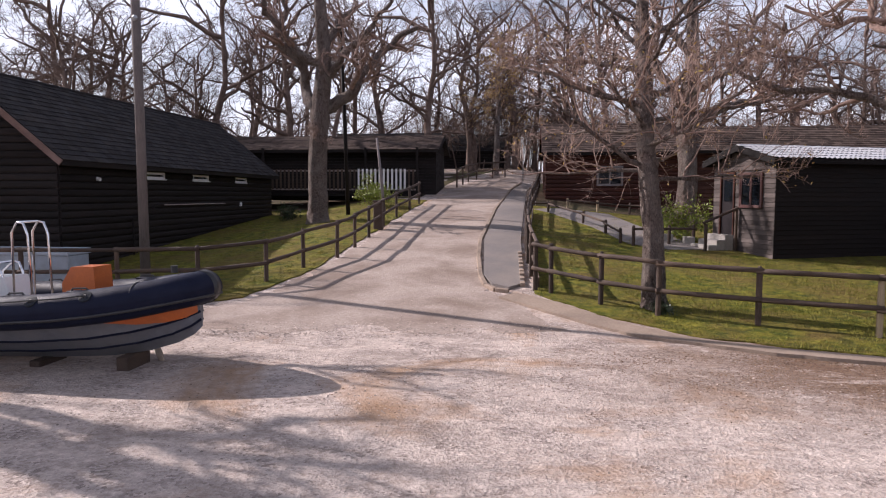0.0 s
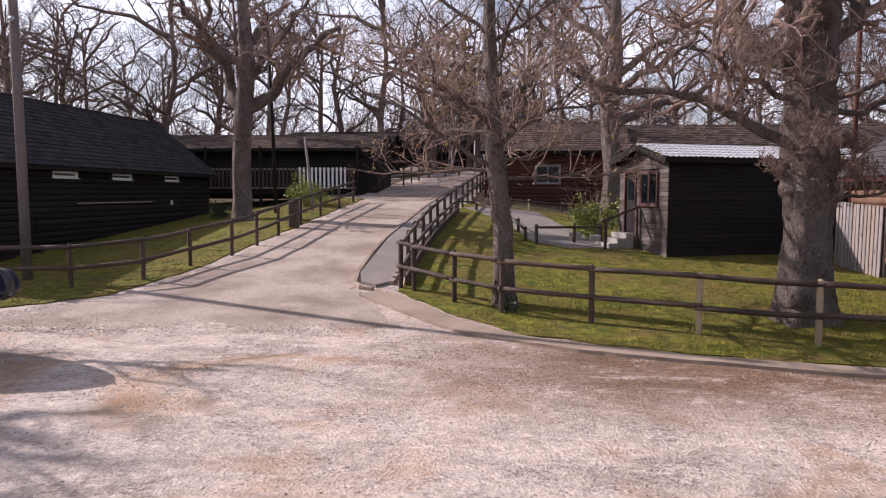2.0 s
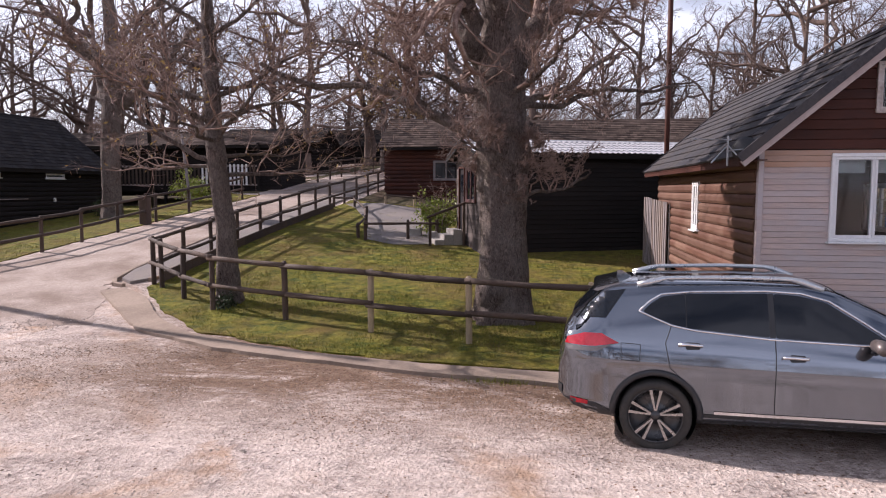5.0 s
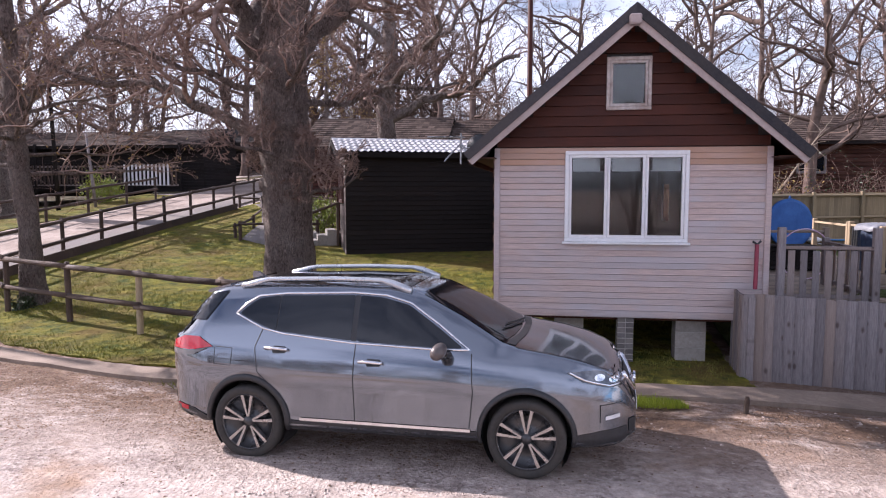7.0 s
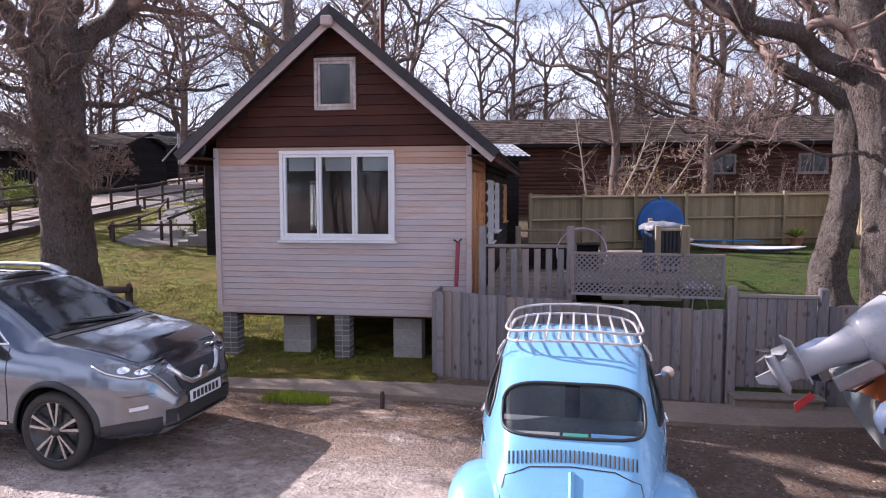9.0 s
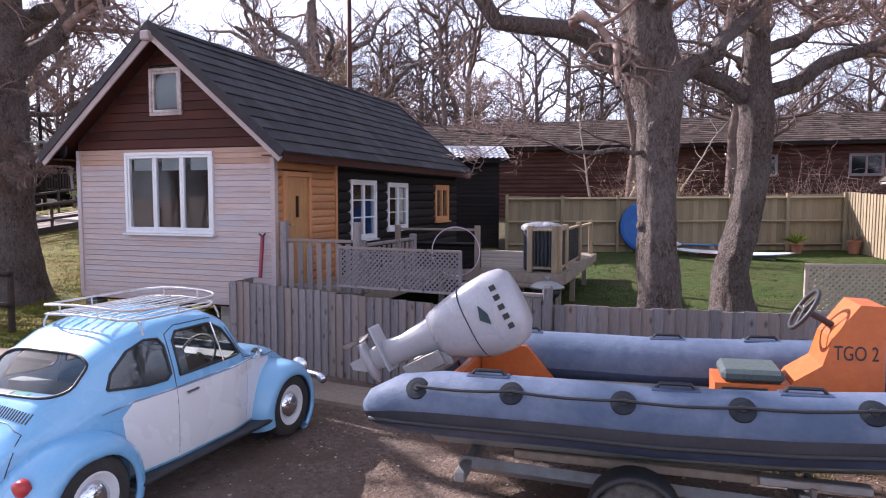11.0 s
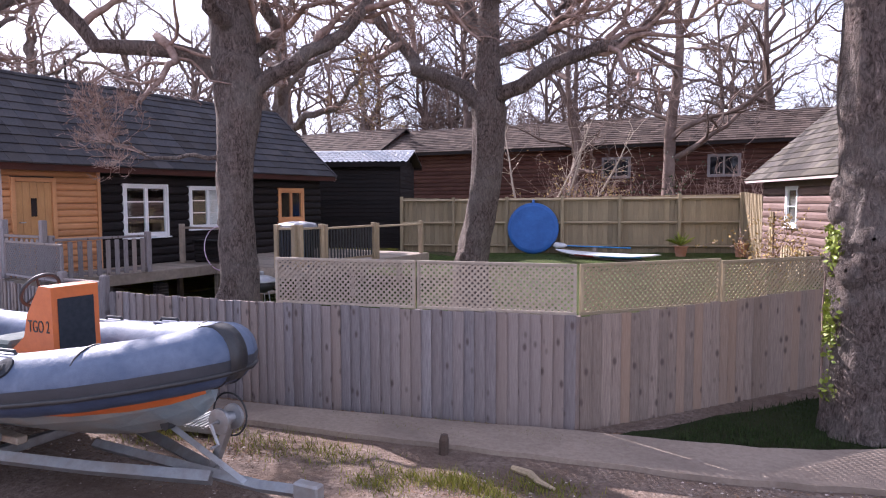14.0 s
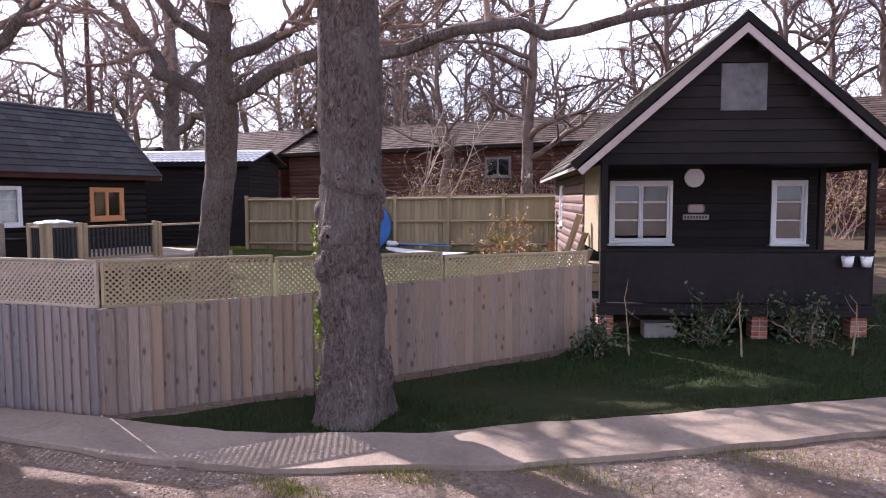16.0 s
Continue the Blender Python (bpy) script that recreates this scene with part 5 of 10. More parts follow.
oak("fence_oak", "straight thick oak trunk with ivy in front of the fence", 16.06, 1.35, 107, [(0, 0, -0.1, 0.40), (0.03, 0, 1.0, 0.325), (0.0, 0, 2.0, 0.345), (0.05, 0, 2.7, 0.30), (0.04, 0, 3.4, 0.325), (0.06, 0, 6.0, 0.28), (0.0, 0, 9, 0.2)],
    [(3.9, 36, 7, 5.5, 0.075), (4.6, 150, 25, 5.5, 0.10), (5.2, 340, 22, 6, 0.12), (6.2, 210, 25, 6, 0.13), (7, 60, 40, 5, 0.13), (8, 180, 45, 5, 0.13), (8.8, 300, 60, 4, 0.13)], BROAD, flare=1.2, knots=30, knot_top=2.7)

# Unseen oak added to cast dappled shade over the car park.
oak("car_park_oak", "unseen broad bare oak added to dapple the car park with shade", -29.5, -2.2, 109, [(0, 0, -0.1, 0.5), (0, 0, 2, 0.42), (0.1, 0, 4, 0.42), (0.2, 0.1, 7, 0.3), (0.1, 0.1, 11, 0.15)],
    [(3.6, 10, 30, 6.5, 0.2), (4.2, 150, 30, 6, 0.2), (4.6, 260, 28, 6.5, 0.2), (5.4, 60, 35, 6, 0.18), (6.0, 320, 38, 6, 0.18), (6.8, 200, 40, 5.5, 0.18), (8, 100, 50, 5, 0.16), (9, 20, 55, 4.5, 0.15), (10, 250, 60, 4, 0.14)], BROAD, knots=3)
oak("withered_tree", "slender tree still holding withered ochre leaves", -15.3, 36.0, 108, [(0, 0, -0.1, 0.22), (0.1, 0, 3, 0.18), (0.2, 0, 6, 0.12), (0.2, 0.1, 9.5, 0.05)],
    [(2.6 + 0.5 * i, 137.5 * i, 25 + 3 * i, 3.2 - 0.1 * i, 0.07) for i in range(12)], MID, leaves=5200, knots=2)

# woods behind: a few kinds, many copies sharing their meshes
WOODS = []
for s in range(5):
    rng = np.random.default_rng(200 + s)
    hgt = rng.uniform(9, 13)
    limbs = [(z, rng.uniform(0, 360), rng.uniform(12, 58), rng.uniform(3.2, 5.4), rng.uniform(0.07, 0.14)) for z in np.linspace(2.8, hgt - 0.8, 14)]
    body, arms, thin, burrs = tree_meshes(300 + s, [(0, 0, -0.2, 0.27), (rng.uniform(-0.2, 0.2), 0, 2, 0.22), (rng.uniform(-0.5, 0.5), 0, 4, 0.2), (rng.uniform(-0.9, 0.9), 0.3, 6.5, 0.14), (rng.uniform(-0.6, 0.6), 0.1, hgt, 0.04)], limbs, MID, knots=0, sides=8, rings=14)
    for w in arms:
        thin.v += [q for q in w.v]
        thin.f += [q + thin.n for q in w.f]
        thin.n += w.n
    t = thing("woodland_tree", "slender bare woodland tree", "tree", pose(0, 60, 0), "woodland trees")
    a, b = body.mesh("trunk"), thin.mesh("crown")
    link_mesh("trunk", a, t, M_FARBARK), tagged(link_mesh("crown", b, t, M_FARBARK), kind="stuff")
    WOODS.append(t)
rng = random.Random(77)
spots = []
for x, y in [(-62 + 5.6 * i, 38) for i in range(21)] + [(-64 + 6.0 * i, 47) for i in range(21)] + [(-50 + 5.5 * i, 30.5) for i in range(6)] + [(4 + 4.6 * i, 31.5) for i in range(8)] + \
        [(-35, 20), (-38, 12), (-37, 5), (-42, 27), (-46, 15), (29, 14), (33, 20), (31, 27), (36, 10), (-21, 33), (-3.5, 33)]:
    spots.append((x + rng.uniform(-2.2, 2.2), y + rng.uniform(-3.5, 3.5)))
spots = [p for p in spots if not (-19 < p[0] < -5 and p[1] < 40)] + [(6.7, 20.0), (10.4, 19.9), (-17.5, 40), (-14.6, 44), (-10.5, 41), (-8.0, 38.5), (-12.5, 46), (-16, 48), (-9.5, 46)]
for i, (x, y) in enumerate(spots):
    s = rng.uniform(0.8, 1.2)
    m = pose(x, y, h(x, y) - 0.1, 0, 0, rng.uniform(0, 360))
    src = WOODS[i % 5]
    if i < 5:
        src.matrix_basis = m
        src.scale = (s, s, s)
    else:
        src2 = copy_thing(src, m)
        src2.scale = (s, s, s * rng.uniform(0.9, 1.15))


def thicket(name, label, x0, x1, y0, y1, top, stems, seed):
    """A deep belt of far woodland: crooked stems with sprays of twigs, one joined mesh."""
    rng = np.random.default_rng(seed)
    w = Wood()
    for _ in range(stems):
        x, y = rng.uniform(x0, x1), rng.uniform(y0, y1)
        tall = top * rng.uniform(0.45, 1.0)
        ln = wander(rng, (x, y, h(x, y) - 0.2), (rng.normal(0, 0.12), rng.normal(0, 0.1), 1), tall, 6, 0.1, 0.02)
        w.tube(ln, np.linspace(0.012 * tall + 0.02, 0.02, 7), 3)
        for _ in range(int(tall * 4.5)):
            t = rng.uniform(0.25, 1) ** 0.8 * 5.99
            p = ln[int(t)] + (ln[int(t) + 1] - ln[int(t)]) * (t % 1)
            d = rng.normal(0, 1, 3) + np.array([0, 0, 0.9])
            l2 = wander(rng, p, d, tall * rng.uniform(0.1, 0.22), 2, 0.25, 0.05)
            w.tube(l2, [0.028, 0.02, 0.012], 1)
            for _ in range(4):
                q = l2[1] + (l2[2] - l2[1]) * rng.random()
                e = q + (l2[2] - l2[0]) * 0.45 + rng.normal(0, 0.35, 3)
                w.tube([q, e], [0.015, 0.010], 1)
    return tagged(link_mesh(name, w.mesh(name), None, M_FARBARK), label, "woodland", kind="stuff")


thicket("woodland", "distant bare brown woodland behind the huts", -85, 75, 54, 80, 10.5, 480, 5)
thicket("thicket", "dense brown undergrowth at the top of the lane", -26, -2, 44, 53, 7.0, 110, 9)
# Unseen belt added behind the camera so that glass and paint reflect trees.
thicket("woodland", "unseen bare woodland added behind the camera for darker reflections", -45, 45, -40, -27, 10.0, 150, 6)

# ---------- post and rail fences ----------


def rail_fence(name, label, posts, top=1.08, low=0.55, radius=0.05, rails=True, sink=0.1, pale=(), extra_low=None, post_r=0.055, group="", mat_post=None):
    """Round posts at the points given, two rails between each pair; each post and rail is a part."""
    f = thing(name, label, "fence", None, group)
    rng = random.Random(len(posts))
    tops = []
    for i, (x, y) in enumerate(posts):
        z = h(x, y)
        lean = (rng.uniform(-0.015, 0.015), rng.uniform(-0.015, 0.015))
        bm = tube([(x, y, z - sink), (x + lean[0] * 0.5, y + lean[1] * 0.5, z + top * 0.5), (x + lean[0], y + lean[1], z + top + rng.uniform(0.0, 0.06)), (x + lean[0], y + lean[1], z + top + 0.075)],
                  [post_r, post_r * rng.uniform(0.95, 1.05), post_r, post_r * 0.55], 9)
        part("post", bm, M_PALEPOST if i in pale else (mat_post or M_RAILWOOD), f, smooth=False)
        tops.append(z)
    for (a, za), (b, zb) in zip(zip(posts, tops), zip(posts[1:], tops[1:])):
        d = (Vector(b) - Vector(a)).normalized()
        n = Vector((d.y, -d.x)) * (post_r * 0.8)
        for hh in ([top, low] if rails is True else rails):
            j = rng.uniform(-0.02, 0.02)
            p0, p1 = Vector((*(Vector(a) + n - d * 0.06), za + hh + j)), Vector((*(Vector(b) + n + d * 0.06), zb + hh + rng.uniform(-0.02, 0.02)))
            mid = p0.lerp(p1, 0.5) + Vector((0, 0, rng.uniform(-0.02, 0.01)))
            part("rail", tube([p0, p0.lerp(mid, 0.5), mid, mid.lerp(p1, 0.5), p1], [radius * rng.uniform(0.9, 1.1) for _ in range(5)], 8), M_RAILWOOD, f, smooth=True)
    return f


rail_fence("rail_fence", "dark round-pole fence round the lawn", [(-13.1, 3.7), (-12.75, 3.45), (-11.75, 2.6), (-10.72, 1.85), (-8.99, 1.33), (-7.17, 0.68), (-5.37, 0.12), (-3.45, -0.3), (-2.25, -0.35)], top=1.07, low=0.53, pale=(5, 6, 7))
rail_fence("rail_fence", "dark round-pole fence along the footway", [(-13.1, 3.7), (-13.18, 5.2), (-13.25, 6.8), (-13.28, 8.5), (-13.28, 10.2), (-13.25, 11.9), (-13.2, 13.6), (-13.15, 15.3), (-13.1, 17.0), (-12.98, 18.7), (-12.88, 20.4), (-12.78, 22.1), (-12.68, 23.8), (-12.6, 25.5), (-12.55, 27.2), (-12.4, 29.5)], top=1.05, low=0.52)
rail_fence("rail_fence", "dark round-pole fence along the lane's grass edge", [(-30, 2.9), (-27.5, 2.9), (-25.2, 2.9), (-22.8, 2.95), (-20.9, 3.1), (-19.58, 3.95), (-19.18, 5.58), (-18.68, 7.1), (-18.56, 8.7), (-18.52, 10.5), (-18.5, 12.8), (-18.43, 15.1), (-18.3, 17.5), (-18.2, 19.6)], top=1.0, low=0.5)
rail_fence("rail_fence", "short round-pole fence at the top of the lane", [(-17.2, 27.6), (-17.0, 29.3), (-16.8, 31.0), (-16.4, 32.8), (-15.4, 33.6), (-14.6, 34.5)], top=1.05, low=0.55)
rail_fence("knee_rail", "low knee rail along the path to the shed", [(-13.05, 17.4), (-12.3, 17.95), (-11.05, 15.2), (-10.45, 12.9), (-10.2, 10.9)], rails=[0.42], top=0.45, radius=0.04)
rail_fence("knee_rail", "low knee rail beside the shed path", [(-9.85, 10.5), (-8.6, 11.2), (-7.7, 11.7)], rails=[0.55], top=0.6, radius=0.04)
rail_fence("knee_rail", "low knee rail beside the back hut", [(-11.35, 19.8), (-10.0, 19.8), (-8.5, 20.3), (-5.5, 20.5)], rails=[0.42], top=0.48, radius=0.04, pale=(0, 1))
bin_post = thing("stump_post", "short thick dark timber post by the lane fence", "post", pose(-18.55, 12.2, h(-18.55, 12.2) - 0.05))
part("shaft", boxed(-0.16, 0.16, -0.16, 0.16, 0, 1.05, 0.03), M_RAILWOOD, bin_post)
part("cap", boxed(-0.18, 0.18, -0.18, 0.18, 1.05, 1.1, 0.015), M_RAILWOOD, bin_post)
drape("paving", [(-12.9, 18.6), (-12.2, 17.7), (-10.75, 14.3), (-9.95, 10.75), (-8.8, 10.0), (-7.4, 10.6), (-7.9, 12.4), (-8.9, 16), (-9.6, 19.3), (-11.6, 19.9)], 0.045, M_FOOTWAY, "grey paved path leading to the shed door", "path", seed=9)

# kerb stones along the footway
kerb = thing("kerb", "pale worn kerb stones edging the footway", "kerb", kind="structure")
for (ax, ay), (bx, by) in zip(kerb_line, kerb_line[1:]):
    seg = Vector((bx - ax, by - ay))
    n = max(1, round(seg.length / 0.9))
    for i in range(n):
        p, q = Vector((ax, ay)) + seg * (i / n), Vector((ax, ay)) + seg * ((i + 0.985) / n)
        ang = math.degrees(math.atan2(seg.y, seg.x))
        l = (q - p).length
        z0, z1 = h(p.x, p.y), h(q.x, q.y)
        part("kerb_stone", boxed(0, math.hypot(l, z1 - z0), -0.06, 0.06, -0.1, 0.085, 0.015), M_CONC, kerb, m=pose(p.x, p.y, z0, 0, -math.degrees(math.atan2(z1 - z0, l)), ang))
wall_edge = thing("edging", "low brick edging at the foot of the lane fence", "edging", kind="structure")
for i in range(9):
    y = 4.0 + i * 0.46
    part("edging_brick", boxed(-0.06, 0.06, 0, 0.43, -0.05, 0.11 + 0.01 * (i % 3), 0.012), M_CONC, wall_edge, m=pose(-13.38 - 0.01 * i, y, h(-13.4, y), 0, 0, 1.5))


# ---------- poles ----------
def pole(name, label, x, y, pts, radii, material):
    p = thing(name, label, "pole", pose(x, y, h(x, y) - 0.1))
    part("shaft", tube(pts, radii, 10), material, p, smooth=True)
    return p


tp = pole("telegraph_pole", "tall grey weathered telegraph pole", -22.75, 4.05, [(0, 0, 0), (-0.03, 0, 5), (-0.1, 0, 11)], [0.125, 0.115, 0.095], mat("pole_wood", (0.15, 0.128, 0.125), (0.085, 0.072, 0.07), (0.19, 0.16, 0.15), 14, 1.2, 0.9, bump=0.5, depth=0.006, stretch=(4, 4, 0.4)))
part("bracket", tube([(0.0, -0.12, 6.55), (0.0, -0.2, 6.5)], [0.07, 0.05], 8), M_METAL, tp)
pole("dark_pole", "slim black pole beside the lane", -20.75, 16.4, [(0, 0, 0), (-0.12, 0, 4), (-0.3, 0, 8.5)], [0.09, 0.08, 0.06], M_BLACKWOOD)
pole("leaning_pole", "short pale leaning pole among the shrubs", -19.25, 16.75, [(0, 0, 0), (-0.15, 0, 1.6), (-0.33, 0, 3.25)], [0.07, 0.06, 0.045], M_FENCEWOOD)
pole("sign_post", "thin grey post at the top of the lane", -13.4, 32.5, [(0, 0, 0), (0, 0, 2.6)], [0.04, 0.035], M_METAL)
pole("flue_pipe", "tall thin red-brown flue pipe behind the cottage", -0.72, 9.55, [(0, 0, 0), (0, 0, 4), (0, 0, 9.5)], [0.075, 0.075, 0.075], M_BROWNWOOD)

# ---------- close-board fences ----------
BOARD = {}


def close_board(name, label, pts, height, material, pitch=0.125, top=None, base=None, rear=False):
    """Vertical boards side by side from point to point; height above the land, or level top."""
    f = thing(name, label, "fence")
    key = (material.name, round(height, 2))
    if key not in BOARD:
        bm = bmesh.new()
        w = pitch
        prism(bm, [(-w / 2 + 0.008, -0.004), (w / 2 - 0.014, -0.030), (w / 2 - 0.002, -0.024), (w / 2 - 0.004, 0.004), (-w / 2 + 0.004, 0.006)], "z", 0, 1.0)
        me = done(bm, "board")
        me.materials.append(material)
        BOARD[key] = me
    me = BOARD[key]
    rng = random.Random(9)
    for (ax, ay), (bx, by) in zip(pts, pts[1:]):
        seg = Vector((bx - ax, by - ay))
        n = max(1, round(seg.length / pitch))
        ang = math.degrees(math.atan2(seg.y, seg.x))
        for i in range(n):
            p = Vector((ax, ay)) + seg * ((i + 0.5) / n)
            z = h(p.x, p.y) - 0.03
            hh = height + rng.uniform(-0.012, 0.012) + 0.03
            ob = link_mesh("fence_board", me, f, None, pose(p.x, p.y, z, rng.uniform(-0.3, 0.3), 0, ang + rng.uniform(-1, 1)) @ Matrix.Diagonal((seg.length / n / pitch * 1.1, 1, hh, 1)))
        for zz in (0.25, height - 0.25):
            a3, b3 = Vector((ax, ay, h(ax, ay) + zz)), Vector((bx, by, h(bx, by) + zz))
            nrm = Vector((-seg.y, seg.x, 0)).normalized() * 0.04
            part("arris_rail", tube([a3 + nrm, b3 + nrm], 0.035, 4), material, f)
        k = max(1, round(seg.length / 2.0))
        for i in range(k + 1):
            p = Vector((ax, ay)) + seg * (i / k)
            nrm = Vector((-seg.y, seg.x)).normalized() * 0.09
            part("post", boxed(-0.045, 0.045, -0.045, 0.045, -0.1, height - 0.02, 0.006), material, f, m=pose(p.x + nrm.x, p.y + nrm.y, h(p.x, p.y), 0, 0, ang))
    return f


def trellis(name, label, a, b, z0, z1, material=None):
    """Framed diagonal lattice from a to b between two heights."""
    t = thing(name, label, "trellis", pose(a[0], a[1], 0, 0, 0, math.degrees(math.atan2(b[1] - a[1], b[0] - a[0]))), "trellis panels")
    L, H = math.dist(a, b), z1 - z0
    for q, bm in (("frame_rail", boxed(0, L, -0.018, 0.018, z0, z0 + 0.035, 0.004)), ("frame_rail", boxed(0, L, -0.018, 0.018, z1 - 0.035, z1, 0.004)),
                  ("frame_post", boxed(0, 0.035, -0.02, 0.02, z0 + 0.035, z1 - 0.035, 0.004)), ("frame_post", boxed(L - 0.035, L, -0.02, 0.02, z0 + 0.035, z1 - 0.035, 0.004))):
        part(q, bm, material or M_LATTICE, t)
    bm = bmesh.new()
    step, w = 0.068, 0.0165
    lo, hi = z0 + 0.03, z1 - 0.03
    hh = hi - lo
    for layer, sgn in ((-0.006, 1), (0.004, -1)):
        s = -hh
        while s < L:
            x0, x1 = (s, s + hh) if sgn > 0 else (s + hh, s)
            # shorten the strip where it would pass the panel's ends
            ta, tb = sorted(((0.03 - x0) / (x1 - x0), (L - 0.03 - x0) / (x1 - x0)))
            ta, tb = max(0.0, ta), min(1.0, tb)
            if tb > ta:
                (px, pz), (qx, qz) = ((x0 + (x1 - x0) * q, lo + hh * q) for q in (ta, tb))
                k = [bm.verts.new(v) for v in ((px - w, layer, pz), (px + w, layer, pz), (qx + w, layer, qz), (qx - w, layer, qz), (px - w, layer - 0.006, pz), (px + w, layer - 0.006, pz), (qx + w, layer - 0.006, qz), (qx - w, layer - 0.006, qz))]
                for f in ((4, 5, 6, 7), (0, 3, 2, 1), (0, 1, 5, 4), (2, 3, 7, 6), (1, 2, 6, 5), (3, 0, 4, 7)):
                    bm.faces.new([k[j] for j in f])
            s += step
    tagged(part("lattice", bm, material or M_LATTICE, t), kind="stuff")
    return t


close_board("board_fence", "grey weathered close-board fence beside the cottage", [(2.37, -0.54), (4.2, -0.72), (6.02, -0.92)], 1.16, M_FENCEWOOD)
close_board("board_fence", "return of grey fence boards below the cottage corner", [(2.4, 0.15), (2.37, -0.54)], 1.14, M_FENCEWOOD)
close_board("board_fence", "long grey close-board fence in front of the yard", [(7.22, -0.97), (9.9, -0.66), (13.38, 0.16)], 1.24, M_FENCEWOOD)
close_board("board_fence", "tan-grey close-board fence running up to the black cottage", [(13.42, 0.2), (15.4, 2.62), (17.5, 5.35)], 1.22, M_TANFENCE)
trellis("trellis", "grey diagonal trellis above the fence", (4.2, -0.66), (6.04, -0.87), 1.16, 1.72, M_FENCEWOOD)
trellis("trellis", "pale diagonal trellis above the fence", (9.9, -0.62), (11.62, -0.22), 1.12, 1.67)
trellis("trellis", "pale diagonal trellis above the fence", (11.64, -0.21), (13.37, 0.2), 1.12, 1.67)
trellis("trellis", "tan diagonal trellis above the fence", (13.4, 0.22), (14.6, 1.7), 1.12, 1.67, M_NEWFENCE)
trellis("trellis", "brown diagonal trellis above the fence", (14.62, 1.72), (16.0, 3.48), 1.12, 1.64, M_NEWFENCE)
trellis("trellis", "tan diagonal trellis above the fence", (16.02, 3.5), (17.45, 5.3), 1.14, 1.58, M_NEWFENCE)
close_board("back_fence", "tall tan closeboard fence at the end of the yard", [(3.4, 12.5), (8.74, 14.0), (13.55, 15.4)], 1.78, M_NEWFENCE, pitch=0.15)
close_board("back_fence", "tall tan fence along the yard side", [(13.55, 15.3), (14.2, 13.3)], 1.85, M_NEWFENCE, pitch=0.15)
close_board("back_fence", "lower pale boards beside the black cottage", [(14.2, 13.15), (14.55, 12.0)], 1.5, M_NEWFENCE, pitch=0.15)
close_board("low_screen", "low pale boards at the cottage wall", [(14.75, 11.6), (15.35, 10.2)], 0.75, M_NEWFENCE, pitch=0.15)
bf = thing("rail_fence", "tan posts and rails facing the back fence", "fence")
for (ax, ay), (bx, by), n in (((3.4, 12.4), (13.5, 15.3), 6),):
    for i in range(n + 1):
        x, y = ax + (bx - ax) * i / n, ay + (by - ay) * i / n
        part("post", boxed(-0.05, 0.05, -0.06, 0.04, -0.1, 1.83, 0.008), M_NEWFENCE, bf, m=pose(x, y - 0.03, h(x, y), 0, 0, 16))
    for z in (0.22, 0.95, 1.68):
        part("rail", tube([(ax, ay - 0.02, h(ax, ay) + z), (bx, by - 0.02, h(bx, by) + z)], 0.045, 4), M_NEWFENCE, bf)
# screen of boards between cottage and shed
close_board("side_screen", "tall pale weathered board screen beside the cottage", [(-1.4, 8.9), (-1.12, 6.9)], 1.85, M_FENCEWOOD, pitch=0.15)

# gate
g = thing("garden_gate", "grey boarded garden gate between two posts", "gate", pose(6.12, -0.93, h(6.5, -0.9), 0, 0, -2.5))
for x in (0, 1.02):
    part("gate_post", boxed(x - 0.055, x + 0.055, -0.055, 0.055, -0.1, 1.46, 0.02), M_FENCEWOOD, g)
for i in range(8):
    part("board", boxed(0.06 + i * 0.112, 0.168 + i * 0.112, -0.02, 0.005, 0.22, 1.32, 0.005), M_FENCEWOOD, g)
part("top_rail", boxed(0.058, 0.962, -0.035, 0.02, 1.325, 1.37, 0.006), M_FENCEWOOD, g)
part("cross_rail", boxed(0.06, 0.96, 0.006, 0.04, 0.35, 0.44, 0.004), M_FENCEWOOD, g)
st = thing("gate_step", "dark timber step below the gate", "step", pose(6.6, -1.12, h(6.6, -1.1)))
part("riser", boxed(-0.5, 0.5, -0.1, 0.12, -0.05, 0.14, 0.012), M_DECK, st)
part("tread", boxed(-0.52, 0.52, -0.14, 0.12, 0.143, 0.18, 0.008), M_DECK, st)

# ---------- deck beside the cottage ----------
DZ = 0.98
deck = thing("deck", "weathered timber deck with posts and rails", "deck")
i = 0
y = 0.02
while y < 8.5:
    x1 = 4.25 if y < 3.6 else 6.6
    part("deck_board", boxed(2.93, x1, y, y + 0.138, DZ - 0.03, DZ, 0.004), M_DECK, deck)
    y += 0.145
part("edge_beam", boxed(2.93, 4.25, -0.03, 0.015, DZ - 0.2, DZ - 0.005, 0.006), M_DECK, deck)
part("edge_beam", boxed(4.26, 4.30, 0.0, 3.6, DZ - 0.2, DZ - 0.005, 0.006), M_DECK, deck)
part("edge_beam", boxed(4.25, 6.62, 3.56, 3.60, DZ - 0.2, DZ - 0.005, 0.006), M_DECK, deck)
part("edge_beam", boxed(6.61, 6.65, 3.6, 8.6, DZ - 0.2, DZ - 0.005, 0.006), M_DECK, deck)
for k in range(3):
    part("stair_tread", boxed(4.9, 6.3, 3.3 - 0.28 * k - 0.02, 3.55 - 0.28 * k, DZ - 0.2 * (k + 1) - 0.05, DZ - 0.2 * (k + 1), 0.006), M_DECK, deck)
for x in (3.0, 4.2, 5.4, 6.5):
    for y in (0.2, 3.7, 5.5, 7.4):
        if x < 4.3 or y > 3:
            part("leg", boxed(x - 0.05, x + 0.05, y - 0.05, y + 0.05, h(x, y) - 0.1, DZ - 0.04), M_DECK, deck)


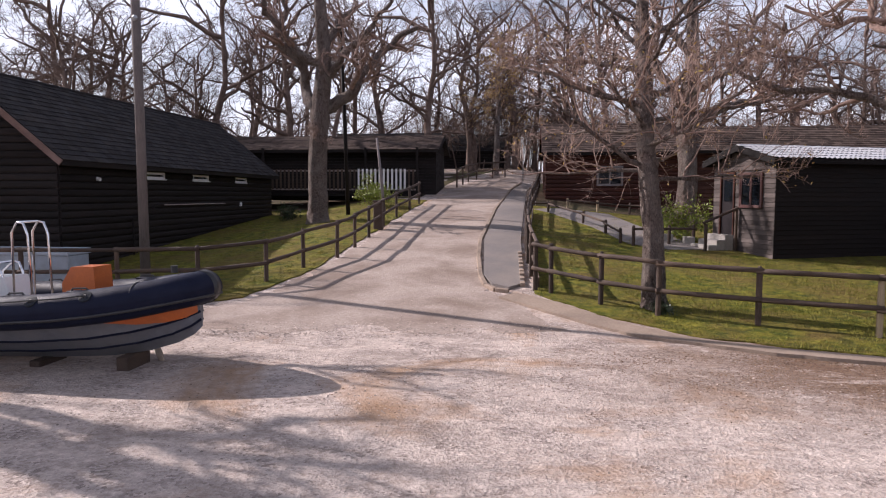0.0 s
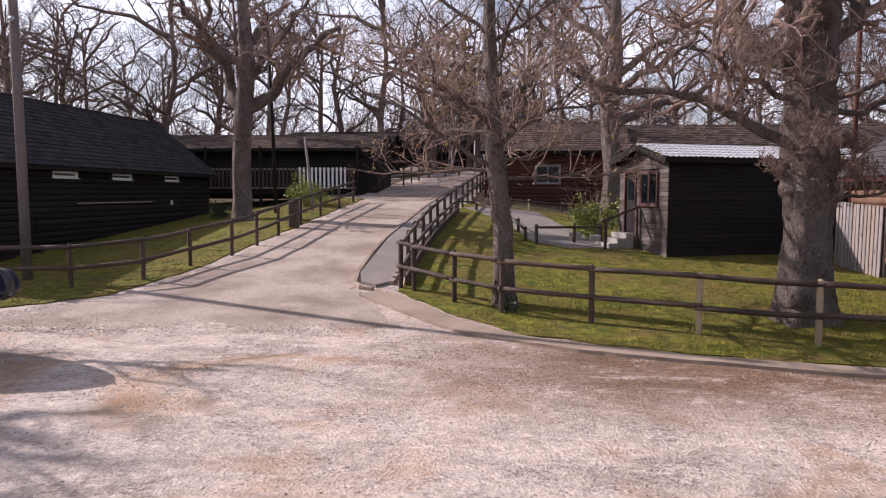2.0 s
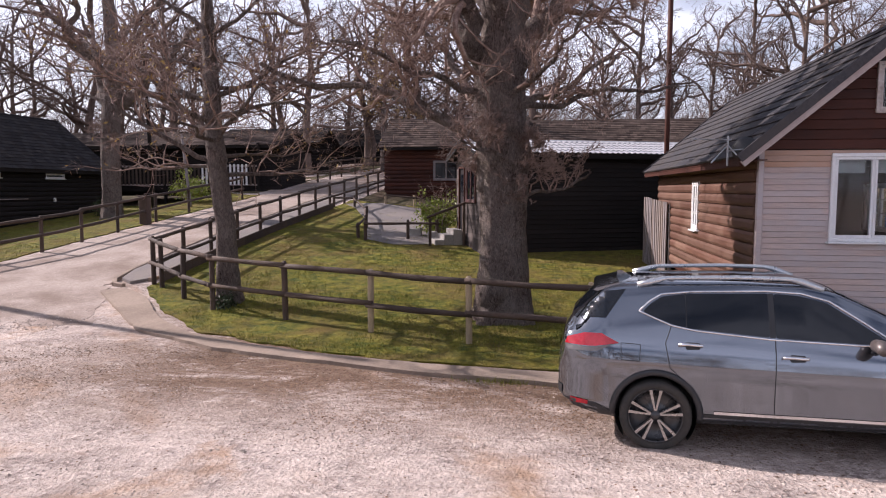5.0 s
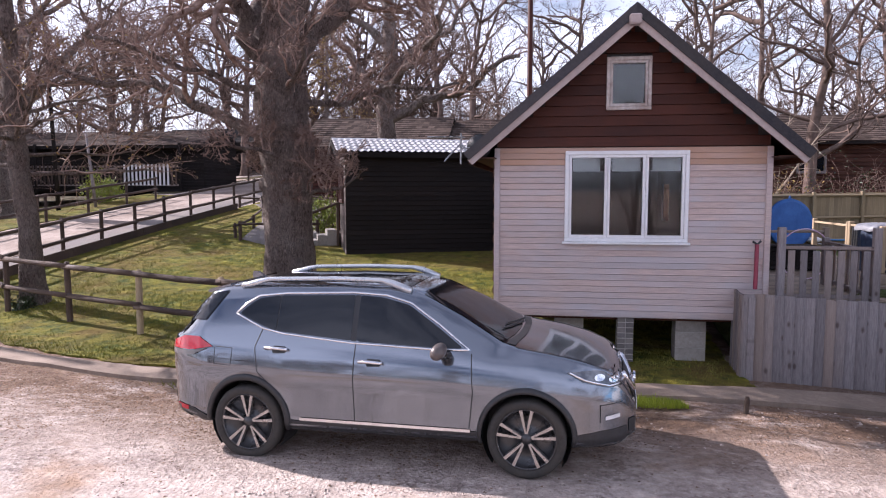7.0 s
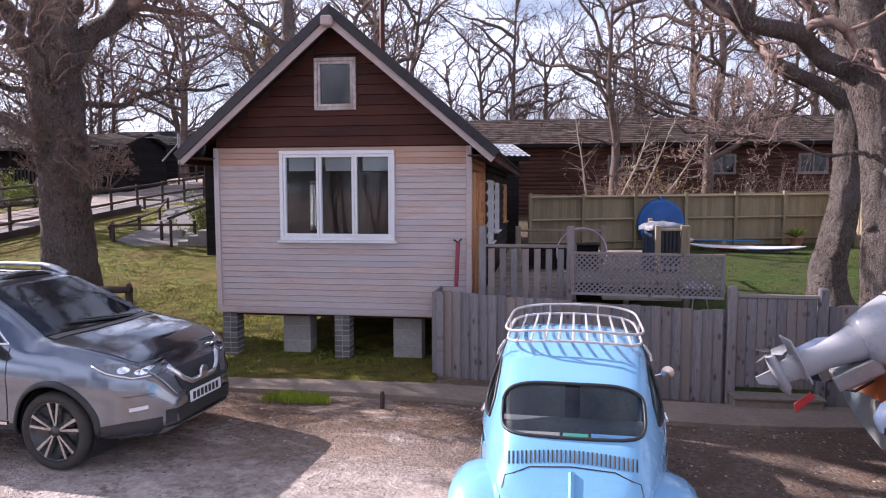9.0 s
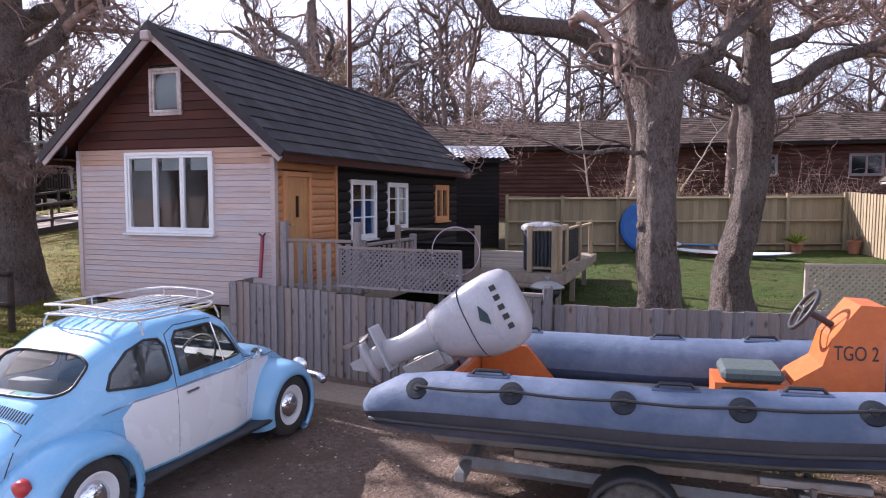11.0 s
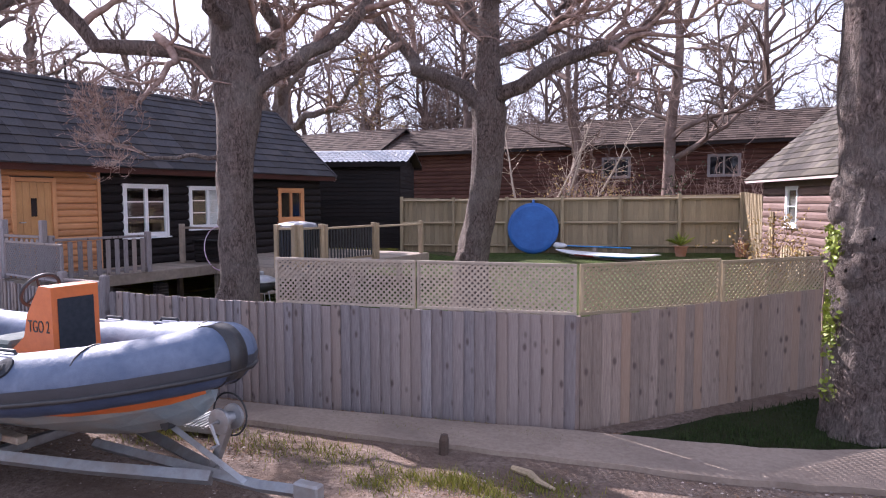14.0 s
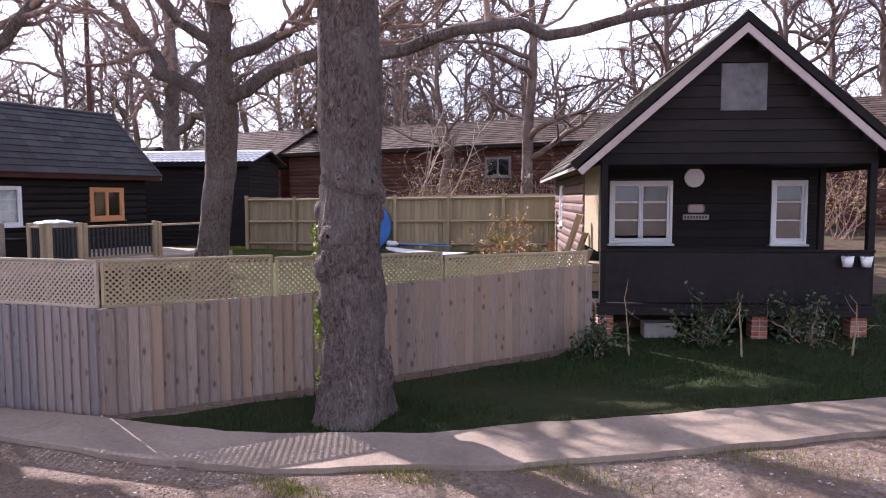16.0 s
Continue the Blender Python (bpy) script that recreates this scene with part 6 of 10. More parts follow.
def deck_rail(name, label, a, b, top, pickets=0, material=None, inner=False, post_top=0.06, z=DZ):
    material = material or M_PALEPOST
    r = thing(name, label, "railing", pose(a[0], a[1], z, 0, 0, math.degrees(math.atan2(b[1] - a[1], b[0] - a[0]))))
    L = math.dist(a, b)
    for x in (0, L):
        part("post", boxed(x - 0.05, x + 0.05, -0.05, 0.05, 0.0, top + post_top, 0.01), material, r)
    part("top_rail", boxed(0.05, L - 0.05, -0.035, 0.035, top - 0.045, top, 0.006), material, r)
    if pickets:
        part("bottom_rail", boxed(0.05, L - 0.05, -0.02, 0.02, 0.06, 0.11, 0.004), material, r)
        w = (L - 0.1) / pickets
        for i in range(pickets):
            x = 0.05 + (i + 0.5) * w
            if inner:
                part("picket", boxed(x - 0.02, x + 0.02, -0.015, 0.015, 0.11, top - 0.045, 0.004), M_BLACK, r)
            else:
                part("picket", boxed(x - 0.045, x + 0.045, -0.035, -0.02, 0.02, top - 0.06, 0.004), material, r)
    return r


deck_rail("railing", "grey picket railing on the front of the deck", (2.98, -0.02), (4.2, -0.05), 0.78, 7, M_FENCEWOOD, post_top=0.26)
deck_rail("railing", "grey picket railing along the deck side", (4.24, 0.05), (4.3, 1.9), 0.72, 10, M_FENCEWOOD)
deck_rail("railing", "tan open rail above the deck steps", (3.35, 3.5), (4.95, 3.62), 0.8, 0, M_DECK)
deck_rail("railing", "tan railing with dark spindles in front of the barrel", (5.96, 3.66), (6.42, 3.66), 0.82, 5, M_PALEPOST, True)
deck_rail("railing", "tan railing with dark spindles beside the barrel", (6.5, 3.74), (6.5, 4.4), 0.82, 7, M_PALEPOST, True)
deck_rail("railing", "tan railing with dark spindles on the deck edge", (6.5, 4.52), (6.5, 6.3), 0.8, 16, M_PALEPOST, True)
deck_rail("railing", "tan open railing at the far deck edge", (6.5, 6.42), (6.52, 8.4), 0.78, 0, M_PALEPOST)
hoop = thing("hula_hoop", "pale pink and white hoop hung on the deck rail", "hoop", pose(4.55, 3.5, DZ + 0.36, 90, 0, 5))
part("ring", tube([(0.47 * math.cos(a), 0.47 * math.sin(a), 0) for a in (2 * math.pi * k / 40 for k in range(41))], 0.011, 6, False), mat("hoop_plastic", (0.75, 0.5, 0.6), (0.5, 0.35, 0.55), (0.8, 0.78, 0.8), 12, 4, 0.4, bump=0), hoop, smooth=True)
tub = thing("water_barrel", "dark blue ribbed barrel with a crumpled grey cover on the deck", "barrel", pose(6.1, 4.12, DZ))
M_COVER = mat("grey_cover", (0.17, 0.175, 0.20), (0.24, 0.245, 0.27), (0.13, 0.135, 0.15), 6, 1.5, 0.5, bump=0.4, depth=0.02)
M_TUB = mat("barrel_blue", (0.03, 0.045, 0.085), (0.05, 0.07, 0.115), None, 9, 2, 0.5, bump=0.2)
bm = bmesh.new()
rings = [[bm.verts.new(((0.34 + 0.012 * (k % 2)) * f * math.cos(2 * math.pi * k / 36), (0.34 + 0.012 * (k % 2)) * f * math.sin(2 * math.pi * k / 36), z)) for k in range(36)] for z, f in ((0, 0.94), (0.04, 1.0), (0.8, 1.0), (0.84, 0.96))]
for p, q in zip(rings, rings[1:]):
    for k in range(36):
        bm.faces.new((p[k], p[(k + 1) % 36], q[(k + 1) % 36], q[k]))
bm.faces.new(rings[0][::-1]), bm.faces.new(rings[-1])
part("shell", bm, M_TUB, tub)
bm = bmesh.new()
rings = [[bm.verts.new((f * (0.40 + 0.025 * math.sin(5 * a) + 0.015 * math.sin(11 * a)) * math.cos(a), f * (0.40 + 0.025 * math.sin(5 * a) + 0.015 * math.sin(11 * a)) * math.sin(a), z + 0.012 * math.sin(7 * a + 3 * f))) for a in (2 * math.pi * k / 40 for k in range(40))] for z, f in ((0.78, 1.0), (0.845, 1.0), (0.885, 0.9), (0.91, 0.55), (0.925, 0.15))]
for p, q in zip(rings, rings[1:]):
    for k in range(40):
        bm.faces.new((p[k], p[(k + 1) % 40], q[(k + 1) % 40], q[k]))
bm.faces.new(rings[-1])
part("cover", bm, M_COVER, tub, "crumpled grey cover", smooth=True)
# Bench is made up to fill the dark area behind the rail.
bench = thing("storage_bench", "dark slatted bench made up to fill the dark area behind the deck rail", "bench", pose(4.15, 3.95, DZ, 0, 0, 4))
for k in range(5):
    part("slat", boxed(-0.72, 0.72, -0.16, -0.13, 0.03 + 0.085 * k, 0.105 + 0.085 * k, 0.006), M_BLACKWOOD, bench)
part("lid", boxed(-0.75, 0.75, -0.19, 0.25, 0.46, 0.495, 0.008), M_BLACKWOOD, bench)
part("back", boxed(-0.72, 0.72, 0.2, 0.23, 0.0, 0.455), M_BLACKWOOD, bench)
for x in (-0.7, 0.7):
    part("end_panel", boxed(x - 0.02, x + 0.02, -0.128, 0.195, 0.0, 0.455, 0.004), M_BLACKWOOD, bench)
bar = thing("kettle_barbecue", "small kettle barbecue with a silver lid", "barbecue", pose(6.47, 2.68, h(6.47, 2.68)))
part("bowl", tube([(0, 0, 0.62), (0, 0, 0.68), (0, 0, 0.82)], [0.08, 0.2, 0.27], 18), M_BLACK, bar, smooth=True)
part("lid", tube([(0, 0, 0.825), (0, 0, 0.86), (0, 0, 0.92), (0, 0, 0.95)], [0.31, 0.29, 0.17, 0.05], 22), M_METAL, bar, "dull silver lid", smooth=True)
part("lid_knob", tube([(0, 0, 0.952), (0, 0, 0.99), (0, 0, 1.02)], [0.03, 0.045, 0.04], 10), M_METAL, bar)
for k in range(3):
    a = 2.1 * k
    part("leg", tube([(0.16 * math.cos(a), 0.16 * math.sin(a), 0.68), (0.28 * math.cos(a), 0.28 * math.sin(a), 0.0)], 0.012, 6), M_METAL, bar)
bs = thing("shovel", "red-handled shovel leaning on the cottage wall", "shovel", pose(2.62, -0.12, 1.16))
part("shaft", tube([(0, -0.02, 0.0), (0.02, 0.03, 0.62)], 0.03, 8), mat("red_plastic", (0.30, 0.03, 0.06), (0.20, 0.02, 0.045), None, 20, 3, 0.4, bump=0), bs)
part("grip", tube([(-0.04, 0.03, 0.66), (0.02, 0.03, 0.62), (0.07, 0.03, 0.67)], 0.016, 6), M_BLACK, bs)

# ---------- things in the yard ----------
cov = thing("round_pool_cover", "round blue cover leaning against the back fence", "pool cover", pose(7.65, 13.35, h(7.65, 13.3) + 0.03, -6, 0, 16))
bm = bmesh.new()
tube_rings(bm, [(0, 0.05, 0.82), (0, 0.02, 0.82), (0, -0.04, 0.82), (0, -0.07, 0.82)], [0.79, 0.81, 0.79, 0.70], 36)
part("disc", bm, M_BLUE, cov, smooth=False)
part("knob", tube([(0, -0.02, 1.62), (0, -0.02, 1.72)], [0.05, 0.03], 8), M_BLUE, cov)
sup = thing("paddle_board", "white and blue paddle board lying on the lawn", "paddle board", pose(10.1, 12.9, h(10.1, 12.9) + 0.14, 0, 0, -14))
pts, rad = [(-1.7 + 3.4 * k / 16, 0, 0.10 * (abs(k - 8) / 8) ** 3) for k in range(17)], [0.36 * math.sqrt(max(0.02, 1 - (abs(k - 8) / 8) ** 2.6)) for k in range(17)]
bm = bmesh.new()
tube_rings(bm, pts, rad, 14, True, 0.2)
part("hull", bm, M_WHITE, sup, smooth=True)
M_SUP = mat("board_blue", (0.03, 0.2, 0.5), (0.05, 0.28, 0.6), None, 8, 2, 0.35, bump=0)
M_RED = mat("board_red", (0.5, 0.04, 0.04), (0.4, 0.03, 0.03), None, 8, 2, 0.4, bump=0)
bm = bmesh.new()
tube_rings(bm, [(p[0], p[1], p[2] - 0.004) for p in pts[8:15]], [r * 1.012 for r in rad[8:15]], 14, True, 0.19)
part("blue_band", bm, M_SUP, sup, "blue half of the board", smooth=True)
bm = bmesh.new()
tube_rings(bm, [(p[0], p[1], p[2] - 0.004) for p in pts[4:8]], [r * 1.012 for r in rad[4:8]], 14, True, 0.19)
part("red_band", bm, M_RED, sup, "red stripe of the board", smooth=True)
part("foot_block", boxed(-1.2, 1.2, -0.1, 0.1, -0.16, -0.06, 0.01), M_DECK, sup)
kay = thing("paddle", "long blue-shafted paddle on the grass", "paddle", pose(9.6, 13.55, h(9.6, 13.5) + 0.30, 0, 0, -4))
part("shaft", tube([(-0.9, 0, 0), (1.1, 0, 0)], 0.02, 8), M_SUP, kay)
part("blade", tube([(-0.9, 0, 0), (-1.05, 0, 0.0), (-1.3, 0, 0.0), (-1.38, 0, 0)], [0.02, 0.09, 0.1, 0.04], 10), M_WHITE, kay)
part("rest", boxed(-0.06, 0.06, -0.05, 0.05, -0.33, -0.021), M_DECK, kay)
M_TERRA = mat("terracotta", (0.36, 0.15, 0.08), (0.28, 0.11, 0.06), (0.4, 0.28, 0.2), 12, 2, 0.85, bump=0.2)


def potted(name, label, x, y, r, hgt, leaves, leaf_len, seed, leaf_mat=None):
    z = h(x, y) + 0.03
    p = thing(name, label, "plant", pose(x, y, z))
    part("pot", tube([(0, 0, 0), (0, 0, hgt * 0.9), (0, 0, hgt * 0.9), (0, 0, hgt)], [r * 0.7, r * 0.95, r * 1.08, r * 1.08], 16), M_TERRA, p)
    bm = bmesh.new()
    rng = random.Random(seed)
    for _ in range(leaves):
        a, b = rng.uniform(0, 6.3), rng.uniform(0.3, 1.1)
        d = Vector((math.cos(a) * math.sin(b), math.sin(a) * math.sin(b), math.cos(b)))
        l = leaf_len * rng.uniform(0.6, 1.1)
        o = Vector((0, 0, hgt))
        s = d.cross(Vector((0, 0, 1))).normalized() * 0.02
        k = [bm.verts.new(v) for v in (o - s, o + s, o + d * l * 0.6 + s * 1.2, o + d * l - Vector((0, 0, l * 0.15)), o + d * l * 0.6 - s * 1.2)]
        bm.faces.new(k)
    part("leaves", bm, leaf_mat or M_GREENLEAF, p)
    return p


potted("potted_plant", "spiky green plant in a clay pot by the back fence", 12.0, 14.1, 0.2, 0.3, 40, 0.55, 1)
potted("potted_plant", "bare potted plant beside the fence corner", 13.6, 14.4, 0.2, 0.4, 14, 0.3, 2, M_TWIG)
lp = thing("leaning_planks", "yellow-tan planks leaning against the black cottage", "planks", pose(16.4, 6.25, h(16.4, 6.25) + 0.03, 0, 0, 5))
for k in range(3):
    part("plank", boxed(-0.035, 0.035, -0.09, 0.09, 0, 1.95 - 0.3 * k, 0.004), M_NEWFENCE, lp, m=pose(0.1 * k, 0.2 * k, 0, 0, 18 + 2 * k, 0))
pal = thing("timber_stack", "stack of pale sawn timber beside the black cottage", "timber", pose(16.6, 7.4, h(16.6, 7.4) + 0.03, 0, 0, 29))
for k in range(6):
    part("sawn_length", boxed(-0.3 + 0.02 * k, 0.35, -0.9, 0.9 - 0.1 * (k % 2), 0.16 * k, 0.16 * k + 0.15, 0.006), M_NEWFENCE, pal)
bra = thing("door_grating", "ribbed metal grating lying beside the path", "grating", pose(9.42, -1.77, h(9.42, -1.77) + 0.085, 0, 0, 11))
part("plate", boxed(-0.7, 0.7, -0.24, 0.24, -0.05, 0.0), M_METAL, bra)
for k in range(24):
    part("rib", boxed(-0.67 + k * 0.057, -0.645 + k * 0.057, -0.24, 0.24, 0.001, 0.018), M_METAL, bra)
for x, y, hh, r in ((12.48, -1.12, 0.2, 0.05), (2.0, -2.08, 0.2, 0.03), (12.1, -2.6, 0.16, 0.03)):
    s = thing("path_stub", "short cut-off post stub beside the path", "post", pose(x, y, h(x, y) - 0.05))
    part("stub", tube([(0, 0, 0), (0.01, 0, hh), (0.01, 0, hh + 0.05)], [r, r, r * 0.7], 8), M_RAILWOOD, s)
pl = thing("loose_plank", "weathered plank lying on the gravel", "plank", pose(6.15, -4.25, h(6, -4.2), 0, 0, 28))
part("plank", boxed(-0.3, 0.3, -0.06, 0.06, 0, 0.03, 0.006), M_FENCEWOOD, pl)
sk = thing("dead_stick", "pale dead branch lying on the gravel", "branch", pose(13.45, -1.3, h(13.4, -1.3), 0, 0, -30))
part("stick", tube([(-0.25, 0, 0.03), (-0.05, 0.05, 0.035), (0.12, 0.0, 0.04), (0.3, 0.03, 0.03)], [0.03, 0.035, 0.03, 0.015], 7), M_PALEPOST, sk)

# shed details: red-framed door and window on the lit end, steps, shrub
sd = shed
window(sd, pose(-0.1, -0.03, 2.15), 1.0, 1.1, (0.5, 0.5), mat("red_brown_paint", (0.085, 0.028, 0.026), (0.055, 0.02, 0.02), (0.15, 0.08, 0.07), 20, 2, 0.5, bump=0.1), bars=(), sill=False, glass=M_DARKGLASS)
dr = link_mesh("door", bpy.data.meshes.new("door"), sd, None, pose(-1.05, 0.0, 1.27) @ Matrix.Diagonal((0.82, 1, 0.98, 1)))
part("door_leaf", boxed(0.06, 0.79, 0.0, 0.04, 0, 1.99, 0.004), M_FENCEDARK, dr)
part("door_frame", prism(bmesh.new(), [(0, 0), (0.06, 0), (0.06, 2.0), (0.79, 2.0), (0.79, 0), (0.85, 0), (0.85, 2.05), (0, 2.05)], "y", -0.05, 0.05), M_BROWNWOOD, dr)
part("pane", boxed(0.2, 0.65, -0.012, 0.0, 1.1, 1.8), M_DARKGLASS, dr)
stp = thing("block_steps", "pale concrete block steps to the shed door", "steps", pose(-7.05, 11.1, h(-7.05, 11.1), 0, 0, 22))
for k in range(3):
    part("block", boxed(-0.75 + 0.3 * k, -0.45 + 0.3 * k, -0.5, 0.45, -0.05, 0.16 * (k + 1), 0.012), M_BLOCK, stp)
hrl = thing("hand_rail", "dark timber handrail beside the shed steps", "handrail", pose(-7.0, 10.5, h(-7.0, 10.5), 0, 0, 22))
for x, t in ((-0.75, 0.9), (0.35, 1.35)):
    part("post", boxed(x - 0.04, x + 0.04, -0.04, 0.04, -0.1, t, 0.006), M_RAILWOOD, hrl)
part("rail", tube([(-0.85, 0, 0.92), (0.45, 0, 1.4)], 0.045, 6), M_RAILWOOD, hrl)
for x, y, w in ((-7.85, 11.75, 0.35), (-8.5, 12.1, 0.4)):
    tr = thing("planter_trough", "low pale stone trough beside the steps", "planter", pose(x, y, h(x, y)))
    part("body", boxed(-w / 2, w / 2, -0.15, 0.15, -0.03, 0.26, 0.02), M_BLOCK, tr)

# windows on the far huts

def hut_window(hut_ob, m, w, hh):
    return window(hut_ob, m, w, hh, (0.5, 0.5), M_FENCEWOOD, fw=0.07, glass=M_DARKGLASS, sill=False)


for u in (2.5,):
    hut_window(hb, pose(2.6, 0, 0, 0, 0, 90) @ pose(u, -0.06, 3.0), 1.3, 1.0)
for u in (11.8, 16.3, 20.3, 24.8):
    hut_window(hr, pose(2.6, 0, 0, 0, 0, 90) @ pose(u, -0.06, 3.3), 1.3, 0.95)
# veranda of the low hut: floor edge, posts, railings
vr = thing("veranda", "shaded veranda with timber railing and white pickets", "veranda")
for x in (-33, -30, -27, -24, -21.5, -18.8):
    part("post", boxed(x - 0.06, x + 0.06, 22.85, 22.97, h(x, 22.9) - 0.2, 4.95), M_BLACKWOOD, vr)
part("top_rail", boxed(-33, -18.8, 22.86, 22.96, 3.72, 3.80), M_FENCEWOOD, vr)
part("low_rail", boxed(-33, -18.8, 22.86, 22.96, 2.75, 2.83), M_FENCEWOOD, vr)
part("floor", boxed(-33, -18.5, 22.8, 24, 2.45, 2.55), M_BLACKWOOD, vr)
for i in range(64):
    x = -32.9 + i * 0.22
    part("picket", boxed(x, x + 0.10, 22.83, 22.85, 2.78, 3.85), M_WHITE if -22 < x < -19.4 else M_RAILWOOD, vr)

# dark boards standing in for the bank and its shadow under the footway fence
rt = thing("retaining_boards", "dark boards standing in for the bank and its shadow below the footway fence", "retaining wall")
RUN = [(-13.0, 3.9), (-13.05, 5.4), (-13.1, 7.0), (-13.12, 8.7), (-13.12, 10.4), (-13.1, 12.1), (-13.04, 13.8), (-13.0, 15.5), (-12.95, 17.0)]
for (ax, ay), (bx, by) in zip(RUN, RUN[1:]):
    za, zb = h(ax, ay), h(bx, by)
    bm = bmesh.new()
    q = [bm.verts.new(v) for v in ((ax, ay, za - 0.05), (bx, by - 0.01, zb - 0.05), (bx, by - 0.01, zb + 0.27), (ax, ay, za + 0.27), (ax - 0.04, ay, za - 0.05), (bx - 0.04, by - 0.01, zb - 0.05), (bx - 0.04, by - 0.01, zb + 0.27), (ax - 0.04, ay, za + 0.27))]
    for f in ((0, 1, 2, 3), (5, 4, 7, 6), (3, 2, 6, 7), (0, 4, 5, 1), (1, 5, 6, 2), (4, 0, 3, 7)):
        bm.faces.new([q[i] for i in f])
    part("board", bm, M_RAILWOOD, rt)

# pale locker beside the long hut
lk = thing("storage_locker", "pale blue-white storage locker beside the long hut", "locker", pose(-25.85, 4.15, h(-25.8, 4.1)))
M_LOCKER = mat("pale_locker_paint", (0.42, 0.47, 0.55), (0.36, 0.41, 0.49), (0.28, 0.30, 0.34), 12, 1.5, 0.6, bump=0.1)
part("body", boxed(-1.25, 1.25, -0.42, 0.42, -0.02, 0.72, 0.02), M_LOCKER, lk)
part("lid", prism(bmesh.new(), [(-0.46, 0.722), (0.46, 0.722), (0.46, 0.86), (-0.46, 0.79)], "x", -1.28, 1.28), M_LOCKER, lk)
for x in (-0.8, 0.0, 0.8):
    part("batten", boxed(x - 0.03, x + 0.03, -0.436, -0.421, 0.02, 0.70, 0.004), M_LOCKER, lk)

# aerial at the cottage eave
ta = thing("tv_aerial", "small grey aerial and dark dish at the cottage eave", "aerial", pose(-1.5, -0.15, 2.93, 0, 0, 165))
part("mast", tube([(0, 0, -0.02), (0, 0, 0.42)], 0.016, 8), M_METAL, ta)
for s in (-1, 1):
    part("stay", tube([(s * 0.22, 0.1, 0.02), (0, 0, 0.28)], 0.012, 6), M_METAL, ta)
part("boom", tube([(-0.05, 0, 0.36), (0.5, 0.05, 0.38)], 0.01, 6), M_METAL, ta)
for k in range(6):
    part("rod", tube([(k * 0.09, -0.16, 0.37), (k * 0.09, 0.18, 0.37)], 0.006, 5), M_METAL, ta)
bm = bmesh.new()
tube_rings(bm, [(-0.25, -0.02, 0.22), (-0.24, -0.07, 0.22), (-0.24, -0.10, 0.22)], [0.03, 0.15, 0.19], 18)
part("dish", bm, M_BLACK, ta, "dark satellite dish", smooth=True)
part("dish_arm", tube([(0, 0, 0.2), (-0.24, -0.03, 0.22)], 0.014, 6), M_METAL, ta)

# ---------- vehicles ----------
from mathutils.bvhtree import BVHTree


def loft(sections, smooth=True):
    """Skin between half sections (y >= 0) along x, mirrored to both sides."""
    bm = bmesh.new()
    rows = []
    for x, sec in sections:
        right = [bm.verts.new((x, -y, z)) for y, z in sec]
        left = [right[i] if sec[i][0] < 1e-6 else bm.verts.new((x, sec[i][0], sec[i][1])) for i in range(len(sec))]
        rows.append((right, left))
    n = len(sections[0][1])
    for (ra, la), (rb, lb) in zip(rows, rows[1:]):
        for i in range(n - 1):
            for p, q in ((ra, rb), (la, lb)):
                vs = list(dict.fromkeys((p[i], p[i + 1], q[i + 1], q[i])))
                if len(vs) > 2:
                    bm.faces.new(vs)
    for r, l in (rows[0], rows[-1]):
        bm.faces.new(list(dict.fromkeys(r + l[::-1])))
    bmesh.ops.recalc_face_normals(bm, faces=bm.faces)
    return bm


def curve(table, xs):
    """Smoothed values of a table of (x, value) at xs."""
    t = np.array(table, float)
    fine = np.linspace(t[0, 0], t[-1, 0], 400)
    v = np.interp(fine, t[:, 0], t[:, 1])
    k = np.hanning(15)
    pad = np.r_[np.full(7, v[0]), v, np.full(7, v[-1])]
    return np.interp(xs, fine, np.convolve(pad, k / k.sum(), "valid"))


def cut_arch(bm, cx, cz, r, inner):
    """Takes a round wheel opening out of both flanks and draws its edge to the circle."""
    dead = [f for f in bm.faces if (lambda c: (c.x - cx) ** 2 + (c.z - cz) ** 2 < r * r and abs(c.y) > inner)(f.calc_center_median())]
    bmesh.ops.delete(bm, geom=dead, context="FACES")
    for e in [e for e in bm.edges if e.is_boundary]:
        for v in e.verts:
            d = Vector((v.co.x - cx, v.co.z - cz))
            if abs(v.co.y) > inner and 0.3 * r < d.length < 1.5 * r:
                d = d.normalized() * r
                v.co.x, v.co.z = cx + d.x, max(v.co.z if d.y < -0.2 * r else -9, cz + d.y)


def inside(poly, x, y):
    c, n = False, len(poly)
    for i in range(n):
        (x1, y1), (x2, y2) = poly[i], poly[i - 1]
        if (y1 > y) != (y2 > y) and x < (x2 - x1) * (y - y1) / (y2 - y1) + x1:
            c = not c
    return c


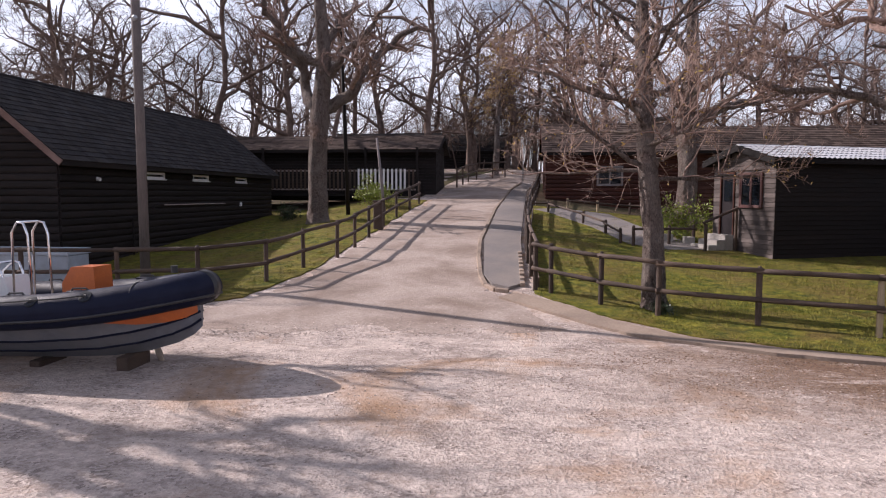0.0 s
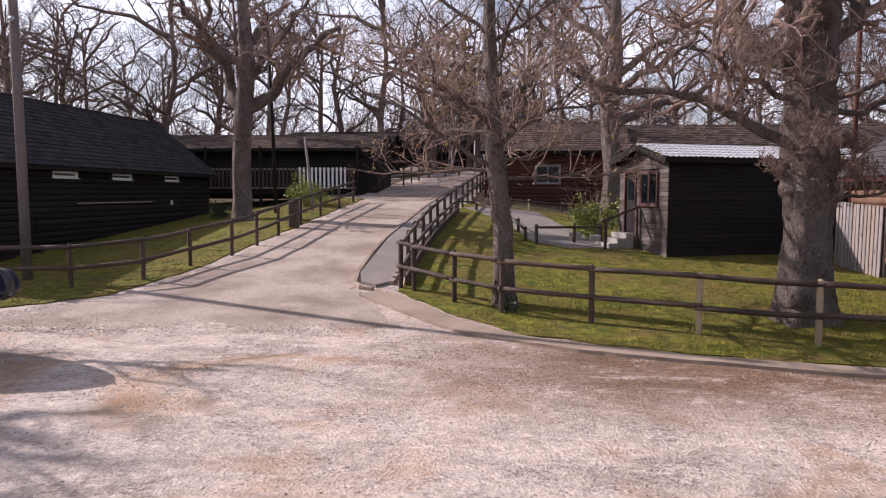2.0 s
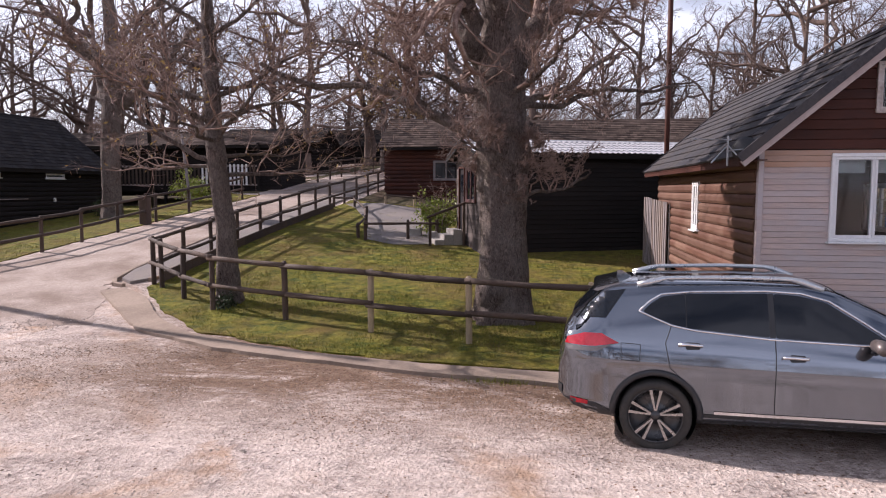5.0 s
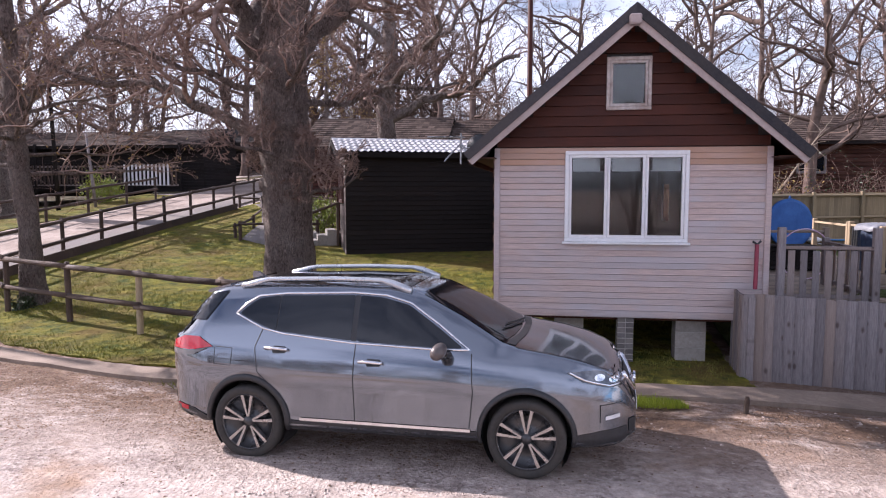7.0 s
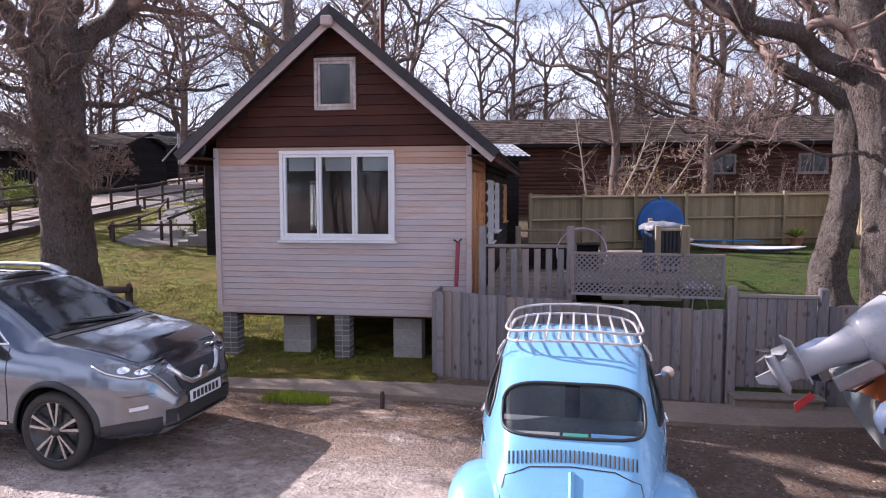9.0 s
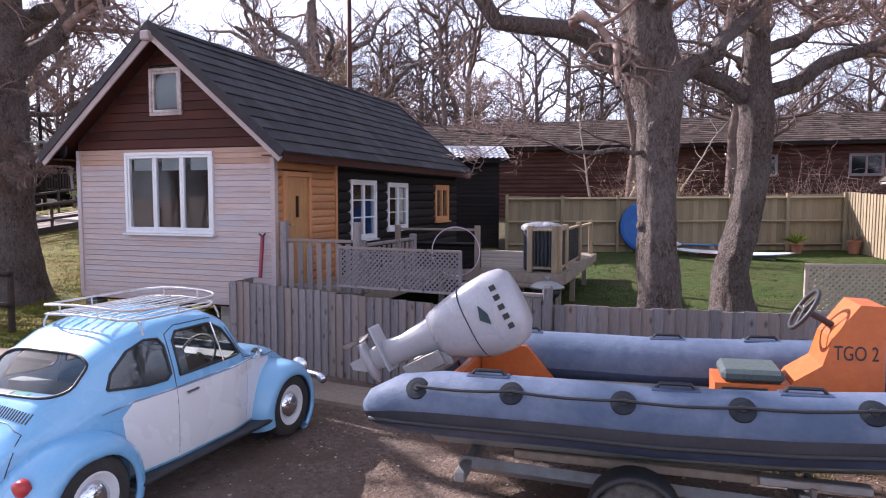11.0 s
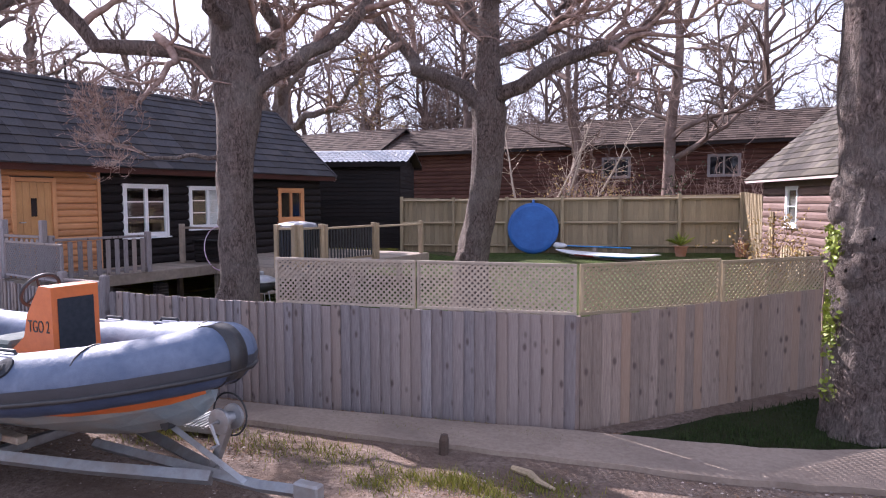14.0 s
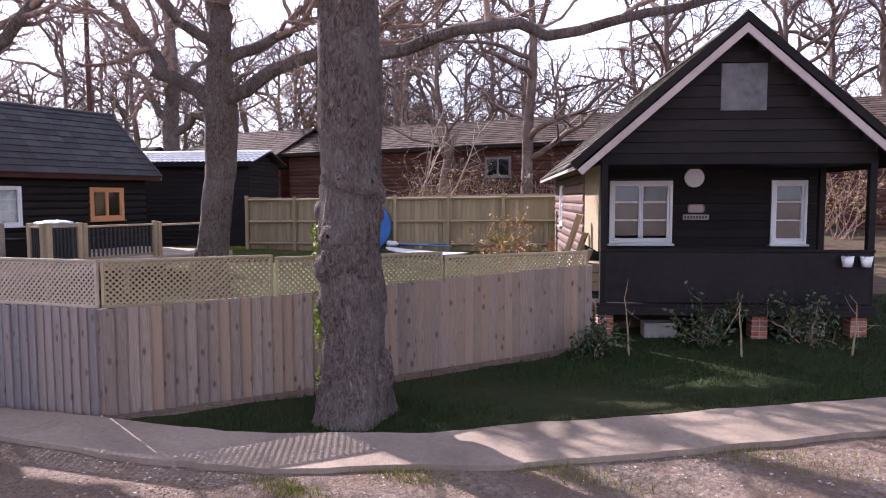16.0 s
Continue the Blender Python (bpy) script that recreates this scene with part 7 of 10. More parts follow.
def cut_window(bm, bvh, outline, side):
    """Opens a body under a window and draws the edge of the hole to the outline."""
    ax = 1 if side in ("rear", "front") else 0
    away = {"right": (1, -1), "left": (1, 1), "rear": (0, -1), "front": (0, 1)}[side]
    facing = lambda c: c[away[0]] * away[1] > 0.05
    dead = [f for f in bm.faces if (lambda c: facing(c) and inside(outline, c[ax], c.z))(f.calc_center_median())]
    rim = {v for f in dead for v in f.verts}
    bmesh.ops.delete(bm, geom=dead, context="FACES")
    pts = [Vector(p) for p in outline]
    for v in rim:
        if not v.is_valid or not v.link_faces:
            continue
        p, best = Vector((v.co[ax], v.co.z)), None
        for a, b in zip(pts, pts[1:] + pts[:1]):
            d = b - a
            q = a + d * min(1, max(0, (p - a).dot(d) / d.length_squared))
            if best is None or (q - p).length < (best - p).length:
                best = q
        o, d = {"right": ((best.x, -3, best.y), (0, 1, 0)), "left": ((best.x, 3, best.y), (0, -1, 0)), "rear": ((-4, best.x, best.y), (1, 0, 0)), "front": ((4, best.x, best.y), (-1, 0, 0))}[side]
        hit, _, _, _ = bvh.ray_cast(Vector(o), Vector(d))
        if hit:
            v.co = hit


def patch(bvh, outline, side, off, step=0.07, rounded=0):
    """A panel lying on a body: the outline is drawn on the side ('right', 'left', 'top', 'front', 'rear') and pressed onto it."""
    bm = bmesh.new()
    pts = [Vector(p) for p in outline]
    if rounded:
        out, n = [], len(pts)
        for i in range(n):
            a, b, c = pts[i - 1], pts[i], pts[(i + 1) % n]
            p, q = b + (a - b).normalized() * min(rounded, (a - b).length * 0.45), b + (c - b).normalized() * min(rounded, (c - b).length * 0.45)
            out += [p, (p + q) * 0.25 + b * 0.5, q]
        pts = out
    dense = []
    for a, b in zip(pts, pts[1:] + pts[:1]):
        k = max(1, int((b - a).length / step))
        dense += [a.lerp(b, i / k) for i in range(k)]
    bm.faces.new([bm.verts.new((p.x, p.y, 0)) for p in dense])
    bmesh.ops.triangulate(bm, faces=bm.faces)
    for ax in (0, 1):
        lo, hi = min(p[ax] for p in dense), max(p[ax] for p in dense)
        v = lo + step
        while v < hi:
            bmesh.ops.bisect_plane(bm, geom=bm.verts[:] + bm.edges[:] + bm.faces[:], plane_co=(v, v, 0), plane_no=(1, 0, 0) if ax == 0 else (0, 1, 0), dist=1e-5)
            v += step
    ray = {"right": lambda a, b: ((a, -3, b), (0, 1, 0)), "left": lambda a, b: ((a, 3, b), (0, -1, 0)), "top": lambda a, b: ((a, b, 4), (0, 0, -1)),
           "front": lambda a, b: ((4, a, b), (-1, 0, 0)), "rear": lambda a, b: ((-4, a, b), (1, 0, 0))}[side]
    last = None
    for v in bm.verts:
        o, d = ray(v.co.x, v.co.y)
        hit, nrm, _, _ = bvh.ray_cast(Vector(o), Vector(d))
        if hit is None:
            hit, nrm, _, _ = bvh.find_nearest(Vector(o) + Vector(d) * 2.2)
        if nrm.dot(Vector(d)) > 0:
            nrm = -nrm
        v.co = hit + nrm * off
        v.normal = nrm
    return bm


def edge_line(bvh, line, side, off, radius, closed=False):
    """A thin moulding along a line on a body."""
    pts = [Vector(p) for p in line] + ([Vector(line[0])] if closed else [])
    dense = []
    for a, b in zip(pts, pts[1:]):
        k = max(1, int((b - a).length / 0.05))
        dense += [a.lerp(b, i / k) for i in range(k)]
    dense.append(pts[-1])
    out = []
    for p in dense:
        o, d = {"right": ((p.x, -3, p.y), (0, 1, 0)), "left": ((p.x, 3, p.y), (0, -1, 0)), "top": ((p.x, p.y, 4), (0, 0, -1)), "front": ((4, p.x, p.y), (-1, 0, 0)), "rear": ((-4, p.x, p.y), (1, 0, 0))}[side]
        hit, nrm, _, _ = bvh.ray_cast(Vector(o), Vector(d))
        if hit:
            out.append(hit + (nrm if nrm.dot(Vector(d)) < 0 else -nrm) * off)
    return tube(out, radius, 5) if len(out) > 1 else boxed(0, 0.001, 0, 0.001, 0, 0.001)


def lathe_y(profile, sides=36):
    """Turned round the y axis: profile of (y, radius)."""
    bm = bmesh.new()
    rings = [[bm.verts.new((r * math.cos(a), y, r * math.sin(a))) for a in (2 * math.pi * k / sides for k in range(sides))] for y, r in profile]
    for p, q in zip(rings, rings[1:]):
        for k in range(sides):
            bm.faces.new((p[k], p[(k + 1) % sides], q[(k + 1) % sides], q[k]))
    return bm


M_RIMDARK = mat("rim_black", (0.02, 0.02, 0.022), (0.03, 0.03, 0.032), None, 20, 3, 0.3, bump=0, coat=0.4)
M_RIMCUT = mat("rim_machined", (0.46, 0.44, 0.43), (0.38, 0.37, 0.36), None, 30, 3, 0.28, metal=0.9, bump=0)


def suv_wheel(parent, x, y, side):
    """Black and machined alloy wheel with five split spokes; side -1 faces -y."""
    w = link_mesh("wheel", bpy.data.meshes.new("wheel"), parent, None, pose(x, y, 0.355, 0, 0, 0 if side < 0 else 180))
    part("tyre", lathe_y([(0.10, 0.27), (0.11, 0.31), (0.10, 0.338), (0.07, 0.353), (-0.07, 0.353), (-0.10, 0.34), (-0.11, 0.31), (-0.098, 0.278), (-0.085, 0.268), (0.1, 0.27)], 40), M_RUBBER, w, smooth=True)
    part("rim", lathe_y([(-0.085, 0.271), (-0.096, 0.267), (-0.08, 0.255), (-0.02, 0.24), (-0.015, 0.06), (-0.06, 0.05), (-0.062, 0.0)], 40), M_RIMDARK, w, smooth=True)
    for k in range(5):
        a = 2 * math.pi * k / 5 + 0.3
        for da, wd, name in ((-0.19, 0.015, "spoke"), (0.19, 0.015, "spoke")):
            bm = bmesh.new()
            r0, r1 = 0.04, 0.267
            p0 = Vector((r0 * math.cos(a + da * 0.4), 0, r0 * math.sin(a + da * 0.4)))
            p1 = Vector((r1 * math.cos(a + da), 0, r1 * math.sin(a + da)))
            d = (p1 - p0).normalized()
            n = Vector((-d.z, 0, d.x))
            vs = [bm.verts.new(v) for v in (p0 - n * wd * 0.5 + Vector((0, -0.078, 0)), p0 + n * wd * 0.5 + Vector((0, -0.078, 0)), p1 + n * wd + Vector((0, -0.092, 0)), p1 - n * wd + Vector((0, -0.092, 0)))]
            vb = [bm.verts.new(v.co + Vector((0, 0.05, 0))) for v in vs]
            bm.faces.new(vs), bm.faces.new(vb[::-1])
            for i in range(4):
                bm.faces.new((vs[i], vb[i], vb[(i + 1) % 4], vs[(i + 1) % 4]))
            part(name, bm, M_RIMCUT, w)
    part("hub_cap", lathe_y([(-0.06, 0.055), (-0.088, 0.045), (-0.092, 0.0)], 20), M_RIMDARK, w, smooth=True)
    return w


def suv(m):
    car = thing("suv_car", "metallic grey family SUV, paint tinted blue for sky reflection, with chrome window trim and roof rails", "car", m)
    # Base colour is tinted blue, putting the sky's reflection into the paint.
    M_PAINT = mat("sky_tinted_grey_metallic", (0.18, 0.20, 0.235), (0.205, 0.225, 0.26), None, 300, 0.6, 0.13, metal=0.92, bump=0, coat=1.0)
    M_SATIN = mat("satin_bronze", (0.10, 0.085, 0.08), (0.12, 0.10, 0.095), None, 60, 2, 0.4, metal=0.3, bump=0)
    M_LENS = mat("headlamp_lens", (0.11, 0.115, 0.13), (0.23, 0.24, 0.26), (0.04, 0.042, 0.048), 14, 9, 0.08, metal=0.5, bump=0, coat=1.0)
    xs = np.r_[np.linspace(-2.335, -2.1, 9), np.linspace(-2.05, 2.0, 82), np.linspace(2.03, 2.30, 12)]
    zt = curve([(-2.336, 0.74), (-2.325, 1.0), (-2.28, 1.14), (-2.2, 1.25), (-2.0, 1.45), (-1.86, 1.58), (-1.72, 1.625), (-1.2, 1.655), (-0.5, 1.665), (0.05, 1.65), (0.35, 1.585), (0.75, 1.40), (1.12, 1.19), (1.3, 1.145), (1.6, 1.10), (1.85, 1.04), (2.05, 0.965), (2.17, 0.875), (2.25, 0.74), (2.30, 0.58)], xs)
    W = curve([(-2.336, 0.52), (-2.29, 0.66), (-2.2, 0.76), (-2.05, 0.845), (-1.85, 0.89), (-1.0, 0.912), (0.8, 0.912), (1.45, 0.905), (1.75, 0.875), (1.95, 0.81), (2.1, 0.71), (2.2, 0.60), (2.27, 0.48), (2.30, 0.42)], xs)
    zb = curve([(-2.336, 0.45), (-2.2, 0.36), (-1.9, 0.30), (-0.9, 0.27), (0.9, 0.27), (1.8, 0.26), (2.15, 0.25), (2.30, 0.32)], xs)
    belt = curve([(-2.336, 1.14), (-1.8, 1.15), (-0.5, 1.10), (0.6, 1.06), (1.2, 1.02), (1.8, 0.955), (2.30, 0.80)], xs)
    wr = curve([(-2.336, 0.50), (-2.0, 0.60), (-1.5, 0.615), (-0.3, 0.63), (0.3, 0.62), (0.6, 0.64), (1.1, 0.74), (1.4, 0.78), (1.9, 0.74), (2.2, 0.62), (2.30, 0.5)], xs)
    secs = []
    for x, t, w, b, bl, r in zip(xs, zt, W, zb, belt, wr):
        bl = min(bl, t - 0.05)
        hgt = bl - b
        r = min(r, w * 0.95)
        ed = t - (0.055 if t > 1.2 else 0.03)
        lean = min(1, max(0, (t - bl - 0.05) / 0.4))
        sec = [(0, b), (w * 0.82, b), (w * 0.93, b + 0.03), (w * 0.975, b + 0.10 * hgt), (w * 0.972, b + 0.2 * hgt), (w * 0.972, b + 0.33 * hgt), (w * 0.986, b + 0.5 * hgt), (w, b + 0.66 * hgt), (w * 0.998, b + 0.72 * hgt), (w * 0.965, b + 0.88 * hgt), (w * 0.92, bl)]
        for q in (0.2, 0.4, 0.6, 0.8):
            k = w * 0.92 + (r - w * 0.92) * (q ** 1.12 * lean + q * (1 - lean))
            sec.append((k, bl + (ed - bl) * q))
        sec += [(r, ed), (r * 0.93, t - 0.026), (r * 0.75, t - 0.01), (r * 0.4, t - 0.002), (0, t)]
        secs.append((float(x), [(float(a), float(c)) for a, c in sec]))
    bm = loft(secs)
    full = BVHTree.FromBMesh(bm)
    for cx in (-1.3525, 1.3525):
        cut_arch(bm, cx, 0.37, 0.405, 0.5)
    part("body", bm, M_PAINT, car, smooth=True)
    for cx in (-1.3525, 1.3525):
        for s in (-1, 1):
            bm = bmesh.new()
            ring = [(cx + 0.40 * math.cos(a), s * 0.86, 0.37 + 0.40 * math.sin(a)) for a in (math.pi * (-0.22 + 1.44 * k / 22) for k in range(23))]
            lo = [bm.verts.new(p) for p in ring]
            hi = [bm.verts.new((p[0], s * 0.5, p[2])) for p in ring]
            for i in range(22):
                bm.faces.new((lo[i], lo[i + 1], hi[i + 1], hi[i]))
            bm.faces.new(hi)
            part("wheel_well", bm, M_BLACK, car)
            # dark arch lip
            lip = []
            for k in range(25):
                a = math.pi * (-0.1 + 1.2 * k / 24)
                px, pz = cx + 0.425 * math.cos(a), 0.37 + 0.425 * math.sin(a)
                hit, nrm, _, _ = full.ray_cast(Vector((px, s * 3, pz)), Vector((0, -s, 0)))
                if hit:
                    lip.append(hit + Vector((0, s * 0.004, 0)))
            part("arch_trim", tube_rings(bmesh.new(), lip, 0.034, 6, True, 0.5), M_BLACK, car, "matt black wheel-arch lip", smooth=True)
    for sd, s in (("right", -1), ("left", 1)):
        def P(name, poly, material, off=0.006, label="", rounded=0.0, step=0.07):
            return part(name, patch(full, poly, sd, off, step, rounded), material, car, label, smooth=True)
        P("quarter_glass", [(-1.475, 1.37), (-1.39, 1.445), (-1.285, 1.51), (-1.06, 1.54), (-1.06, 1.225), (-1.2, 1.262)], M_DARKGLASS, rounded=0.03)
        P("rear_door_glass", [(-1.05, 1.225), (-1.05, 1.54), (-0.29, 1.556), (-0.29, 1.158)], M_DARKGLASS, rounded=0.02)
        P("front_door_glass", [(-0.235, 1.154), (-0.235, 1.555), (0.0, 1.537), (0.25, 1.472), (0.54, 1.285), (0.78, 1.12), (0.5, 1.122)], M_DARKGLASS, rounded=0.03)
        P("pillar_trim", [(-0.29, 1.158), (-0.29, 1.556), (-0.235, 1.555), (-0.235, 1.154)], M_BLACK, 0.004)
        P("pillar_trim", [(-1.075, 1.228), (-1.075, 1.54), (-1.045, 1.541), (-1.045, 1.225)], M_BLACK, 0.004)
        loop = [(-1.51, 1.37), (-1.41, 1.462), (-1.29, 1.532), (-1.0, 1.56), (-0.3, 1.578), (0.02, 1.558), (0.265, 1.49), (0.56, 1.30), (0.84, 1.105), (0.5, 1.107), (-0.29, 1.14), (-0.97, 1.202), (-1.2, 1.245)]
        part("window_chrome", edge_line(full, loop, sd, 0.006, 0.011, True), M_CHROME, car, "bright chrome window trim", smooth=True)
        P("lower_cladding", [(-0.93, 0.27), (-0.93, 0.40), (0.93, 0.40), (0.93, 0.27)], M_BLACK, 0.008, step=0.06)
        P("sill_strip", [(-0.80, 0.405), (-0.80, 0.432), (0.85, 0.418), (0.85, 0.392)], M_CHROME, 0.013, "chrome sill strip")
        for line in ([(-0.25, 0.42), (-0.25, 0.75), (-0.24, 1.13)], [(0.84, 0.43), (0.88, 0.75), (0.86, 1.08)], [(-1.2, 1.24), (-1.26, 1.08), (-1.22, 0.85), (-0.98, 0.62), (-0.92, 0.43)]):
            part("door_seam", edge_line(full, line, sd, 0.0005, 0.005), M_BLACK, car)
        fl = [(-1.69, 0.91), (-1.69, 1.07), (-1.50, 1.06), (-1.51, 0.90)]
        if s < 0:
            part("fuel_flap_seam", edge_line(full, fl, sd, 0.0005, 0.004, True), M_BLACK, car)
        for x in (-1.05, -0.10):
            z = 1.06 if x < -0.5 else 0.975
            # Flat black patch stands in for the shaded hollow behind the handle.
            P("handle_recess", [(x - 0.02, z - 0.035), (x - 0.02, z + 0.035), (x + 0.12, z + 0.03), (x + 0.12, z - 0.03)], M_BLACK, 0.003, rounded=0.02, step=0.05)
            part("door_handle", edge_line(full, [(x - 0.09, z + 0.005), (x + 0.0, z + 0.008), (x + 0.14, z)], sd, 0.03, 0.017), M_CHROME, car, smooth=True)
        P("rear_wrap_glass", [(-2.2, 1.285), (-1.95, 1.53), (-1.64, 1.575), (-1.84, 1.30)], M_DARKGLASS, 0.008, step=0.05)
        P("lamp_base", [(-2.22, 0.965), (-2.24, 1.015), (-1.97, 1.02), (-1.76, 1.055), (-1.93, 0.98)], mat("smoked_lens", (0.16, 0.15, 0.155), None, None, 30, 6, 0.12, bump=0, coat=0.6), 0.011, "smoked lower lamp lens", step=0.05)
        P("tail_lamp", [(-2.25, 1.022), (-2.22, 1.09), (-2.06, 1.145), (-1.88, 1.15), (-1.71, 1.065), (-1.96, 1.027)], mat("tail_red", (0.45, 0.008, 0.02), (0.3, 0.005, 0.012), None, 30, 6, 0.12, bump=0, coat=0.6), 0.012, "red tail lamp", step=0.05)
        P("reflector", [(-2.2, 0.425), (-2.2, 0.472), (-2.02, 0.465), (-2.02, 0.425)], mat("reflector_red", (0.35, 0.01, 0.02), None, None, 30, 6, 0.2, bump=0), 0.008)
        P("headlamp", [(2.2, 0.80), (2.16, 0.905), (1.95, 0.955), (1.70, 0.945), (1.84, 0.865), (2.06, 0.80)], M_LENS, 0.008, "clear headlamp", step=0.045)
        part("lamp_strip", edge_line(full, [(2.19, 0.82), (2.06, 0.815), (1.86, 0.875), (1.73, 0.94)], sd, 0.014, 0.011), M_CHROME, car, "bright lamp edge", smooth=True)
        for x, z in ((2.10, 0.865), (1.98, 0.89)):
            P("projector", [(x + 0.045 * math.cos(a), z + 0.03 * math.sin(a)) for a in (2 * math.pi * k / 12 for k in range(12))], M_CHROME, 0.014, "bright lamp reflector", step=0.03)
        P("front_skirt", [(1.77, 0.27), (1.77, 0.40), (2.0, 0.43), (2.22, 0.43), (2.22, 0.27)], M_BLACK, 0.006, step=0.05)
        P("rear_skirt", [(-2.26, 0.33), (-2.26, 0.46), (-1.95, 0.45), (-1.78, 0.38), (-1.78, 0.28)], M_BLACK, 0.006, step=0.05)
        P("fog_bezel", [(1.99, 0.50), (1.99, 0.66), (2.19, 0.66), (2.2, 0.50)], M_PAINT, 0.009, step=0.05)
        P("fog_lamp", [(2.03, 0.525), (2.03, 0.56), (2.15, 0.57), (2.15, 0.535)], M_WHITE, 0.015, "white fog lamp", step=0.05)
        # mirror
        mir = link_mesh("mirror", bpy.data.meshes.new("mirror"), car, None, pose(0.60, s * 1.02, 1.13))
        bm = bmesh.new()
        tube_rings(bm, [(0, -s * 0.13, 0.0), (0.0, -s * 0.10, 0.005), (0.01, 0, 0.01), (0.0, s * 0.09, 0.0), (0, s * 0.115, 0)], [0.035, 0.058, 0.066, 0.056, 0.02], 12)
        part("housing", bm, M_SATIN, mir, smooth=True)
        part("arm", tube([(0.03, -s * 0.12, -0.05), (0.06, -s * 0.2, -0.07)], 0.03, 6), M_BLACK, mir)
        # roof rail
        rl = []
        for k in range(19):
            x = -1.52 + 1.76 * k / 18
            lift = 0.055 * min(1, 6 * k / 18, 6 * (18 - k) / 18)
            hit, _, _, _ = full.ray_cast(Vector((x, s * 0.565, 4)), Vector((0, 0, -1)))
            rl.append(hit + Vector((0, 0, lift + 0.003)))
        part("roof_rail", tube_rings(bmesh.new(), rl, [0.03 if 2 < k < 16 else 0.042 for k in range(19)], 6, True, 0.8), mat("satin_rail", (0.6, 0.62, 0.64), (0.52, 0.54, 0.56), None, 20, 2, 0.3, metal=0.8, bump=0), car, "satin silver roof rail", smooth=True)
    T = lambda name, poly, material, off=0.006, label="", rounded=0.0: part(name, patch(full, poly, "top", off, 0.07, rounded), material, car, label, smooth=True)
    T("windscreen", [(0.36, -0.545), (0.40, 0.0), (0.36, 0.545), (0.75, 0.62), (1.14, 0.69), (1.2, 0.35), (1.215, 0.0), (1.2, -0.35), (1.14, -0.69), (0.75, -0.62)], M_DARKGLASS, 0.006, "dark sloping windscreen")
    T("sunroof", [(-1.5, -0.42), (-1.5, 0.42), (0.2, 0.44), (0.2, -0.44)], M_DARKGLASS, 0.005, "dark glass sunroof", 0.05)
    T("cowl", [(1.16, -0.69), (1.225, -0.3), (1.235, 0), (1.225, 0.3), (1.16, 0.69), (1.24, 0.69), (1.29, 0.3), (1.30, 0), (1.29, -0.3), (1.24, -0.69)], M_BLACK, 0.006)
    for s in (-1, 1):
        part("bonnet_seam", edge_line(full, [(1.25, s * 0.74), (1.6, s * 0.735), (2.0, s * 0.66), (2.12, s * 0.56)], "top", 0.0005, 0.006), M_BLACK, car)
        part("wiper", edge_line(full, [(1.2, s * 0.1 + 0.3), (1.08, s * 0.1 - 0.25)], "top", 0.02, 0.01), M_BLACK, car)
    part("shark_fin", prism(bmesh.new(), [(-0.12, 0), (0.05, 0), (-0.06, 0.07), (-0.11, 0.07)], "y", -0.02, 0.02), M_PAINT, car, m=pose(-1.6, 0, 1.628))
    R = lambda name, poly, material, side, off=0.008, label="": part(name, patch(full, poly, side, off, 0.07), material, car, label, smooth=True)
    R("rear_glass", [(-0.56, 1.26), (-0.52, 1.53), (0.52, 1.53), (0.56, 1.26)], M_DARKGLASS, "rear")
    part("spoiler", prism(bmesh.new(), [(-1.97, 1.545), (-1.94, 1.57), (-1.7, 1.627), (-1.7, 1.60), (-1.93, 1.535)], "y", -0.5, 0.5), M_PAINT, car)
    R("number_plate", [(-0.26, 0.86), (-0.26, 0.97), (0.26, 0.97), (0.26, 0.86)], mat("plate_yellow", (0.75, 0.55, 0.03), None, None, 10, 2, 0.4, bump=0), "rear", 0.012, "yellow plate with dark bars")
    R("plate_bars", [(-0.2, 0.89), (-0.2, 0.94), (0.2, 0.94), (0.2, 0.89)], M_BLACK, "rear", 0.016)
    R("rear_bumper_trim", [(-0.62, 0.42), (-0.62, 0.56), (0.62, 0.56), (0.62, 0.42)], M_BLACK, "rear")
    R("grille", [(-0.36, 0.74), (-0.30, 0.56), (0.30, 0.56), (0.36, 0.74), (0.36, 0.82), (-0.36, 0.82)], M_BLACK, "front", 0.006)
    R("lower_grille", [(-0.52, 0.36), (-0.52, 0.48), (0.52, 0.48), (0.52, 0.36)], M_BLACK, "front", 0.006)
    part("grille_chrome", edge_line(full, [(-0.40, 0.85), (-0.28, 0.71), (-0.19, 0.66), (0.19, 0.66), (0.28, 0.71), (0.40, 0.85)], "front", 0.010, 0.034), M_CHROME, car, "V-shaped chrome grille bar", smooth=True)
    part("badge", lathe_y([(0.0, 0.06), (-0.02, 0.055), (-0.022, 0.0)], 20), M_CHROME, car, m=pose(2.30, 0, 0.72, 0, 0, 90))
    part("number_plate", boxed(2.315, 2.325, -0.26, 0.26, 0.48, 0.59, 0.003), M_WHITE, car, "white plate with dark bars")
    for k in range(7):
        part("plate_bar", boxed(2.326, 2.329, -0.22 + k * 0.064, -0.18 + k * 0.064, 0.5, 0.57), M_BLACK, car)
    part("skid_plate", patch(full, [(-0.55, 0.27), (-0.55, 0.33), (0.55, 0.33), (0.55, 0.27)], "front", 0.01, 0.07), M_METAL, car)
    for x in (-1.3525, 1.3525):
        suv_wheel(car, x, -0.80, -1)
        suv_wheel(car, x, 0.80, 1)
    return car


suv(pose(-1.70, -3.29, 0.0, 0, 0, -4.75) @ pose(0.027, 0, 0, 0, -1.0, 0) @ Matrix.Diagonal((0.98, 1, 1, 1)))

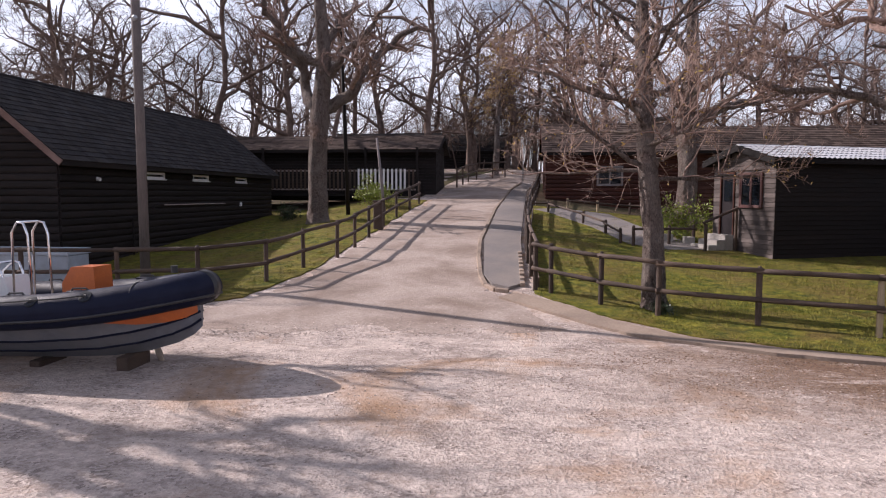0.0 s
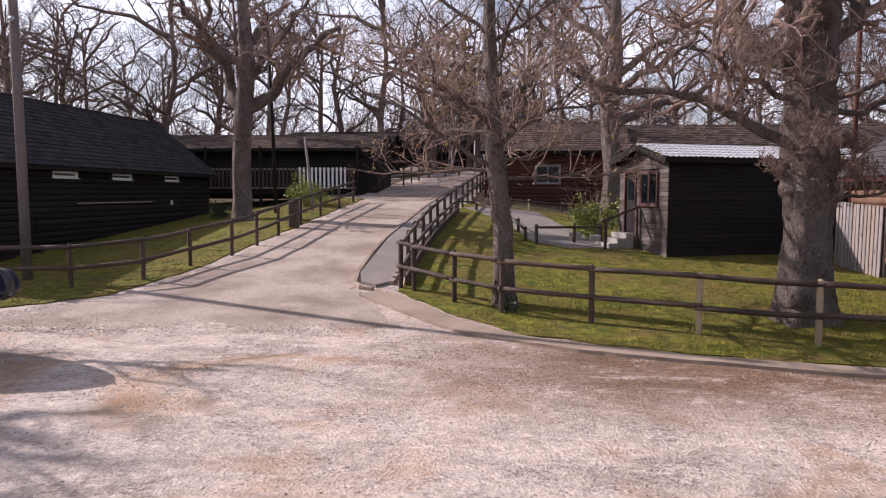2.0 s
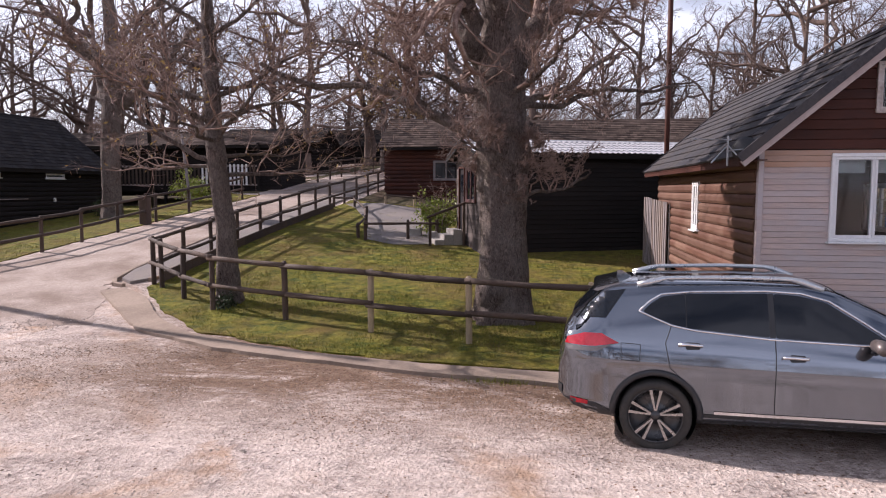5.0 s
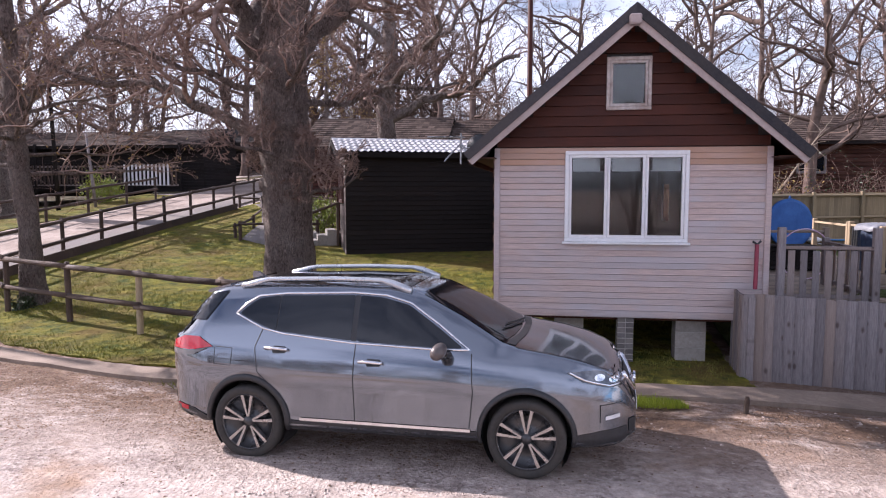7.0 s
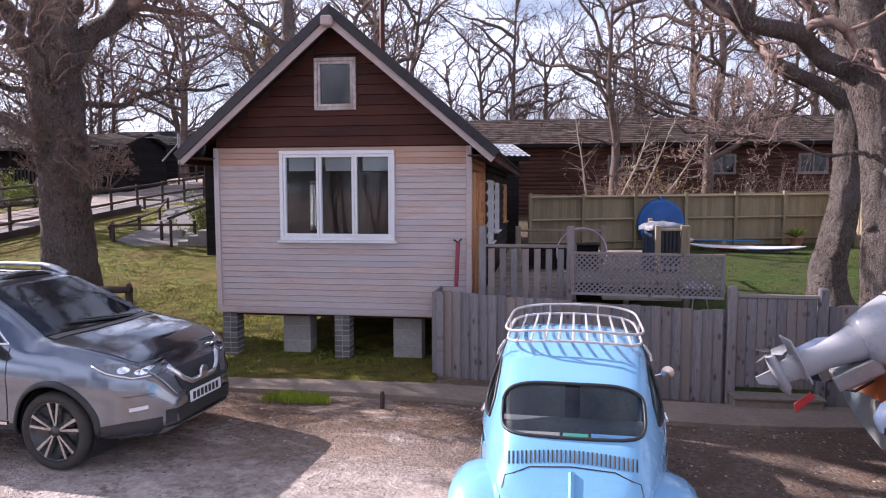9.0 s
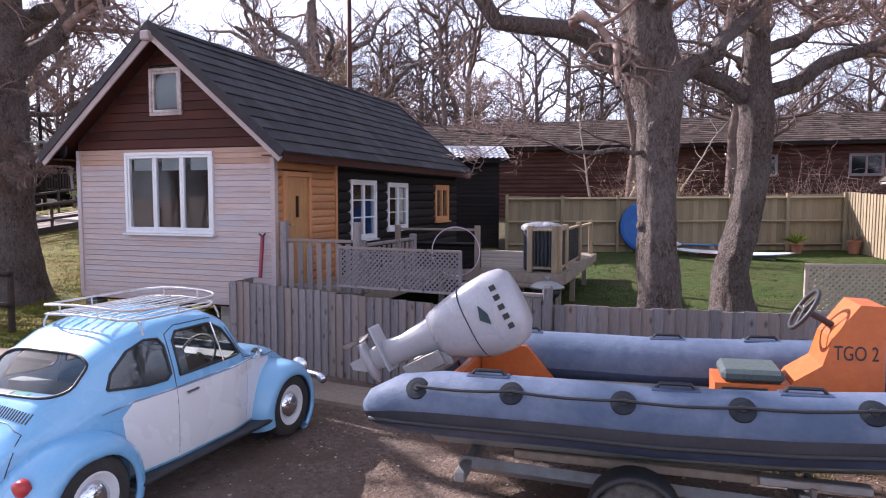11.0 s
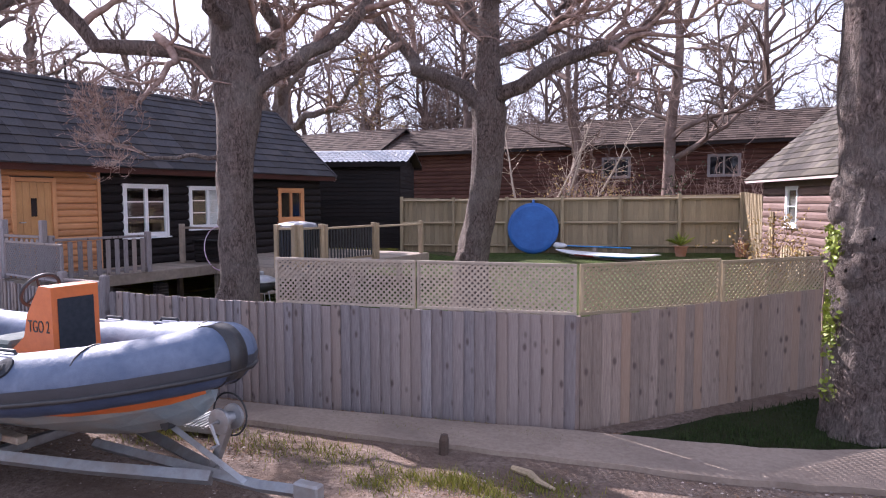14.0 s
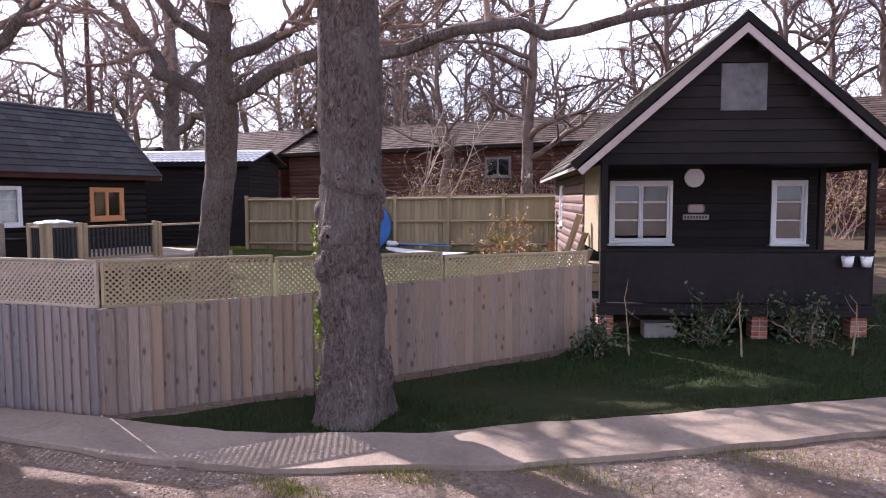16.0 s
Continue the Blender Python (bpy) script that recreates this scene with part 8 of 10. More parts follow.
# ---------- the little round-backed car ----------
M_SKYBLUE = mat("pale_blue_paint", (0.19, 0.43, 0.68), (0.21, 0.46, 0.71), (0.25, 0.48, 0.69), 60, 0.9, 0.3, bump=0, coat=0.8)
M_SEAT = mat("grey_vinyl", (0.16, 0.165, 0.17), (0.22, 0.225, 0.23), (0.11, 0.115, 0.12), 30, 3, 0.55, bump=0.2, depth=0.003)


def sheet_glass(name, tint):
    """Thin clear glass: see-through, with gloss that grows at a slant."""
    m = bpy.data.materials.new(name)
    m.use_nodes = True
    nt = m.node_tree
    nt.nodes.remove(nt.nodes["Principled BSDF"])
    clear, gloss, mix, lw, power, ramp = (nt.nodes.new(k) for k in ("ShaderNodeBsdfTransparent", "ShaderNodeBsdfGlossy", "ShaderNodeMixShader", "ShaderNodeLayerWeight", "ShaderNodeMath", "ShaderNodeMapRange"))
    clear.inputs["Color"].default_value = (*tint, 1)
    gloss.inputs["Roughness"].default_value = 0.02
    lw.inputs["Blend"].default_value = 0.5
    power.operation = "POWER"
    power.inputs[1].default_value = 4.0
    ramp.inputs["To Min"].default_value, ramp.inputs["To Max"].default_value = 0.085, 0.9
    nt.links.new(lw.outputs["Facing"], power.inputs[0])
    nt.links.new(power.outputs[0], ramp.inputs["Value"])
    nt.links.new(ramp.outputs["Result"], mix.inputs["Fac"])
    nt.links.new(clear.outputs[0], mix.inputs[1])
    nt.links.new(gloss.outputs[0], mix.inputs[2])
    nt.links.new(mix.outputs[0], nt.nodes["Material Output"].inputs["Surface"])
    return m


M_CARGLASS = sheet_glass("car_glass", (0.74, 0.80, 0.80))
M_CREAM = mat("cream_white_paint", (0.78, 0.78, 0.78), (0.74, 0.74, 0.75), None, 60, 0.9, 0.3, bump=0, coat=0.8)


def beetle(m):
    car = thing("vintage_car", "pale blue and white vintage rounded saloon with a roof rack", "car", m)
    xs = np.r_[np.linspace(-1.80, -1.6, 7), np.linspace(-1.55, 1.65, 66), np.linspace(1.68, 1.86, 7)]
    zt = curve([(-1.80, 0.48), (-1.76, 0.60), (-1.66, 0.74), (-1.5, 0.88), (-1.37, 1.01), (-1.18, 1.14), (-0.97, 1.29), (-0.7, 1.41), (-0.34, 1.475), (0.0, 1.49), (0.25, 1.46), (0.42, 1.38), (0.55, 1.22), (0.70, 1.01), (0.85, 0.985), (1.1, 0.95), (1.4, 0.86), (1.62, 0.74), (1.76, 0.60), (1.86, 0.46)], xs)
    W = curve([(-1.80, 0.26), (-1.7, 0.36), (-1.5, 0.47), (-1.2, 0.56), (-0.8, 0.64), (-0.3, 0.685), (0.4, 0.68), (0.8, 0.60), (1.2, 0.48), (1.5, 0.38), (1.75, 0.28), (1.86, 0.2)], xs)
    zb = curve([(-1.80, 0.40), (-1.5, 0.28), (-0.8, 0.26), (0.8, 0.26), (1.5, 0.30), (1.86, 0.40)], xs)
    belt = curve([(-1.80, 0.75), (-1.2, 0.86), (-0.6, 0.93), (0.6, 0.93), (1.0, 0.88), (1.86, 0.7)], xs)
    wr = curve([(-1.80, 0.22), (-1.4, 0.40), (-1.0, 0.46), (-0.5, 0.50), (0.1, 0.51), (0.5, 0.54), (0.75, 0.5), (1.2, 0.38), (1.86, 0.15)], xs)
    secs = []
    for x, t, w, b, bl, r in zip(xs, zt, W, zb, belt, wr):
        bl = min(bl, t - 0.10 * min(1, (t - 0.3)))
        r = min(r, w * 0.93)
        ed = t - 0.075 * min(1, max(0.25, (t - bl) / 0.3))
        hgt = bl - b
        sec = [(0, b), (w * 0.9, b), (w * 0.97, b + 0.05 * hgt)] + [(w * (0.98 + 0.02 * math.sin(math.pi * q)), b + hgt * q) for q in (0.2, 0.4, 0.6, 0.8)] + [(w * 0.965, bl)]
        for q in (0.25, 0.5, 0.75, 1.0):
            sec.append((w * 0.965 + (r - w * 0.965) * q ** 1.25, bl + (ed - bl) * q))
        sec += [(r * 0.9, t - (t - ed) * 0.55), (r * 0.7, t - (t - ed) * 0.22), (r * 0.4, t - (t - ed) * 0.05), (0, t)]
        secs.append((float(x), [(float(a), float(c)) for a, c in sec]))
    bm = loft(secs)
    full = BVHTree.FromBMesh(bm)
    bmesh.ops.subdivide_edges(bm, edges=bm.edges[:], cuts=1, use_grid_fill=True)
    door = [(-0.27, 0.99), (-0.26, 1.27), (-0.2, 1.335), (0.2, 1.335), (0.34, 1.26), (0.52, 1.0)]
    side_w = [(-0.92, 1.02), (-0.86, 1.13), (-0.70, 1.26), (-0.52, 1.32), (-0.40, 1.31), (-0.36, 1.25), (-0.36, 1.02), (-0.41, 0.985), (-0.6, 0.985)]
    rear = [(0.455 * math.copysign(abs(math.cos(a)) ** 0.45, math.cos(a)), 1.163 + 0.122 * math.copysign(abs(math.sin(a)) ** 0.45, math.sin(a)) - 0.03 * math.cos(a) ** 2) for a in (2 * math.pi * (k + 0.5) / 40 for k in range(40))]
    front = [(-0.45, 1.04), (-0.47, 1.1), (-0.40, 1.345), (-0.34, 1.375), (0.34, 1.375), (0.40, 1.345), (0.47, 1.1), (0.45, 1.04)]
    for name, poly, sides in (("door_glass", door, ("right", "left")), ("rear_side_glass", side_w, ("right", "left")), ("rear_window", rear, ("rear",)), ("windscreen", front, ("front",))):
        for sd in sides:
            cut_window(bm, full, poly, sd)
            g = part(name, patch(full, poly, sd, -0.004, 0.06), M_CARGLASS, car, "clear curved glass", smooth=True)
            g.visible_shadow = False
            part("window_seal", edge_line(full, poly, sd, 0.003, 0.012, True), M_BLACK, car, smooth=True)
    part("body", bm, M_SKYBLUE, car, smooth=True)
    # cabin
    cabin = link_mesh("cabin", bpy.data.meshes.new("cabin"), car)
    part("cabin_floor", boxed(-0.95, 0.75, -0.58, 0.58, 0.30, 0.34), M_BLACK, cabin)
    part("parcel_shelf", prism(bmesh.new(), [(-1.36, 0.90), (-0.86, 0.86), (-0.86, 0.82), (-1.36, 0.82)], "y", -0.42, 0.42), M_BLACK, cabin)
    part("rear_bench_back", prism(bmesh.new(), [(-0.86, 0.5), (-0.68, 0.5), (-0.80, 1.0), (-0.92, 1.0)], "y", -0.5, 0.5), M_SEAT, cabin)
    part("rear_bench", boxed(-0.75, -0.32, -0.5, 0.5, 0.36, 0.56, 0.04), M_SEAT, cabin)
    for y in (-0.28, 0.28):
        part("seat_back", prism(bmesh.new(), [(-0.02, 0.5), (0.1, 0.5), (-0.06, 1.16), (-0.16, 1.16)], "y", y - 0.22, y + 0.22), M_SEAT, cabin)
        part("seat_cushion", boxed(0.02, 0.46, y - 0.22, y + 0.22, 0.4, 0.56, 0.04), M_SEAT, cabin)
    part("dashboard", prism(bmesh.new(), [(0.52, 0.72), (0.74, 0.72), (0.74, 0.97), (0.60, 0.99), (0.52, 0.95)], "y", -0.5, 0.5), M_BLACK, cabin)
    part("steering_wheel", tube([(0.36 + 0.19 * 0.5 * math.sin(a), -0.28 + 0.19 * math.cos(a), 1.0 + 0.19 * 0.85 * math.sin(a)) for a in (2 * math.pi * k / 28 for k in range(29))], 0.011, 8, False), M_BLACK, cabin, smooth=True)
    part("steering_column", tube([(0.36, -0.28, 1.0), (0.56, -0.28, 0.88)], 0.02, 8), M_BLACK, cabin)
    for y0, y1, z, cloth in ((0.08, 0.40, 1.0, "tan_cardboard"), (-0.10, 0.06, 1.0, "green_cloth"), (-0.40, -0.12, 1.005, "blue_bag")):
        tint = {"tan_cardboard": (0.36, 0.33, 0.32), "green_cloth": (0.06, 0.33, 0.27), "blue_bag": (0.08, 0.22, 0.45)}[cloth]
        part(cloth, prism(bmesh.new(), [(-1.31, 0.90), (-1.05, 0.88), (-1.08, z - 0.01), (-1.18, z + 0.02), (-1.27, z)], "y", y0, y1), mat(cloth, tint, None, None, 20, 4, 0.8, bump=0.3), cabin)
    for sd, s in (("right", -1), ("left", 1)):
        P = lambda name, poly, material, off=0.005, label="", rounded=0.0: part(name, patch(full, poly, sd, off, 0.06, rounded), material, car, label, smooth=True)
        P("white_flank", [(-0.80, 0.33), (-0.85, 0.80), (-0.75, 0.885), (0.70, 0.90), (1.15, 0.83), (1.05, 0.6), (0.82, 0.33)], M_CREAM, 0.004, "white lower side panel")
        part("flank_trim", edge_line(full, [(-1.0, 0.86), (-0.75, 0.895), (0.0, 0.91), (0.70, 0.91), (1.3, 0.83)], sd, 0.006, 0.007), M_CHROME, car)
        for line in ([(-0.33, 0.36), (-0.33, 0.9), (-0.32, 1.33), (-0.2, 1.385), (0.24, 1.38)], [(0.58, 0.36), (0.62, 0.9), (0.58, 0.97), (0.4, 1.27)]):
            part("door_seam", edge_line(full, line, sd, 0.0015, 0.004), M_BLACK, car)
        part("door_handle", edge_line(full, [(-0.26, 0.84), (-0.12, 0.845)], sd, 0.03, 0.013), M_CHROME, car)
        part("vent_bar", edge_line(full, [(0.26, 0.99), (0.22, 1.34)], sd, 0.01, 0.008), M_CHROME, car)
        part("running_board", boxed(-0.85, 0.85, min(s * 0.6, s * 0.77), max(s * 0.6, s * 0.77), 0.26, 0.305, 0.015), M_BLACK, car, "black rubber running board")
        # mudguards
        for cx, front in ((-1.2, False), (1.2, True)):
            bm = bmesh.new()
            a0, a1, n = (-0.28, 1.10, 22) if front else (-0.10, 1.20, 22)
            rows = []
            for k in range(n + 1):
                a = math.pi * (a0 + (a1 - a0) * k / n)
                stretch = 1.0 + (0.16 * max(0, math.cos(a)) if not front else 0.10 * max(0, -math.cos(a)) + 0.05 * max(0, math.cos(a)))
                if not front:
                    stretch = 1.0 + 0.12 * max(0, math.cos(a)) + 0.14 * max(0, -math.cos(a))
                prof = [(0.40, 0.30 + 0.13), (0.52, 0.30 + 0.135), (0.62, 0.30 + 0.125), (0.70, 0.30 + 0.10), (0.755, 0.30 + 0.06), (0.775, 0.30 + 0.02), (0.77, 0.30 - 0.005), (0.75, 0.30 - 0.01), (0.74, 0.30 + 0.01)]
                rows.append([bm.verts.new((cx + rr * 1.06 * stretch * math.cos(a), s * yy, 0.32 + rr * 1.06 * stretch * math.sin(a))) for yy, rr in prof])
            for p, q in zip(rows, rows[1:]):
                for i in range(len(p) - 1):
                    bm.faces.new((p[i], p[i + 1], q[i + 1], q[i]))
            part("mudguard", bm, M_SKYBLUE, car, smooth=True)
            bm = bmesh.new()
            tube_rings(bm, [(cx, s * 0.45, 0.32), (cx, s * 0.46, 0.32)], [0.40, 0.40], 24)
            part("wheel_well", bm, M_BLACK, car)
            w = link_mesh("wheel", bpy.data.meshes.new("wheel"), car, None, pose(cx, s * 0.66, 0.325, 0, 0, 0 if s < 0 else 180))
            part("tyre", lathe_y([(0.07, 0.2), (0.08, 0.29), (0.05, 0.32), (-0.05, 0.32), (-0.08, 0.29), (-0.07, 0.2)], 32), M_RUBBER, w, smooth=True)
            part("rim", lathe_y([(-0.07, 0.205), (-0.075, 0.19), (-0.05, 0.17), (-0.03, 0.13)], 32), M_WHITE, w, smooth=True)
            part("hub_cap", lathe_y([(-0.03, 0.14), (-0.07, 0.12), (-0.095, 0.06), (-0.1, 0.0)], 24), M_CHROME, w, smooth=True)
        bm = bmesh.new()
        tube_rings(bm, [(1.60, s * 0.56, 0.62), (1.64, s * 0.56, 0.625), (1.66, s * 0.56, 0.63)], [0.10, 0.095, 0.05], 16)
        part("headlamp", bm, M_CHROME, car, smooth=True)
        bm = bmesh.new()
        tube_rings(bm, [(-1.62, s * 0.60, 0.58), (-1.68, s * 0.60, 0.57), (-1.69, s * 0.6, 0.57)], [0.06, 0.055, 0.02], 12)
        part("tail_lamp", bm, M_RED, car, "red tail lamp", smooth=True)
    mir = link_mesh("door_mirror", bpy.data.meshes.new("door_mirror"), car, None, pose(0.55, -0.80, 1.0))
    part("arm", tube([(0, 0.14, -0.04), (0, 0, 0)], 0.01, 6), M_CHROME, mir)
    part("housing", lathe_y([(-0.02, 0.0), (-0.02, 0.05), (0.02, 0.055), (0.025, 0.0)], 16), M_CHROME, mir, m=pose(0, 0, 0.01, 0, 0, 90))
    for k in range(30):
        y = -0.38 + k * 0.0262
        part("louvre", edge_line(full, [(y, 0.935 - 0.03 * (y / 0.38) ** 2), (y * 1.01, 0.99 - 0.03 * (y / 0.38) ** 2)], "rear", 0.0, 0.006), M_BLACK, car)
    part("lid_seam", edge_line(full, [(-0.40, 0.58), (-0.42, 0.75), (-0.40, 0.85), (-0.25, 0.905), (0, 0.918), (0.25, 0.905), (0.40, 0.85), (0.42, 0.75), (0.40, 0.58)], "rear", 0.0, 0.004), M_BLACK, car)
    part("lid_spine", edge_line(full, [(0, 0.89), (0, 0.75), (0, 0.62)], "rear", 0.004, 0.02), M_SKYBLUE, car)
    part("plate_lamp", boxed(-1.80, -1.70, -0.09, 0.09, 0.74, 0.80, 0.02), M_SKYBLUE, car)
    part("bonnet_trim", edge_line(full, [(0.78, 0), (1.2, 0), (1.7, 0)], "top", 0.004, 0.008), M_CHROME, car)
    for x, bow in ((-1.98, -1), (1.98, 1)):
        part("bumper", tube([(x - bow * 0.22, -0.76, 0.45), (x - bow * 0.05, -0.6, 0.45), (x, -0.3, 0.45), (x, 0.3, 0.45), (x - bow * 0.05, 0.6, 0.45), (x - bow * 0.22, 0.76, 0.45)], 0.045, 8), M_CHROME, car, smooth=True)
        for y in (-0.35, 0.35):
            part("bumper_bracket", tube([(x - bow * 0.01, y, 0.45), (x - bow * 0.35, y, 0.42)], 0.02, 6), M_BLACK, car)
    # roof rack: painted tube frame with slats
    rk = link_mesh("roof_rack", bpy.data.meshes.new("roof_rack"), car, None, pose(-0.12, 0, -0.02))
    M_RACK = mat("rack_white", (0.62, 0.59, 0.58), (0.5, 0.47, 0.45), (0.34, 0.25, 0.2), 30, 6, 0.45, bump=0.1)
    x0, x1, yy = -0.55, 0.58, 0.49

    def rack_z(y):
        return 0.035 * (1 - (y / yy) ** 2)

    def ring(z, out, r):
        """A closed tube round the rack with rounded corners, arched across the roof."""
        cx, hx, hy, pts = (x0 + x1) / 2, (x1 - x0) / 2 + out, yy + out, []
        for k in range(49):
            a = 2 * math.pi * k / 48
            c, q = math.cos(a), math.sin(a)
            y = hy * math.copysign(abs(q) ** 0.38, q)
            pts.append((cx + hx * math.copysign(abs(c) ** 0.38, c), y, z + rack_z(y)))
        return tube(pts, r, 6, False)

    part("rack_ring", ring(1.495, 0.0, 0.010), M_RACK, rk, smooth=True)
    part("rack_ring", ring(1.575, 0.012, 0.010), M_RACK, rk, smooth=True)
    for x in (x0, (x0 + x1) / 2, x1):
        for y in (-0.2, 0.2) if x in (x0, x1) else (-yy, yy):
            part("rack_stay", tube([(x, y, 1.495 + rack_z(y)), (x, y * 1.02, 1.575 + rack_z(y))], 0.007, 5), M_RACK, rk)
    for k in range(9):
        y = -0.40 + k * 0.10
        part("slat", boxed(x0 + 0.02, x1 - 0.02, y - 0.009, y + 0.009, 1.495 + rack_z(y), 1.505 + rack_z(y), 0.003), M_RACK, rk)
    for x in (x0 + 0.12, x1 - 0.12):
        for q in (-1, 1):
            part("rack_leg", tube([(x, q * yy, 1.495), (x, q * 0.535, 1.43), (x, q * 0.545, 1.385)], 0.009, 5), M_RACK, rk)
    return car


beetle(pose(4.08, -4.11, h(4.1, -4.05), 0, 0, 87.5))

# ---------- inflatable boats ----------
def sweep(path, radii, sides, pick):
    """Part of a tube: only the faces whose angle pick(a) accepts, a=0 outwards, pi/2 up."""
    bm = bmesh.new()
    rings = []
    pts = [Vector(p) for p in path]
    for i, p in enumerate(pts):
        d = (pts[min(i + 1, len(pts) - 1)] - pts[max(i - 1, 0)]).normalized()
        out = d.cross(Vector((0, 0, 1))).normalized()
        up = out.cross(d)
        rings.append([bm.verts.new(p + (out * math.cos(a) + up * math.sin(a)) * radii[i]) for a in (2 * math.pi * k / sides for k in range(sides))])
    for a, b in zip(rings, rings[1:]):
        for k in range(sides):
            if pick(2 * math.pi * (k + 0.5) / sides):
                bm.faces.new((a[k], a[(k + 1) % sides], b[(k + 1) % sides], b[k]))
    for r in (rings[0], rings[-1]):
        if pick(math.pi / 2):
            bm.faces.new(r)
    bmesh.ops.delete(bm, geom=[v for v in bm.verts if not v.link_faces], context="VERTS")
    return bm


def rib_boat(name, label, m, colours, console=True, motor=True, drop=0.0):
    """Rigid inflatable: local x to the bow, z up from the ground; tubes, V hull, floor, transom, fittings."""
    top_m, band_m, low_m, hull_m = colours
    b = thing(name, label, "boat", m)
    path, rad = [], []
    half = [(-2.97, 0.86, 0.82, 0.07), (-2.90, 0.86, 0.84, 0.14), (-2.66, 0.86, 0.885, 0.215), (-2.35, 0.86, 0.895, 0.24), (-1.5, 0.865, 0.885, 0.24), (-0.8, 0.87, 0.865, 0.24), (0.0, 0.865, 0.875, 0.24), (0.7, 0.82, 0.90, 0.24),
            (1.2, 0.73, 0.94, 0.24), (1.65, 0.58, 0.99, 0.24), (2.0, 0.41, 1.04, 0.235), (2.25, 0.23, 1.08, 0.235), (2.36, 0.08, 1.10, 0.235)]
    for x, y, z, r in half:
        path.append((x, -y, z)), rad.append(r)
    for x, y, z, r in half[::-1]:
        path.append((x, y, z)), rad.append(r)
    # Upper tube is paler than its underside on the grey-blue boat.
    part("tube_top", sweep(path, rad, 24, lambda a: -0.15 < a < math.pi + 0.3 or a > 2 * math.pi - 0.15), top_m, b, "upper side of the inflatable tube", smooth=True)
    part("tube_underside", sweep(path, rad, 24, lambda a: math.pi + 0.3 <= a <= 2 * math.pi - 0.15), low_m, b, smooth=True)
    part("rubbing_band", sweep(path, [r + 0.006 for r in rad], 24, lambda a: 2 * math.pi - 0.6 < a < 2 * math.pi - 0.08), band_m, b, "dark rubbing band", smooth=True)
    line = []
    for i, p in enumerate(path[1:-1], 1):
        d = (Vector(path[i + 1]) - Vector(path[i - 1])).normalized()
        out = d.cross(Vector((0, 0, 1))).normalized()
        line.append(Vector(p) + out * (rad[i] * 0.93) + Vector((0, 0, -rad[i] * 0.42)))
    part("strake", tube(line, 0.022, 8), M_BLACK, b, smooth=True)
    for s in (-1, 1):
        strap = []
        for k in range(9):
            a = 0.1 + 1.9 * k / 8
            strap.append((1.72, s * (0.545 + 0.243 * math.cos(a)), 1.0 + 0.243 * math.sin(a)))
        part("bow_strap", tube(strap, 0.009, 5), M_BLACK, b, smooth=True)
    part("bow_cap", sweep(path[12:14], [r + 0.01 for r in rad[12:14]], 24, lambda a: a < 1.7 or a > 2 * math.pi - 0.7), M_BLACK, b, "black rubber bow cap", smooth=True)
    # hull
    M_ORANGE = bpy.data.materials.get("orange_gelcoat") or mat("orange_gelcoat", (0.55, 0.14, 0.03), (0.48, 0.115, 0.025), (0.38, 0.10, 0.03), 25, 2.5, 0.4, bump=0.1, depth=0.002)
    secs = []
    for x, w, zc, zk in ((-2.5, 0.80, 0.64, 0.36), (-1.2, 0.80, 0.64, 0.33), (0.0, 0.80, 0.65, 0.33), (0.9, 0.72, 0.69, 0.36), (1.5, 0.57, 0.76, 0.44), (1.95, 0.38, 0.83, 0.56), (2.2, 0.2, 0.88, 0.68), (2.33, 0.05, 0.9, 0.80)):
        zk -= drop
        secs.append((x, [(0, zk), (w * 0.42, zk + (zc - zk) * 0.3), (w * 0.76, zk + (zc - zk) * 0.62), (w, zc), (w * 1.0, zc + 0.05), (0, zc + 0.06)]))
    part("hull", loft(secs), hull_m, b, "moulded V-shaped hull")
    for s in (-1, 1):
        for q in (0.35, 0.7):
            if drop > 0.2:
                part("chine", tube([(x, s * sec[1 if q < 0.5 else 2][0], sec[1 if q < 0.5 else 2][1] - 0.005) for x, sec in secs], 0.018, 5), low_m, b)
        flash = bmesh.new()
        rows = []
        for x, up in ((1.0, 0.03), (1.4, 0.4), (1.8, 0.62), (2.1, 0.8), (2.31, 0.9)) if drop < 0.2 else ((1.2, 0.02), (1.6, 0.5), (1.95, 0.8), (2.2, 0.95), (2.31, 0.95)):
            hw, hz = np.interp(x, [q[0] for q in secs], [q[1][3][0] for q in secs]), np.interp(x, [q[0] for q in secs], [q[1][3][1] for q in secs])
            j = 2
            lw, lz = np.interp(x, [q[0] for q in secs], [q[1][j][0] for q in secs]), np.interp(x, [q[0] for q in secs], [q[1][j][1] for q in secs])
            rows.append([flash.verts.new((x, s * (hw + 0.014), hz - 0.004)), flash.verts.new((x, s * (hw + (lw - hw) * up + 0.014), hz + (lz - hz) * up - 0.022))])
        for p, q in zip(rows, rows[1:]):
            flash.faces.new((p[0], p[1], q[1], q[0]))
        part("bow_flash", flash, M_ORANGE, b, "orange flash under the bow")
    part("floor", prism(bmesh.new(), [(-2.4, -0.66), (0.9, -0.6), (1.7, -0.3), (1.7, 0.3), (0.9, 0.6), (-2.4, 0.66)], "z", 0.715, 0.735), M_DECK, b)
    part("transom", boxed(-2.47, -2.39, -0.62, 0.62, 0.5, 0.97, 0.02), M_ORANGE, b, "orange transom board")
